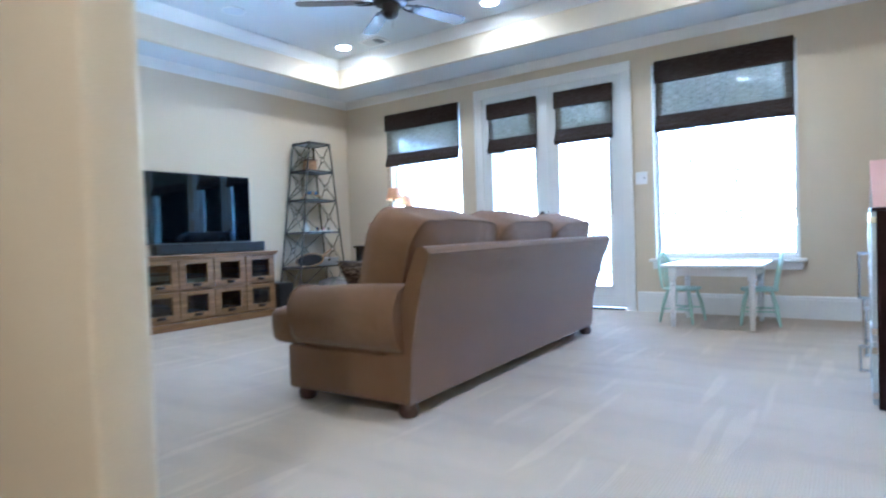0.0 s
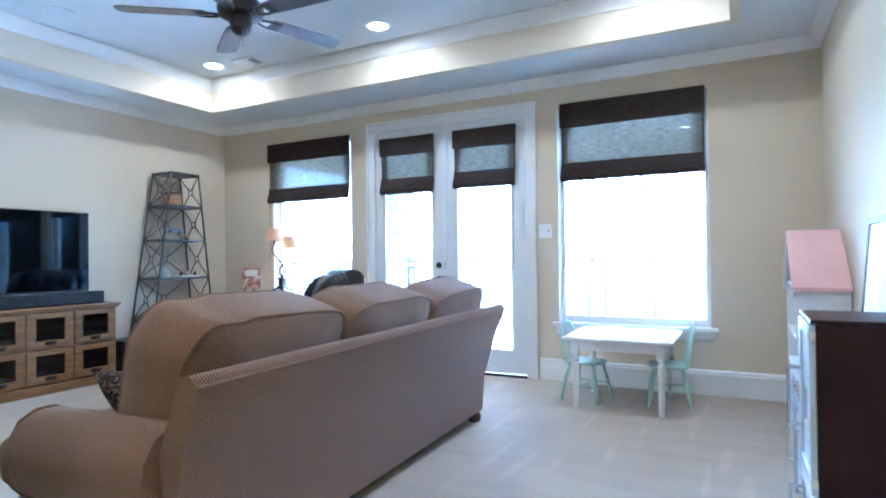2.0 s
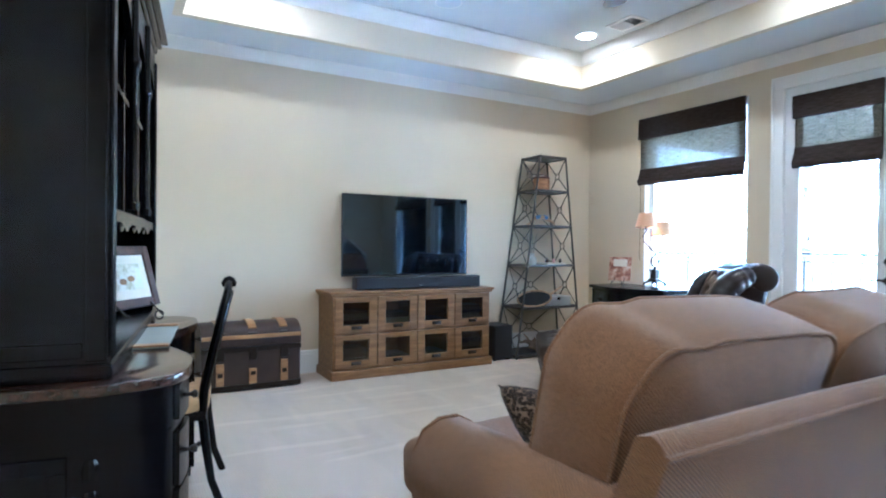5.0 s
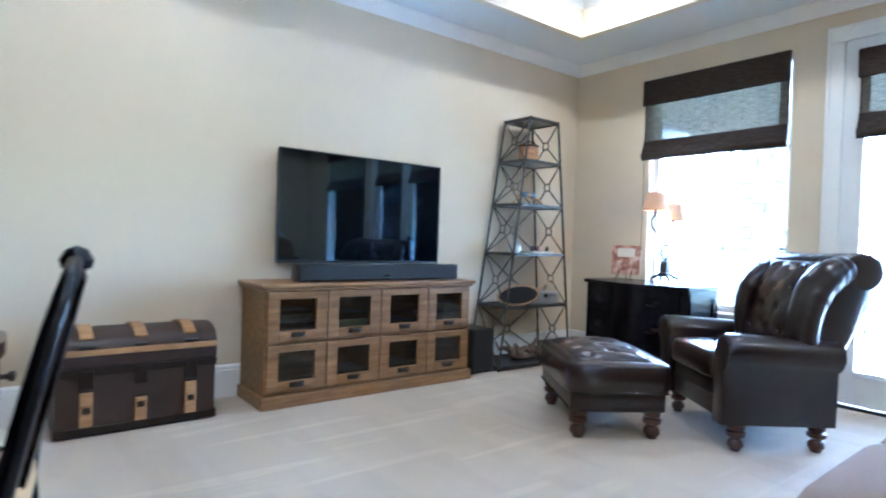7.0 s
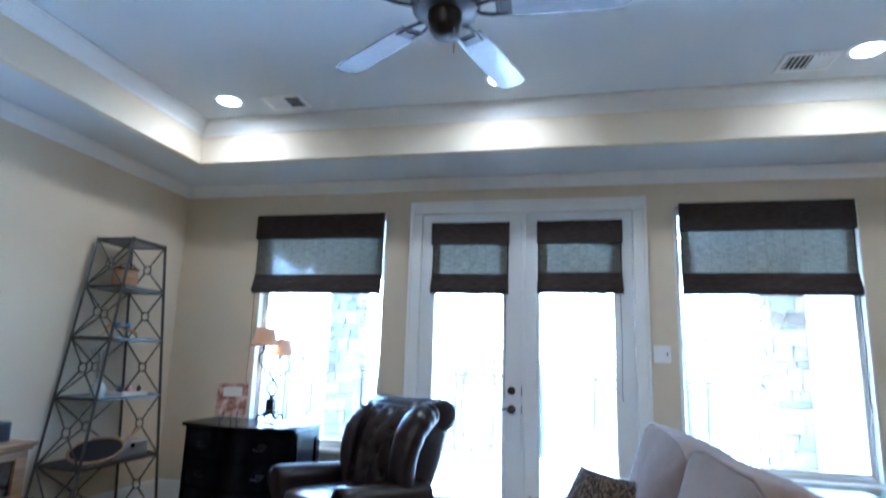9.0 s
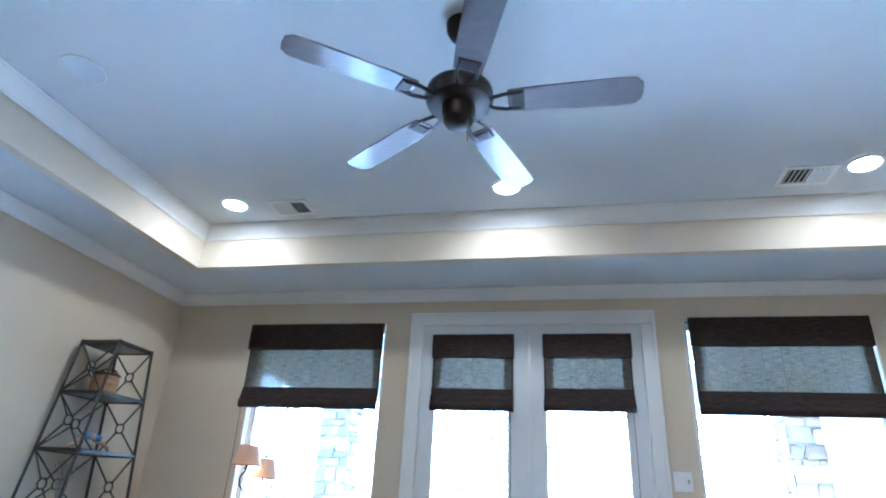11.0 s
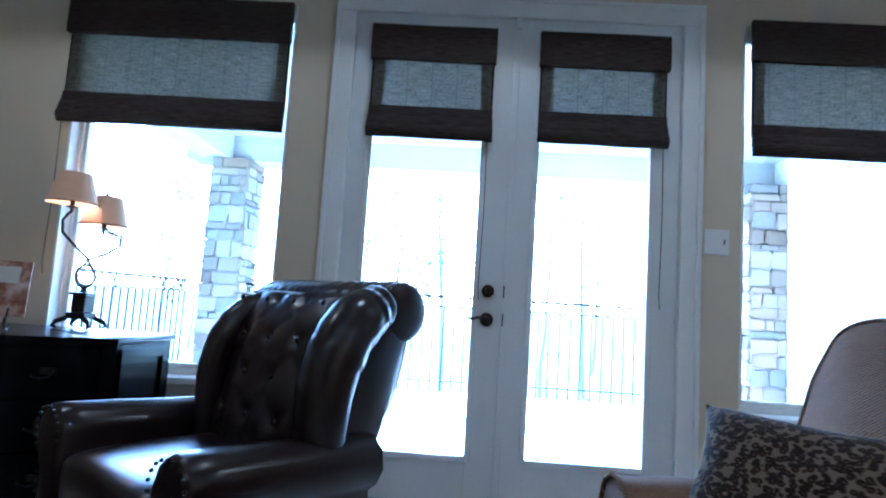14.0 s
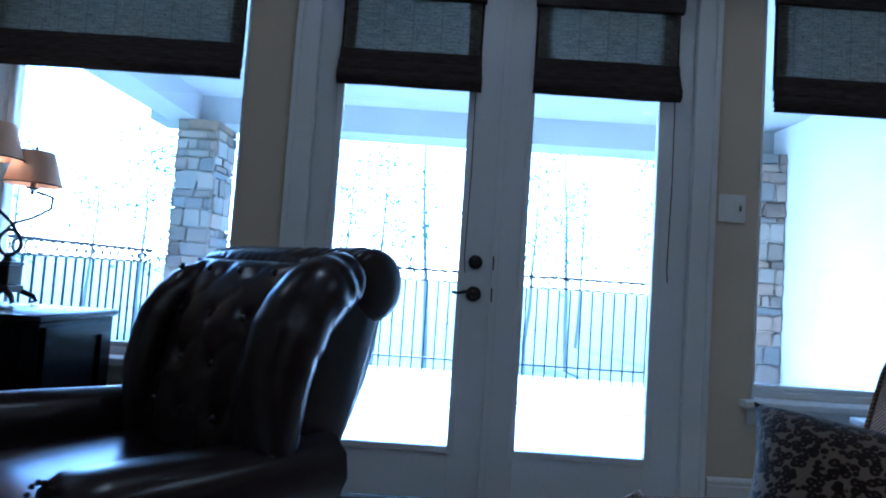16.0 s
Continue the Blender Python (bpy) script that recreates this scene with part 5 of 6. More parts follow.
def ottoman():
    o = empty("ottoman", pose(1.575, -1.655, 0, 0, 0, -36), "dark brown tufted leather ottoman on turned legs", "ottoman")
    for x in (-0.31, 0.31):
        for y in (-0.20, 0.20):
            turned_leg(o, x, y, 0.15, 0.045)
    part("base", box(-0.365, 0.365, -0.255, 0.255, 0.145, 0.25, 0.02, 3), M_LEATHER, o, "", 40)
    part("cushion_side", moved(cushion(0.80, 0.58, 0.19, 0.26, 36, 14, 0, 0.004, 2, 0.1), Matrix.Translation((0, 0, 0.325))), M_LEATHER, o, "", 80)
    bm, spots = tufted(0.72, 0.50, 4, 3, 0.030, 0.06, 48, 36, 0.06)
    part("tufted_top", moved(bm, Matrix.Translation((0, 0, 0.385))), M_LEATHER, o, "button-tufted leather top", 80)
    for sx, sy in spots:
        part("button", lathe([(0, 0.008), (0.009, 0.005), (0.012, 0), (0, -0.004)], 10, (sx, sy, 0.417)), M_LEATHER, o, "", 60)
    part("welt", tube([(-0.37, -0.26, 0.252), (0.37, -0.26, 0.252), (0.37, 0.26, 0.252), (-0.37, 0.26, 0.252)], 0.006, 6, None, True), M_LEATHER, o)
    nails(o, [(x * 0.024 - 0.36, -0.258, 0.16) for x in range(31)] + [(0.368, y * 0.024 - 0.24, 0.16) for y in range(21)] + [(-0.368, y * 0.024 - 0.24, 0.16) for y in range(21)])
    return o


ottoman()


# ---- dresser, lamp, photo ----
def dresser():
    x0, x1, yb = 0.60, 1.49, -0.085
    c = empty("dresser", Matrix.Translation(((x0 + x1) / 2, yb, 0)), "black serpentine-front chest of drawers", "dresser")
    h = (x1 - x0) / 2

    def front(u, g=0.0):
        return -(0.44 + 0.14 * math.cos(u * math.pi / 2) ** 1.5 * (1 if abs(u) < 1 else 0)) - g
    us = [-1 + 2 * i / 28 for i in range(29)]
    ol = [(h, 0), (-h, 0)] + [(u * h, front(u)) for u in us]
    part("body", prism(ol, 0.09, 0.715), M_BLACKWOOD, c, "", 30)
    olt = [(h + 0.02, 0.0), (-h - 0.02, 0.0)] + [(u * (h + 0.02), front(u, 0.025)) for u in us]
    part("top", prism(olt, 0.7155, 0.745, 0.009, 3), M_BLACKWOOD, c, "", 40)
    olp = [(h - 0.005, -0.01), (-h + 0.005, -0.01)] + [(u * (h - 0.005), front(u, -0.015)) for u in us]
    part("plinth", prism(olp, 0.0, 0.0895), M_BLACKWOOD, c, "", 30)
    for k, (za, zb) in enumerate(((0.11, 0.30), (0.31, 0.50), (0.51, 0.70))):
        ud = [-0.88 + 1.76 * i / 24 for i in range(25)]
        ol = [(u * h, front(u, 0.012)) for u in ud] + [(u * h, front(u, 0.0005)) for u in ud[::-1]]
        dr = part("drawer", prism(ol, za, zb, 0.003, 1), M_BLACKWOOD, c, "", 40)
        for u in (-0.5, 0.5):
            x, y = u * h, front(u, 0.0125)
            bm = tube([(x - 0.045, y - 0.003, (za + zb) / 2 + 0.01), (x - 0.035, y - 0.016, (za + zb) / 2 - 0.012), (x, y - 0.02, (za + zb) / 2 - 0.02), (x + 0.035, y - 0.016, (za + zb) / 2 - 0.012), (x + 0.045, y - 0.003, (za + zb) / 2 + 0.01)], 0.004, 8)
            add_box(bm, x - 0.055, x + 0.055, y - 0.004, y - 0.001, (za + zb) / 2 - 0.005, (za + zb) / 2 + 0.02, 0.001)
            part("bail_pull", bm, M_BRONZE, dr, "dark bail pull", 60)
    for sx in (-1, 1):
        bm = bmesh.new()
        for r in ((-0.42, -0.04, 0.11, 0.16), (-0.42, -0.04, 0.65, 0.70), (-0.42, -0.37, 0.16, 0.65), (-0.09, -0.04, 0.16, 0.65)):
            add_box(bm, sx * h + (0.0005 if sx > 0 else -0.0125), sx * h + (0.0125 if sx > 0 else -0.0005), r[0], r[1], r[2], r[3], 0.003)
        part("side_frame", bm, M_BLACKWOOD, c)
    return c


dresser()
lp = empty("table_lamp", Matrix.Translation((1.09, -0.17, 0.7455)), "dark iron twin-arm table lamp with peach shades, lit", "lamp")
bm = bmesh.new()
add_box(bm, -0.045, 0.045, -0.045, 0.045, 0.045, 0.075, 0.004)
add_box(bm, -0.032, 0.032, -0.032, 0.032, 0.0755, 0.155, 0.004)
add_box(bm, -0.042, 0.042, -0.042, 0.042, 0.1555, 0.168, 0.003)
part("pedestal", bm, M_BRONZE, lp)
for sx in (-1, 1):
    for sy in (-1, 1):
        part("claw_foot", tube([(sx * 0.04, sy * 0.04, 0.05), (sx * 0.075, sy * 0.06, 0.032), (sx * 0.085, sy * 0.065, 0.012), (sx * 0.07, sy * 0.058, 0.006)], [0.012, 0.011, 0.009, 0.006], 8), M_BRONZE, lp, "", 60)
part("collar", lathe([(0, 0.168), (0.02, 0.169), (0.012, 0.185), (0.016, 0.195), (0, 0.205)], 16), M_BRONZE, lp, "", 40)
part("ring", tube([(0.045 * math.cos(t), 0, 0.245 + 0.052 * math.sin(t)) for t in [2 * math.pi * k / 24 for k in range(24)]], 0.007, 8, None, True), M_BRONZE, lp, "", 60)
ARMS = (((0.03, 0.0, 0.28), (0.0, -0.005, 0.33), (-0.06, -0.015, 0.385), (-0.115, -0.03, 0.445), (-0.118, -0.036, 0.50), (-0.095, -0.038, 0.53), (-0.08, -0.037, 0.545)),
        ((-0.03, 0.0, 0.28), (0.0, 0.01, 0.325), (0.05, 0.05, 0.355), (0.085, 0.10, 0.40), (0.075, 0.12, 0.45), (0.035, 0.125, 0.462), (0.0, 0.125, 0.47)))
for arm, (sx, sy, sz) in zip(ARMS, ((-0.08, -0.037, 0.64), (-0.02, 0.125, 0.56))):
    part("arm", tube(arm, 0.0065, 8), M_BRONZE, lp, "scrolled iron arm", 60)
    part("candle_cup", lathe([(0, -0.105), (0.006, -0.10), (0.009, -0.08), (0.024, -0.078), (0.024, -0.072), (0.010, -0.068), (0.010, -0.02), (0, -0.018)], 14, (sx, sy, sz)), M_BRONZE, lp, "", 40)
    bm = bmesh.new()
    ang = [2 * math.pi * i / 28 for i in range(28)]
    rings = [[bm.verts.new((sx + r * math.cos(a), sy + r * math.sin(a), sz + z)) for a in ang] for r, z in ((0.108, -0.06), (0.070, 0.085), (0.0685, 0.085), (0.1065, -0.06))]
    for i in range(28):
        j = (i + 1) % 28
        for p, q in ((0, 1), (1, 2), (2, 3), (3, 0)):
            bm.faces.new((rings[p][i], rings[p][j], rings[q][j], rings[q][i]))
    part("shade", bm, M_LAMPSHADE, lp, "glowing peach fabric shade", 40)
    part("shade_trim", tube([(sx + 0.109 * math.cos(a), sy + 0.109 * math.sin(a), sz - 0.058) for a in ang], 0.003, 6, None, True), M_BRONZE, lp)
    part("bulb", lathe([(0, -0.02), (0.012, -0.015), (0.02, 0.01), (0.014, 0.035), (0, 0.045)], 12, (sx, sy, sz)), M_BULB, lp, "lit bulb", 60)
part("finial", lathe([(0, 0.635), (0.003, 0.64), (0.008, 0.655), (0.003, 0.67), (0, 0.675)], 10, (-0.02, 0.125, 0)), M_BRONZE, lp)

ph = empty("photo_tile", pose(0.94, -0.50, 0.7455, 0, 0, 24), "square brown photo print standing on a scrolled easel", "picture")
m = pose(0, 0, 0.055, -10, 0, 0)
part("print", moved(box(-0.11, 0.11, -0.008, 0, 0, 0.235, 0.002), m), M_PHOTO, ph)
part("caption_patch", moved(box(-0.065, 0.07, -0.0095, -0.0085, 0.14, 0.21, 0), m), M_CREAM, ph, "pale caption patch")
for sx in (-0.05, 0.05):
    part("easel_scroll", tube([(sx, 0.0, 0.09), (sx, -0.01, 0.05), (sx, -0.03, 0.047)] + [(sx * (1 + 0.3 * k / 12), -0.045 + 0.022 * math.cos(k * 0.5), 0.03 + 0.024 * math.sin(k * 0.5)) for k in range(13)], 0.004, 6), M_BRONZE, ph, "", 60)
part("easel_leg", tube([(0, 0.005, 0.16), (0, 0.07, 0.004)], 0.004, 6), M_BRONZE, ph)


# ---- secretary desk with hutch ----
def secretary():
    s = empty("secretary_desk", pose(2.47, -4.90, 0, 0, 0, -7.5), "black kidney-front writing desk with a tall carved hutch", "desk")
    h, yb = 0.745, -0.225

    def front(u):
        a = abs(u)
        return 0.23 + 0.135 * math.sin(a / 0.62 * math.pi / 2) ** 2 if a < 0.62 else 0.365 - 0.06 * ((a - 0.62) / 0.38) ** 2
    us = [-1 + 2 * i / 40 for i in range(41)]

    def outline(g):
        pts = [(-h - g, yb), ]
        for u in us:
            x = u * (h + g)
            y = front(u) + g
            e = max(0, (abs(u) - 0.86) / 0.14)
            y -= 0.16 * e * e
            pts.append((x, y))
        pts.append((h + g, yb))
        return pts
    part("desktop", prism(outline(0.025), 0.73, 0.763, 0.010, 3), M_DARKTOP, s, "glossy dark cherry serpentine top", 40)
    part("apron", prism(outline(0.0), 0.60, 0.7295, 0.0), M_BLACKWOOD, s, "", 30)
    for sx in (-1, 1):
        us2 = [0.58 + 0.42 * i / 14 for i in range(15)]
        pts = [(sx * h * 0.58, yb), (sx * h, yb)] + [(sx * u * h, front(u) - (0.16 * max(0, (u - 0.86) / 0.14) ** 2)) for u in us2[::-1]]
        ped = part("pedestal", prism(pts if sx > 0 else pts[::-1], 0.05, 0.5995), M_BLACKWOOD, s, "", 30)
        pts = [(sx * h * 0.59, yb + 0.01), (sx * h * 0.99, yb + 0.01)] + [(sx * u * h * 0.99, front(u) - 0.012 - (0.16 * max(0, (u - 0.86) / 0.14) ** 2)) for u in us2[::-1]]
        part("foot_plinth", prism(pts if sx > 0 else pts[::-1], 0.0, 0.0495), M_BLACKWOOD, s, "", 30)
        for za, zb in ((0.08, 0.24), (0.25, 0.41), (0.42, 0.58), (0.615, 0.722)):
            ud = [0.62 + 0.22 * i / 10 for i in range(11)]
            ol = [(sx * u * h, front(u) + 0.014) for u in ud] + [(sx * u * h, front(u) + 0.0005) for u in ud[::-1]]
            dr = part("drawer", prism(ol, za, zb, 0.003, 1), M_BLACKWOOD, s, "", 40)
            part("knob", moved(lathe([(0, 0), (0.007, 0), (0.006, 0.012), (0.013, 0.02), (0.012, 0.03), (0, 0.034)], 12), Matrix.Translation((sx * 0.73 * h, front(0.73) + 0.0142, (za + zb) / 2)) @ pose(0, 0, 0, -90)), M_BRONZE, dr, "", 40)
        for k in range(6):
            part("carved_rosette", lathe([(0, 0), (0.020, 0.003), (0.024, 0.03), (0.016, 0.06), (0, 0.062)], 10, (sx * (h - 0.012), front(1.0) - 0.155, 0.09 + 0.083 * k)), M_BLACKWOOD, ped, "", 30)
        bm = bmesh.new()
        for r in ((yb + 0.03, 0.10, 0.10, 0.14), (yb + 0.03, 0.10, 0.54, 0.58), (yb + 0.03, yb + 0.07, 0.14, 0.54), (0.06, 0.10, 0.14, 0.54)):
            add_box(bm, sx * h - 0.010, sx * h + 0.010, *r, 0.003)
        part("side_frame", bm, M_BLACKWOOD, ped)
    # hutch
    H0, H1, hw = 0.7635, 2.06, 0.70
    yf = 0.185
    part("hutch_back", box(-hw, hw, yb, yb + 0.0148, H0, H1, 0), M_BLACKWOOD, s)
    for xa in (-hw, hw - 0.025):
        part("hutch_side", box(xa, xa + 0.025, yb + 0.015, yf, H0, H1, 0), M_BLACKWOOD, s)
    part("hutch_top", box(-hw + 0.0252, hw - 0.0252, yb + 0.015, yf, H1 - 0.025, H1, 0), M_BLACKWOOD, s)
    part("hutch_lining", box(-hw + 0.026, hw - 0.026, yb + 0.0155, yb + 0.020, H0 + 0.01, H1 - 0.03, 0), M_LINING, s, "dusky lining, reddish reflection in its colour")
    part("hutch_base_moulding", box(-hw - 0.012, hw + 0.012, yb, yf + 0.012, H0 + 0.0005, H0 + 0.045, 0.01, 3), M_BLACKWOOD, s, "", 40)
    for sx in (-1, 1):
        part("hutch_side_frame", box(sx * hw - 0.006, sx * hw + 0.006, yf - 0.055, yf - 0.005, H0 + 0.05, H1 - 0.04, 0.004), M_BLACKWOOD, s)
        bm = bmesh.new()
        for r in ((yb + 0.03, yf - 0.06, H0 + 0.06, H0 + 0.10), (yb + 0.03, yf - 0.06, H1 - 0.12, H1 - 0.08), (yb + 0.03, yb + 0.06, H0 + 0.10, H1 - 0.12)):
            add_box(bm, sx * hw - 0.007, sx * hw + 0.007, *r, 0.003)
        part("hutch_panel_frame", bm, M_BLACKWOOD, s)
        for k in range(3):
            part("pilaster_reed", lathe([(0.008, H0 + 0.06), (0.008, H1 - 0.06)], 8, (sx * (hw - 0.014 - 0.018 * k), yf + 0.004, 0)), M_BLACKWOOD, s)
    for zsh in (1.22, 1.62):
        part("hutch_shelf", box(-hw + 0.0255, hw - 0.0255, yb + 0.0205, yf - 0.02, zsh, zsh + 0.02, 0.003), M_BLACKWOOD, s)
    for x in (-0.22, 0.22):
        part("hutch_divider", box(x - 0.012, x + 0.012, yb + 0.0205, yf - 0.021, 1.2405, H1 - 0.0255, 0.003), M_BLACKWOOD, s)
    # arched face frame over the three bays
    for xa, xb in ((-hw + 0.06, -0.235), (-0.205, 0.205), (0.235, hw - 0.06)):
        bm = bmesh.new()
        n, zc, r = 16, 1.80, (xb - xa) / 2
        top, arc = [], []
        for i in range(n + 1):
            a = math.pi * i / n
            x = (xa + xb) / 2 - r * math.cos(a)
            arc.append((x, zc + 0.12 * math.sin(a)))
            top.append((x, H1 - 0.026))
        for y in (yf - 0.018, yf + 0.004):
            pa, pt = [bm.verts.new((x, y, z)) for x, z in arc], [bm.verts.new((x, y, z)) for x, z in top]
            for i in range(n):
                bm.faces.new((pa[i], pa[i + 1], pt[i + 1], pt[i]))
            if y < yf:
                pb = pa
            else:
                for i in range(n):
                    bm.faces.new((pb[i], pb[i + 1], pa[i + 1], pa[i]))
        part("arched_frame", bm, M_BLACKWOOD, s, "", 30)
    for x in (-0.22, 0.22):
        part("column", lathe([(0.02, 1.245), (0.022, 1.27), (0.014, 1.28), (0.013, 1.72), (0.022, 1.735), (0.024, 1.76), (0.016, 1.78), (0.016, 2.03)], 14, (x, yf + 0.006, 0)), M_BLACKWOOD, s, "", 40)
    # scalloped valance under the lower shelf
    bm = bmesh.new()
    xs = [-hw + 0.03 + (2 * hw - 0.06) * i / 60 for i in range(61)]
    lo = [1.165 + 0.03 * abs(math.sin((x + hw) * 9.0)) for x in xs]
    for y in (yf - 0.012, yf + 0.003):
        a, b = [bm.verts.new((x, y, z)) for x, z in zip(xs, lo)], [bm.verts.new((x, y, 1.225)) for x in xs]
        for i in range(60):
            bm.faces.new((a[i], a[i + 1], b[i + 1], b[i]))
    part("scalloped_valance", bm, M_BLACKWOOD, s)
    # crown with bonnet
    for k, (g, z0, z1) in enumerate(((0.012, H1 + 0.0005, H1 + 0.03), (0.03, H1 + 0.0305, H1 + 0.06), (0.055, H1 + 0.0605, H1 + 0.085))):
        part("hutch_crown", box(-hw - g, hw + g, yb, yf + g, z0, z1, 0.010, 3), M_BLACKWOOD, s, "", 40)
    bm = bmesh.new()
    xs = [-hw * 0.8 + hw * 1.6 * i / 40 for i in range(41)]
    zt = [H1 + 0.087 + 0.16 * max(0, math.cos(x / hw * 1.9)) ** 1.3 for x in xs]
    for y in (yf - 0.02, yf + 0.03):
        a, b = [bm.verts.new((x, y, H1 + 0.086)) for x in xs], [bm.verts.new((x, y, z)) for x, z in zip(xs, zt)]
        for i in range(40):
            bm.faces.new((a[i], a[i + 1], b[i + 1], b[i]))
        if y < yf:
            pb = b
        else:
            for i in range(40):
                bm.faces.new((pb[i], pb[i + 1], b[i + 1], b[i]))
    part("bonnet", bm, M_BLACKWOOD, s)
    return s


# red here is a reflection coloured into the dusky lining
M_LINING = varied("dusky_red_reflection", (0.10, 0.035, 0.035), 0.6)
secretary()
bl = empty("desk_blotter", pose(2.45, -4.735, 0.763, 0, 0, -8.5), "grey-green desk blotter with ribbed wooden ends", "blotter")
part("pad", box(-0.29, 0.29, -0.15, 0.15, 0.001, 0.007, 0.002), varied("grey_green_felt", (0.30, 0.33, 0.31), 0.8, 0, 3, 200, 0.06, 0.3), bl)
for sx in (-1, 1):
    part("end_bar", box(sx * 0.27 - 0.022, sx * 0.27 + 0.022, -0.152, 0.152, 0.0075, 0.014, 0.003), M_ASH, bl, "ribbed light wood bar")
fp = empty("framed_print", pose(2.04, -4.715, 0.7705, 0, 0, -38) @ Matrix.Scale(0.93, 4), "small framed wildlife print on a dark easel", "picture frame")
m = pose(0, -0.005, 0.07, 16, 0, 0)
bm = bmesh.new()
for r in ((-0.20, -0.155, 0, 0.31), (0.155, 0.20, 0, 0.31), (-0.155, 0.155, 0, 0.045), (-0.155, 0.155, 0.265, 0.31)):
    add_box(bm, r[0], r[1], 0, 0.022, r[2], r[3], 0.006, 2, )
part("frame", moved(bm, m @ pose(0, -0.011, 0)), M_TURNED, fp)
part("mat_board", moved(box(-0.154, 0.154, -0.003, 0.002, 0.046, 0.264, 0), m), M_CREAM, fp, "cream mat board")
part("print", moved(box(-0.11, 0.11, 0.0025, 0.004, 0.09, 0.22, 0), m), M_PRINT, fp, "pale landscape print with brown shapes")
for x in (-0.03, 0.03):
    part("brown_shape", moved(moved(cushion(0.05, 0.03, 0.002, 0.9, 14, 6, 0, 0.001, 3, 0), pose(x, 0.0052, 0.145 - 0.012 * (x > 0), 90)), m), M_OAK, fp, "plain brown shape")
for sx in (-0.12, 0.12):
    part("easel_scroll", tube([(sx, 0.0, 0.09), (sx, 0.035, 0.058)] + [(sx, 0.05 + 0.022 * math.cos(k * 0.5), 0.026 + 0.022 * math.sin(k * 0.5)) for k in range(13)], 0.005, 6), M_BRONZE, fp, "", 60)
part("easel_leg", tube([(0, -0.075, 0.25), (0, -0.14, 0.003)], 0.004, 6), M_BRONZE, fp)


def desk_chair():
    c = empty("desk_chair", pose(2.10, -4.60, 0, 0, 0, -9.5) @ Matrix.Diagonal((1, 1, 0.93, 1)), "black carved side chair with a tan upholstered seat", "chair")
    for sx in (-1, 1):
        part("front_leg", tube([(sx * 0.21, -0.20, 0.42), (sx * 0.225, -0.225, 0.34), (sx * 0.215, -0.215, 0.15), (sx * 0.22, -0.23, 0.04), (sx * 0.225, -0.245, 0.0)], [0.026, 0.024, 0.016, 0.014, 0.020], 10), M_BLACKWOOD, c, "curved black leg", 60)
        part("rear_leg", tube([(sx * 0.20, 0.17, 0.45), (sx * 0.20, 0.185, 0.30), (sx * 0.205, 0.21, 0.12), (sx * 0.21, 0.25, 0.0)], [0.020, 0.019, 0.016, 0.017], 10), M_BLACKWOOD, c, "curved black leg", 60)
        part("back_stile", tube([(sx * 0.20, 0.17, 0.42), (sx * 0.205, 0.18, 0.55), (sx * 0.215, 0.215, 0.72), (sx * 0.20, 0.25, 0.88), (sx * 0.15, 0.27, 0.97), (sx * 0.06, 0.275, 1.01), (0, 0.276, 1.02)], [0.02, 0.02, 0.019, 0.019, 0.018, 0.017, 0.02], 10), M_BLACKWOOD, c, "", 60)
    part("crest", lathe([(0, 0.995), (0.03, 1.0), (0.035, 1.02), (0.022, 1.045), (0, 1.055)], 14, (0, 0.276, 0)), M_BLACKWOOD, c, "", 40)
    part("seat_rail", box(-0.225, 0.225, -0.215, 0.19, 0.40, 0.45, 0.012, 2), M_BLACKWOOD, c, "", 40)
    part("seat", moved(cushion(0.46, 0.42, 0.10, 0.35, 32, 12, 0, 0.003, 4, 0.3), Matrix.Translation((0, -0.01, 0.47))), M_TAN, c, "tan patterned upholstered seat", 80)
    ol = [(-0.045, 0.48), (-0.03, 0.58), (-0.06, 0.68), (-0.065, 0.78), (-0.03, 0.88), (-0.05, 0.98), (0.05, 0.98), (0.03, 0.88), (0.065, 0.78), (0.06, 0.68), (0.03, 0.58), (0.045, 0.48)]
    part("splat", moved(prism([(x, z) for x, z in ol], -0.008, 0.008), pose(0, 0.085, 0.02, 90 - 12, 0, 0)), M_BLACKWOOD, c, "carved back splat")
    return c


desk_chair()


# ---- children's table and chairs ----
kt = empty("kids_table", Matrix.Translation((4.865, -0.545, 0)), "small white children's table with turned legs", "table")
part("tabletop", box(-0.385, 0.385, -0.36, 0.34, 0.503, 0.528, 0.008, 3), M_WHITE, kt, "", 40)
bm = bmesh.new()
for r in ((-0.32, 0.32, -0.305, -0.285), (-0.32, 0.32, 0.265, 0.285), (-0.325, -0.305, -0.285, 0.265), (0.305, 0.325, -0.285, 0.265)):
    add_box(bm, *r, 0.43, 0.5025, 0.002)
part("apron", bm, M_WHITE, kt)
for sx in (-1, 1):
    for sy in (-0.29, 0.27):
        bm = lathe([(0.017, 0), (0.020, 0.03), (0.024, 0.20), (0.026, 0.33), (0.021, 0.345), (0.030, 0.36), (0.022, 0.375), (0.028, 0.39), (0.028, 0.40)], 16, (sx * 0.30, sy, 0))
        add_box(bm, sx * 0.30 - 0.029, sx * 0.30 + 0.029, sy - 0.029, sy + 0.029, 0.40, 0.502, 0.003)
        part("leg", bm, M_WHITE, kt, "turned white leg", 40)


def kids_chair(m):
    c = empty("kids_chair", m, "small mint green spindle-back children's chair", "chair", "chairs at the children's table")
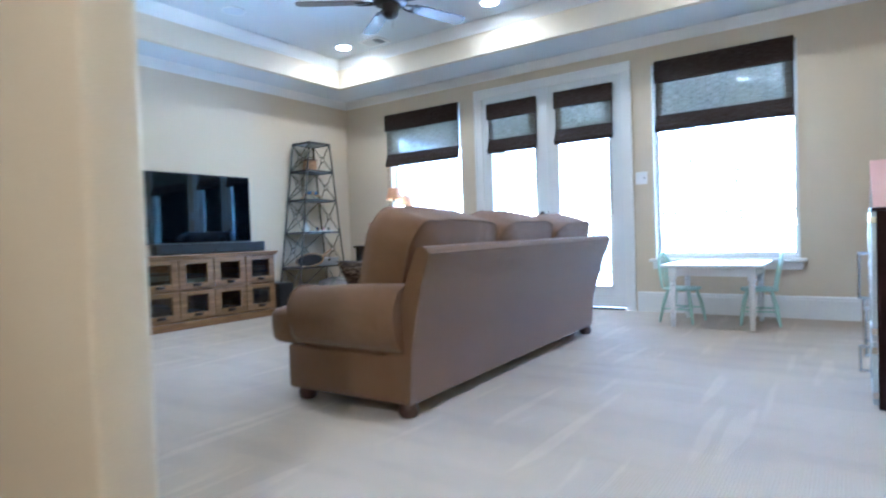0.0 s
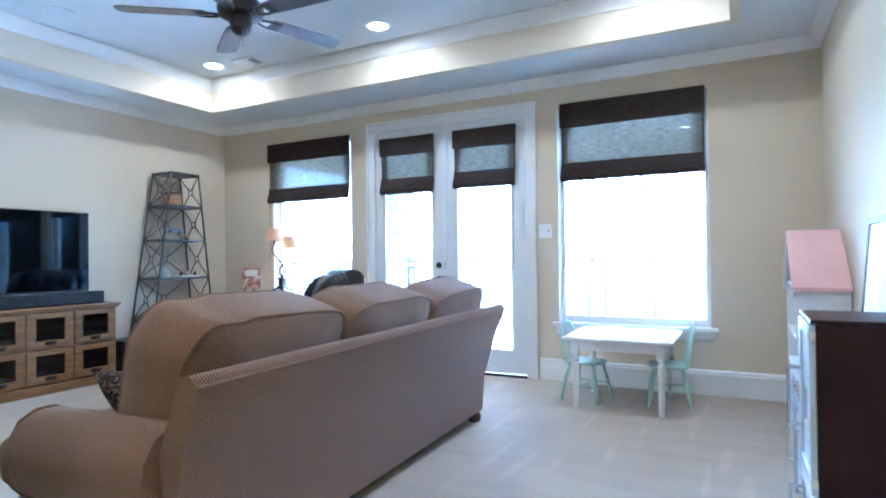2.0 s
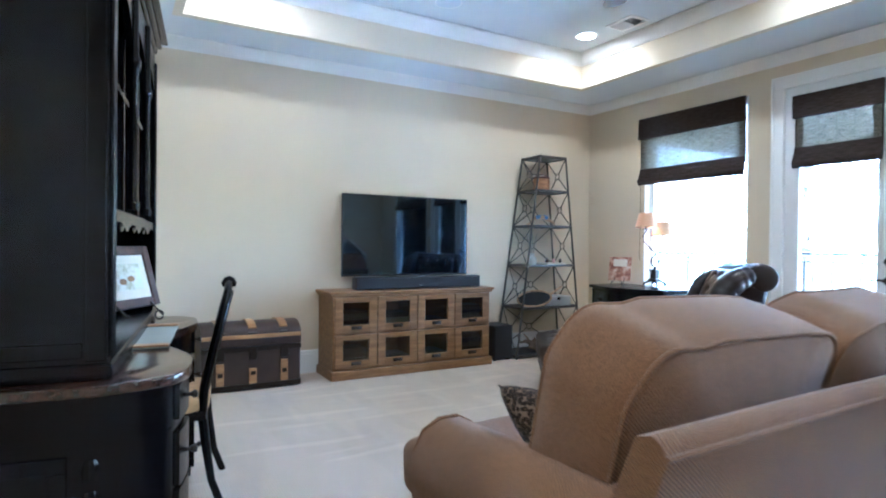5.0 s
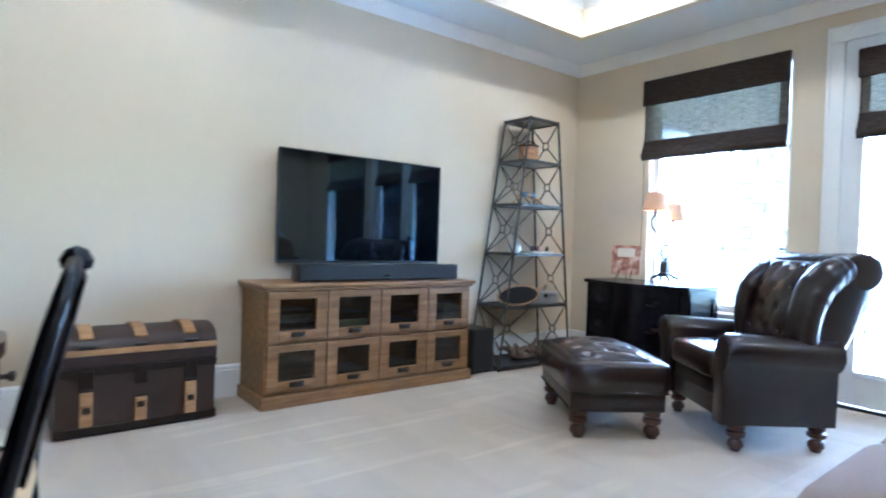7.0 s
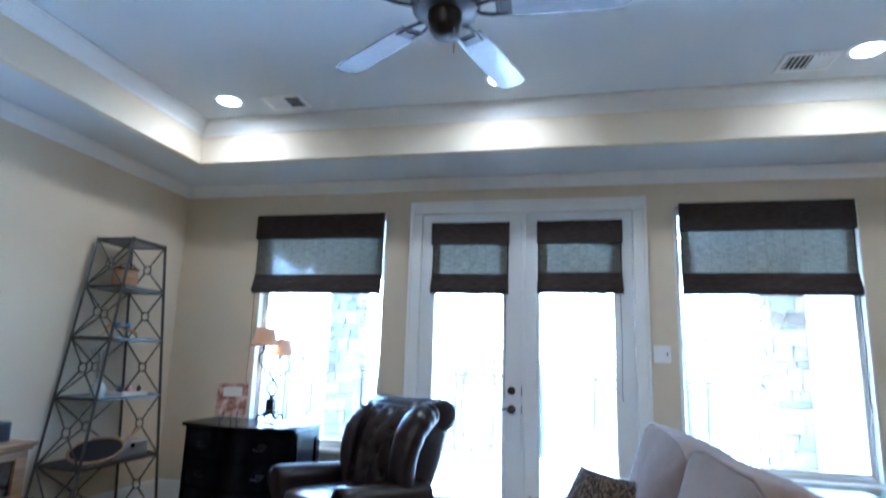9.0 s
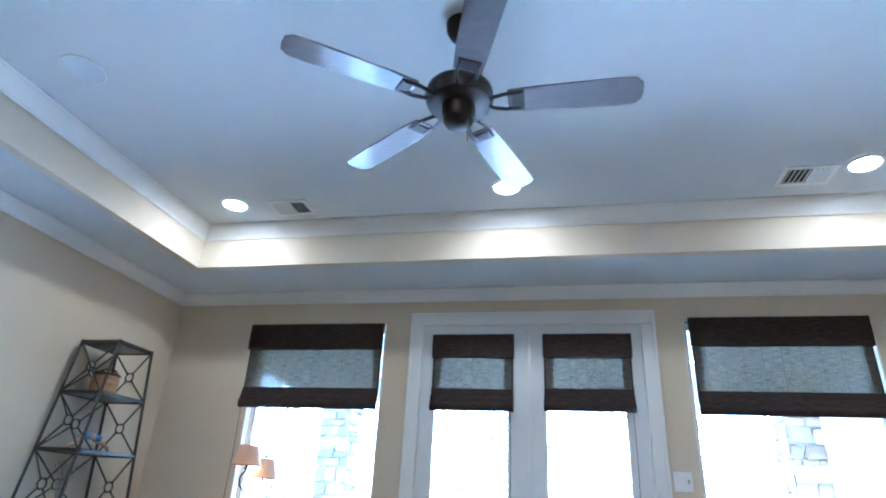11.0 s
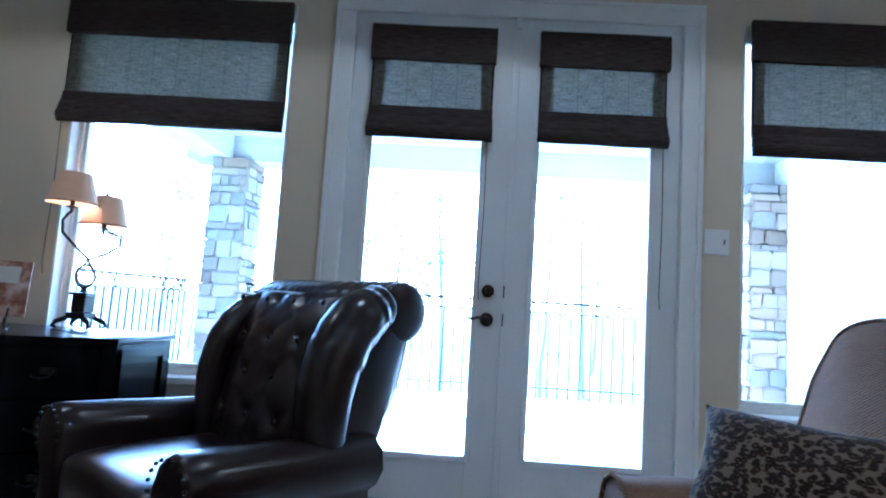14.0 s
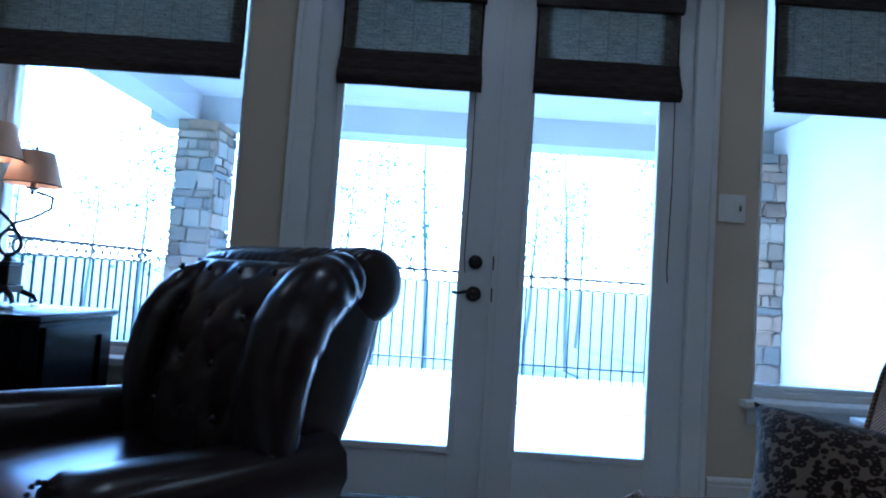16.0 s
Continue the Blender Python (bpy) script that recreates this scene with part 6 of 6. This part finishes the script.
    part("seat", moved(cushion(0.30, 0.29, 0.03, 0.55, 28, 8, 0, 0.0, 1, 0.0), Matrix.Translation((0, 0, 0.295))), M_MINT, c, "", 70)
    for sx, sy in ((-1, -1), (1, -1), (-1, 1), (1, 1)):
        part("leg", tube([(sx * 0.09, sy * 0.09, 0.285), (sx * 0.12, sy * 0.12, 0.16), (sx * 0.145, sy * 0.145, 0.0)], [0.012, 0.016, 0.010], 10), M_MINT, c, "", 60)
    for sx in (-1, 1):
        part("stretcher", tube([(sx * 0.127, -0.127, 0.12), (sx * 0.127, 0.127, 0.12)], 0.007, 8), M_MINT, c)
    part("stretcher", tube([(-0.127, 0, 0.12), (0.127, 0, 0.12)], 0.007, 8), M_MINT, c)
    bow = [(0.135 * math.cos(math.pi * k / 16), 0.12 + 0.055 * (math.sin(math.pi * k / 16) ** 0.6), 0.305 + 0.30 * (math.sin(math.pi * k / 16) ** 0.55)) for k in range(17)]
    part("back_bow", tube(bow, 0.011, 10), M_MINT, c, "bent hoop back", 60)
    for k in range(5):
        x = -0.08 + 0.04 * k
        zt = 0.305 + 0.30 * (math.sin(math.acos(max(-1, min(1, x / 0.135)))) ** 0.55)
        part("spindle", tube([(x * 0.85, 0.115, 0.30), (x, 0.12 + 0.052, zt)], 0.006, 8), M_MINT, c)
    return c


kids_chair(pose(4.57, -0.52, 0, 0, 0, 80))
kids_chair(pose(5.17, -0.44, 0, 0, 0, -82))


# ---- play kitchen and doll's house ----
pf = empty("play_fridge", Matrix.Translation((5.875, -2.78, 0)), "dark wood toy refrigerator with silver doors", "toy kitchen")
part("carcass", box(0.018, 0.285, 0, 0.40, 0, 0.885, 0.003), M_ESPRESSO, pf)
part("top", box(0.0, 0.29, -0.004, 0.404, 0.8855, 0.90, 0.004), M_ESPRESSO, pf)
for za, zb in ((0.02, 0.30), (0.305, 0.88)):
    bm = bmesh.new()
    for r in ((0.004, 0.05, za, zb), (0.35, 0.396, za, zb), (0.05, 0.35, za, za + 0.045), (0.05, 0.35, zb - 0.045, zb)):
        add_box(bm, -0.004, 0.0175, *r, 0.004)
    dr = part("door", bm, M_SILVERL, pf, "pale silver framed door")
    part("door_panel", box(0.006, 0.0165, 0.05, 0.35, za + 0.045, zb - 0.045, 0), M_SILVER, dr)
    zc = (za + zb) / 2
    hz0, hz1 = (zc - 0.06, zc + 0.06) if zb < 0.4 else (zc - 0.13, zc + 0.09)
    part("handle", tube([(-0.045, 0.335, hz0), (-0.045, 0.335, hz1)], 0.007, 8), M_CHROME, dr, "chrome bar handle", 60)
    for z in (hz0, hz1):
        part("handle_post", tube([(-0.004, 0.335, z), (-0.05, 0.335, z)], [0.006, 0.010], 8), M_CHROME, dr)
    for z in (za + 0.03, zb - 0.05):
        part("hinge", box(-0.006, 0.017, -0.006, -0.0005, z, z + 0.03, 0.001), M_CHROME, dr)
bm = bmesh.new()
for r in ((0.09, 0.11, 0.50, 0.66), (0.19, 0.21, 0.50, 0.66), (0.11, 0.19, 0.50, 0.52), (0.11, 0.19, 0.64, 0.66)):
    add_box(bm, -0.004, 0.0055, *r, 0.002)
part("dispenser_frame", bm, M_SILVERL, pf, "pale dispenser frame")
part("dispenser", box(0.001, 0.0057, 0.11, 0.19, 0.52, 0.64, 0), M_BLACK, pf, "dark dispenser recess")

pr = empty("play_stove", Matrix.Translation((5.90, -2.375, 0)), "dark wood toy stove and sink with silver doors", "toy kitchen")
part("carcass", box(0.018, 0.275, 0, 0.86, 0, 0.565, 0.003), M_ESPRESSO, pr)
part("worktop", box(-0.012, 0.28, -0.002, 0.862, 0.5655, 0.585, 0.004), M_SILVER, pr, "silver worktop")
part("control_panel", box(-0.006, 0.0175, 0.01, 0.42, 0.50, 0.56, 0.004), M_SILVERL, pr)
for k in range(4):
    part("control_knob", moved(lathe([(0, 0), (0.016, 0), (0.013, 0.02), (0, 0.024)], 14), pose(-0.0062, 0.06 + 0.1 * k, 0.53, 0, -90, 0)), M_CHROME, pr, "chrome knob", 40)
for ya, yb2, za, zb in ((0.01, 0.42, 0.03, 0.49), (0.44, 0.85, 0.03, 0.55)):
    bm = bmesh.new()
    for r in ((ya, ya + 0.045, za, zb), (yb2 - 0.045, yb2, za, zb), (ya + 0.045, yb2 - 0.045, za, za + 0.045), (ya + 0.045, yb2 - 0.045, zb - 0.045, zb)):
        add_box(bm, -0.004, 0.0175, *r, 0.004)
    dr = part("door", bm, M_SILVERL, pr, "pale silver framed door")
    part("door_panel", box(0.006, 0.0165, ya + 0.045, yb2 - 0.045, za + 0.045, zb - 0.045, 0), M_SILVER, dr)
    part("handle", tube([(-0.045, ya + 0.02, 0.16), (-0.045, ya + 0.02, 0.40)], 0.007, 8), M_CHROME, dr, "chrome bar handle", 60)
    for z in (0.16, 0.40):
        part("handle_post", tube([(-0.004, ya + 0.02, z), (-0.05, ya + 0.02, z)], [0.006, 0.010], 8), M_CHROME, dr)
part("tap", tube([(0.2, 0.64, 0.586), (0.2, 0.64, 0.66), (0.18, 0.64, 0.69), (0.13, 0.64, 0.685), (0.12, 0.64, 0.66)], 0.009, 8), M_CHROME, pr, "chrome tap", 60)

dh = empty("dolls_house", Matrix.Translation((5.945, -1.20, 0)), "white doll's house bookcase with a pink roof", "doll's house")
wd, hd = 0.76, 0.935
part("side_wall", box(0.0, 0.265, 0, 0.015, 0, hd, 0), M_WHITE, dh)
part("side_wall", box(0.0, 0.265, wd - 0.015, wd, 0, hd, 0), M_WHITE, dh)
part("back_wall", box(0.255, 0.265, 0.0152, wd - 0.0152, 0, hd, 0), M_WHITE, dh)
for z in (0.03, 0.33, 0.62, 0.92):
    part("shelf", box(0.0, 0.2545, 0.0155, wd - 0.0155, z, z + 0.015, 0.002), M_WHITE, dh)
part("partition", box(0.01, 0.2545, wd / 2 - 0.006, wd / 2 + 0.006, 0.3455, 0.6195, 0), M_WHITE, dh)
rise = 0.335
for sgn in (0, 1):
    bm = bmesh.new()
    ye, ya_ = (-0.035, wd / 2) if sgn == 0 else (wd + 0.035, wd / 2)
    pts = [(ye, hd - 0.005), (ya_, hd + rise), (ya_, hd + rise - 0.022), (ye, hd - 0.027)]
    ends = [[bm.verts.new((x, y, z)) for y, z in pts] for x in (-0.02, 0.268)]
    for k in range(4):
        bm.faces.new((ends[0][k], ends[0][(k + 1) % 4], ends[1][(k + 1) % 4], ends[1][k]))
    bm.faces.new(ends[0])
    bm.faces.new(ends[1][::-1])
    part("roof", bm, M_PINK, dh, "pink painted roof slope")
    bm = bmesh.new()
    pts = [(ye, hd - 0.028), (ya_, hd + rise - 0.023), (ya_, hd + rise - 0.075), (ye + (0.03 if sgn == 0 else -0.03), hd - 0.062)]
    ends = [[bm.verts.new((x, y, z)) for y, z in pts] for x in (-0.016, 0.0)]
    for k in range(4):
        bm.faces.new((ends[0][k], ends[0][(k + 1) % 4], ends[1][(k + 1) % 4], ends[1][k]))
    bm.faces.new(ends[0])
    bm.faces.new(ends[1][::-1])
    part("barge_board", bm, M_WHITE, dh, "white gable board")
bm = bmesh.new()
v = [bm.verts.new((0.256, y, z)) for y, z in ((0.0, hd - 0.03), (wd, hd - 0.03), (wd / 2, hd + rise - 0.03))]
bm.faces.new(v)
bmesh.ops.solidify(bm, geom=bm.faces[:], thickness=0.006)
part("gable_back", bm, M_WHITE, dh)
for k, (dy, dz, col) in enumerate(((0.12, 0.6355, (0.5, 0.03, 0.03)), (0.17, 0.3455, (0.55, 0.45, 0.10)), (0.10, 0.3455, (0.70, 0.16, 0.35)))):
    t = tagged(part("toy", lathe([(0, 0), (0.022, 0), (0.026, 0.03), (0.012, 0.06), (0.017, 0.075), (0.013, 0.095), (0, 0.10)], 14, (0, 0, 0)), varied("toy_paint", col, 0.5), None, "", 50), "small bright toy on a doll's house shelf", "toy", "toys in the doll's house")
    t.location = (6.02, -1.20 + dy, dz)
pw = empty("framed_picture", pose(6.13, -2.18, 0.5855, 0, 0, 90), "slim dark-framed picture leaning on the wall", "picture frame")
m = pose(0, 0, 0, 5, 0, 0)
bm = bmesh.new()
for r in ((-0.26, -0.235, 0, 0.69), (0.235, 0.26, 0, 0.69), (-0.235, 0.235, 0, 0.025), (-0.235, 0.235, 0.665, 0.69)):
    add_box(bm, r[0], r[1], -0.010, 0.010, r[2], r[3], 0.003)
part("frame", moved(bm, m), M_ESPRESSO, pw)
part("mat_board", moved(box(-0.2345, 0.2345, -0.004, 0.004, 0.026, 0.664, 0), m), M_PALEPRINT, pw, "pale beige mat and print")
part("print", moved(box(-0.12, 0.12, 0.0045, 0.006, 0.16, 0.52, 0), m), M_PALEPRINT, pw, "faint pink print")

# ---- things on the etagere ----
bk = empty("basket", Matrix.Translation((0.20, -0.88, 1.7045)), "round tan drum-shaped basket with dark rim", "basket")
part("wall", lathe([(0, 0), (0.075, 0), (0.085, 0.02), (0.088, 0.10), (0.08, 0.145), (0.075, 0.145), (0.08, 0.09), (0, 0.05)], 24), M_WICKER, bk, "", 40)
part("rim", tube([(0.083 * math.cos(a), 0.083 * math.sin(a), 0.145) for a in [2 * math.pi * k / 24 for k in range(24)]], 0.010, 8, None, True), M_TURNED, bk, "", 60)
part("handle", tube([(0.08 * math.cos(math.pi * k / 10), 0, 0.15 + 0.035 * math.sin(math.pi * k / 10)) for k in range(11)], 0.006, 8), M_TURNED, bk, "", 60)
an = empty("carved_bow", Matrix.Translation((0.22, -0.89, 1.3395)), "curved brown carved horn ornament with blue wrapping", "ornament")
part("arc", tube([(0.02 * math.sin(k), -0.19 + 0.38 * k / 16, 0.012 + 0.085 * math.sin(math.pi * k / 16)) for k in range(17)], [0.008 + 0.012 * math.sin(math.pi * k / 16) for k in range(17)], 10), M_WOODPALE, an, "", 60)
part("wrapping", tube([(0.01, -0.07 + 0.14 * k / 8, 0.092 + 0.007 * math.sin(math.pi * k / 8)) for k in range(9)], 0.021, 10), M_BLUEWRAP, an, "blue cloth wrapping", 60)
gt = empty("grass_bundle", Matrix.Translation((0.21, -1.00, 0.9345)), "pale glass vase of dry grasses", "vase")
part("vase", lathe([(0, 0), (0.035, 0), (0.05, 0.03), (0.045, 0.07), (0.025, 0.10), (0.028, 0.12), (0.02, 0.12), (0, 0.04)], 18), M_FROST, gt, "", 40)
random.seed(9)
for k in range(14):
    a, t = random.uniform(0, 6.28), random.uniform(0.03, 0.10)
    part("stem", tube([(0.012 * math.cos(a), 0.012 * math.sin(a), 0.06), (t * 0.5 * math.cos(a), t * 0.5 * math.sin(a), 0.2), (t * math.cos(a), t * math.sin(a), random.uniform(0.27, 0.36))], 0.0025, 5), M_GREYGRASS, gt)
bx = empty("painted_tray", Matrix.Translation((0.22, -0.74, 0.9345)), "flat pale tray with small painted figurines shapes", "ornament")
part("tray", box(-0.08, 0.08, -0.13, 0.13, 0, 0.022, 0.004), M_CREAM, bx)
for k in range(5):
    part("small_shape", lathe([(0, 0), (0.014, 0), (0.017, 0.02), (0.008, 0.04), (0, 0.05)], 10, (0.03 * (-1) ** k, -0.09 + 0.045 * k, 0.0222)), (M_TURNED, M_BLUEWRAP, M_PINK, M_TURNED, M_IRON)[k], bx, "", 50)
rk = empty("snowshoe_racket", pose(0.30, -1.02, 0.5045, 0, 0, 62), "bentwood racket frame with dark netting on a shelf", "racket")
hoop = [(0.175 * math.cos(a) , 0.0, 0.085 + 0.08 * math.sin(a)) for a in [2 * math.pi * k / 32 for k in range(32)]]
rot = pose(0, 0, 0, -8, -6, 0)
part("hoop", moved(tube(hoop, 0.010, 8, None, True), rot), M_WOODPALE, rk, "", 60)
part("netting", moved(moved(lathe([(0, -0.001), (1.0, -0.001), (1.0, 0.001), (0, 0.001)], 32), Matrix.Translation((0, 0, 0.085)) @ pose(0, 0, 0, 90) @ Matrix.Diagonal((0.17, 0.076, 1, 1))), rot), M_GRILLE, rk, "dark netting")
part("handle", moved(tube([(0.165, 0, 0.11), (0.24, 0.01, 0.15), (0.30, 0.02, 0.185)], [0.014, 0.011, 0.010], 8), rot), M_WOODPALE, rk, "", 60)
sbx = empty("metal_case", Matrix.Translation((0.20, -0.72, 0.5045)), "flat silver metal case on a shelf", "box")
part("body", box(-0.11, 0.11, -0.17, 0.17, 0, 0.075, 0.008, 2), M_ALU, sbx, "", 40)
part("lid", box(-0.112, 0.112, -0.172, 0.172, 0.0755, 0.10, 0.008, 2), M_ALU, sbx, "", 40)
part("latch", box(0.1125, 0.117, -0.02, 0.02, 0.06, 0.09, 0.002), M_CHROME, sbx)
dw = empty("driftwood", Matrix.Translation((0.21, -0.86, 0.0345)), "twisted grey-brown driftwood branch", "driftwood")
random.seed(21)
for k in range(7):
    a = random.uniform(-0.5, 0.5) + (math.pi if k % 2 else 0) + 1.57
    L_ = random.uniform(0.13, 0.24)
    pts = [(0.02 * k - 0.05, 0.02 * (k - 3), 0.04)]
    for j in range(1, 6):
        pts.append((pts[0][0] + 0.6 * L_ * j / 5 * math.cos(a) + random.uniform(-0.012, 0.012), pts[0][1] + L_ * j / 5 * math.sin(a) + random.uniform(-0.012, 0.012), 0.04 + random.uniform(0.1, 0.8) * L_ * j / 5))
    part("branch", tube(pts, [0.034, 0.03, 0.024, 0.018, 0.012, 0.004], 8), M_DRIFT, dw, "", 60)
part("root", moved(cushion(0.16, 0.30, 0.075, 0.8, 20, 12, 0, 0.02, 2, 0), Matrix.Translation((0, 0, 0.042))), M_DRIFT, dw, "", 80)


# ---- outside: covered balcony, garden ----
def mesh_stuff(name, verts, faces, material, parent=None):
    me = bpy.data.meshes.new(name)
    me.from_pydata(verts, [], faces)
    me.materials.append(material)
    ob = new(name, me)
    if parent:
        ob.parent = parent
    return ob


boxes("floor_balcony", [(-0.35, 6.6, 0.2, 3.9, -0.25, -0.03)], M_PATIO, "pale concrete balcony floor", "balcony")
# ceiling and beams use the stucco with shade in its colour
boxes("ceiling_balcony", [(-0.4, 6.6, 0.2, 4.1, 2.72, 2.85)], M_SOFFIT, "white balcony ceiling, shade put into its colour", "ceiling")
boxes("wall_wing", [(6.21, 6.6, 0.2, 3.7, -0.25, 2.72)], M_STUCCO, "white rough stucco wing wall", "wall")
boxes("trim_beam_front", [(-0.32, 6.6, 3.45, 3.85, 2.44, 2.7195)], M_SOFFIT, "white stucco beam across the balcony, greyed for shade", "beam")
boxes("trim_beam_side", [(-0.12, 0.22, 0.2, 3.449, 2.44, 2.7195)], M_SOFFIT, "white stucco beam along the balcony side, greyed for shade", "beam")


for bx_, by_ in ((4.72, 2.38), (5.04, 2.70)):
    c = empty("recessed_light", Matrix.Translation((bx_, by_, 2.72)), "round recessed light in the balcony ceiling, lit", "ceiling light", "lights in the balcony ceiling")
    part("trim_ring", lathe([(0, -0.004), (0.095, -0.004), (0.10, -0.0005), (0, -0.0005)], 28), M_WHITE, c)
    part("lens", lathe([(0, -0.008), (0.07, -0.008), (0.075, -0.0045), (0, -0.0045)], 28), M_CAN, c, "glowing lens")


def stone_column(x0, x1, y0, y1, z0, z1, seed):
    rnd = random.Random(seed)
    c = setting(new("pillar"), "rough tan and grey stone pillar", "pillar")
    c.location = ((x0 + x1) / 2, (y0 + y1) / 2, z0)
    w, dp, h = (x1 - x0) / 2, (y1 - y0) / 2, z1 - z0
    part("core", box(-w + 0.02, w - 0.02, -dp + 0.02, dp - 0.02, 0, h, 0), M_MORTAR, c)
    shapes = []
    for k in range(5):
        bm = bmesh.new()
        add_box(bm, -0.5, 0.5, -0.5, 0.5, -0.5, 0.5, 0.09, 2)
        for v in bm.verts:
            v.co += Vector((rnd.uniform(-0.09, 0.09), rnd.uniform(-0.14, 0.14), rnd.uniform(-0.09, 0.09)))
        me = bpy.data.meshes.new("stone")
        bm.to_mesh(me)
        bm.free()
        me.materials.append(M_STONE)
        shapes.append(me)
    for face in range(4):
        if face == 1:
            continue
        half = w if face in (0, 1) else dp
        z = 0.0
        while z < h - 0.03:
            rh = min(rnd.uniform(0.06, 0.20), h - z)
            u = -half
            while u < half - 0.02:
                rw = min(rnd.uniform(0.09, 0.30), half - u)
                if half - u - rw < 0.06:
                    rw = half - u
                st = new("stone", rnd.choice(shapes))
                st.parent = c
                ang = {0: 0, 2: 90, 3: -90}[face]
                pos = {0: (u + rw / 2, -dp + 0.02), 2: (w - 0.02, u + rw / 2), 3: (-w + 0.02, u + rw / 2)}[face]
                st.matrix_local = pose(pos[0], pos[1], z + rh / 2, 0, 0, ang) @ Matrix.Diagonal((rw - 0.012, 0.07 + rnd.uniform(-0.015, 0.02), rh - 0.012, 1))
                u += rw
            z += rh
    return c


stone_column(0.04, 0.44, 3.35, 3.85, -0.03, 2.44, 3)
stone_column(5.84, 6.205, 3.2, 3.75, -0.03, 2.44, 5)


def railing(p0, p1, label):
    p0, p1 = Vector(p0), Vector(p1)
    L, d = (p1 - p0).length, (p1 - p0).normalized()
    r = empty("railing", Matrix.Translation(p0) @ d.to_track_quat("X", "Z").to_matrix().to_4x4(), label, "railing", "balcony railings")
    for z, t in ((1.06, 0.020), (0.945, 0.012), (0.13, 0.014)):
        part("rail", box(0, L, -t, t, z - t * 0.6, z + t * 0.6, 0.003), M_RAIL, r)
    n = int(L / 0.115)
    bar = None
    for k in range(n + 1):
        x = L * k / n
        if bar is None:
            bm = bmesh.new()
            add_box(bm, -0.007, 0.007, -0.007, 0.007, -0.03, 0.937)
            bmesh.ops.create_icosphere(bm, subdivisions=1, radius=0.017, matrix=Matrix.Translation((0, 0, 0.50)))
            bar = part("baluster", bm, M_RAIL, r)
            ring = part("ring", tube([(0.05 * math.cos(a), 0, 1.0 + 0.045 * math.sin(a)) for a in [2 * math.pi * i / 14 for i in range(14)]], 0.006, 5, None, True), M_RAIL, r)
            ring.location = (0.06, 0, 0)
        else:
            o = new("baluster", bar.data)
            o.parent, o.location = r, (x, 0, 0)
            if k < n:
                o = new("ring", ring.data)
                o.parent, o.location = r, (x + 0.058, 0, 0)
    return r


railing((0.24, 3.62, 0), (6.08, 3.62, 0), "black wrought iron railing with a row of rings")
railing((-0.1, 0.24, 0), (-0.1, 3.30, 0), "black wrought iron railing at the balcony side")

GZ = -3.2
bm = bmesh.new()
bmesh.ops.create_circle(bm, cap_ends=True, radius=1500, segments=64, matrix=Matrix.Translation((0, 0, GZ)))
setting(part("ground", bm, varied("spring_grass", (0.085, 0.10, 0.045), 0.95, 0, 0.3, 8, 0.25, 0.5, 0.05)), "green lawn and woodland floor", "ground")
boxes("wall_foundation", [(-0.35, 6.6, -8.2, 3.85, GZ, -0.255)], M_STUCCO, "stucco storey under the balcony", "wall")


def tree(x, y, h, seed, lean):
    rnd = random.Random(seed)
    t = empty("tree", Matrix.Translation((x, y, GZ)), "tall slender woodland tree with sparse spring leaves", "tree", "trees beyond the balcony")
    trunk = [(0, 0, -0.1)]
    for k in range(1, 8):
        f = k / 7
        trunk.append((lean * f * h * 0.1 + rnd.uniform(-0.08, 0.08), rnd.uniform(-0.08, 0.08), h * f))
    r0 = h * 0.008
    bm = tube(trunk, [r0 * (1.25 - 1.15 * k / 7) for k in range(8)], 9)
    tips = []
    for k in range(16):
        f = rnd.uniform(0.3, 0.97)
        i = int(f * 7)
        a, L = rnd.uniform(0, 6.28), h * rnd.uniform(0.07, 0.17) * (1.25 - f * 0.6)
        b = Vector(trunk[i]).lerp(Vector(trunk[min(7, i + 1)]), f * 7 - i)
        p1 = b + Vector((math.cos(a), math.sin(a), 0.35)) * L * 0.5
        p2 = b + Vector((math.cos(a), math.sin(a), 0.55)) * L + Vector((0, 0, rnd.uniform(0, 0.4)))
        tube([b, p1, p2], [r0 * 0.4 * (1.2 - f), r0 * 0.26 * (1.2 - f), r0 * 0.08], 5, bm)
        tips += [p1, p2, (p1 + p2) / 2]
    part("trunk", bm, M_BARK, t, "", 60)
    vs, fs = [], []
    for p in tips:
        for j in range(26):
            c = p + Vector((rnd.gauss(0, 0.5), rnd.gauss(0, 0.5), rnd.gauss(0, 0.38)))
            s = rnd.uniform(0.05, 0.12)
            u = Vector((rnd.uniform(-1, 1), rnd.uniform(-1, 1), rnd.uniform(-1, 1))).normalized()
            w = u.cross(Vector((rnd.uniform(-1, 1), rnd.uniform(-1, 1), rnd.uniform(-1, 1)))).normalized()
            n0 = len(vs)
            vs += [c - u * s, c + w * s * 0.5, c + u * s, c - w * s * 0.5]
            fs.append((n0, n0 + 1, n0 + 2, n0 + 3))
    tagged(mesh_stuff("crown", vs, fs, M_LEAF, t), "", "", "", "stuff")
    return t


# grey bark paled beyond its own tone, outdoor glare in the colour
M_BARK = varied("glare_paled_bark", (0.34, 0.31, 0.28), 0.9, 0, 3, 30, 0.25, 0.9, 0.02, (1, 1, 0.3))
M_LEAF = varied("young_leaf", (0.12, 0.12 * 1.6, 0.06), 0.6, 0, 0.6, 10, 0.3, 0.1)
rt = random.Random(77)
for k in range(24):
    tree(-22 + 2.2 * k + rt.uniform(-0.9, 0.9), 19 + rt.uniform(0, 20), rt.uniform(9, 14), 100 + k, rt.uniform(-0.6, 0.6))
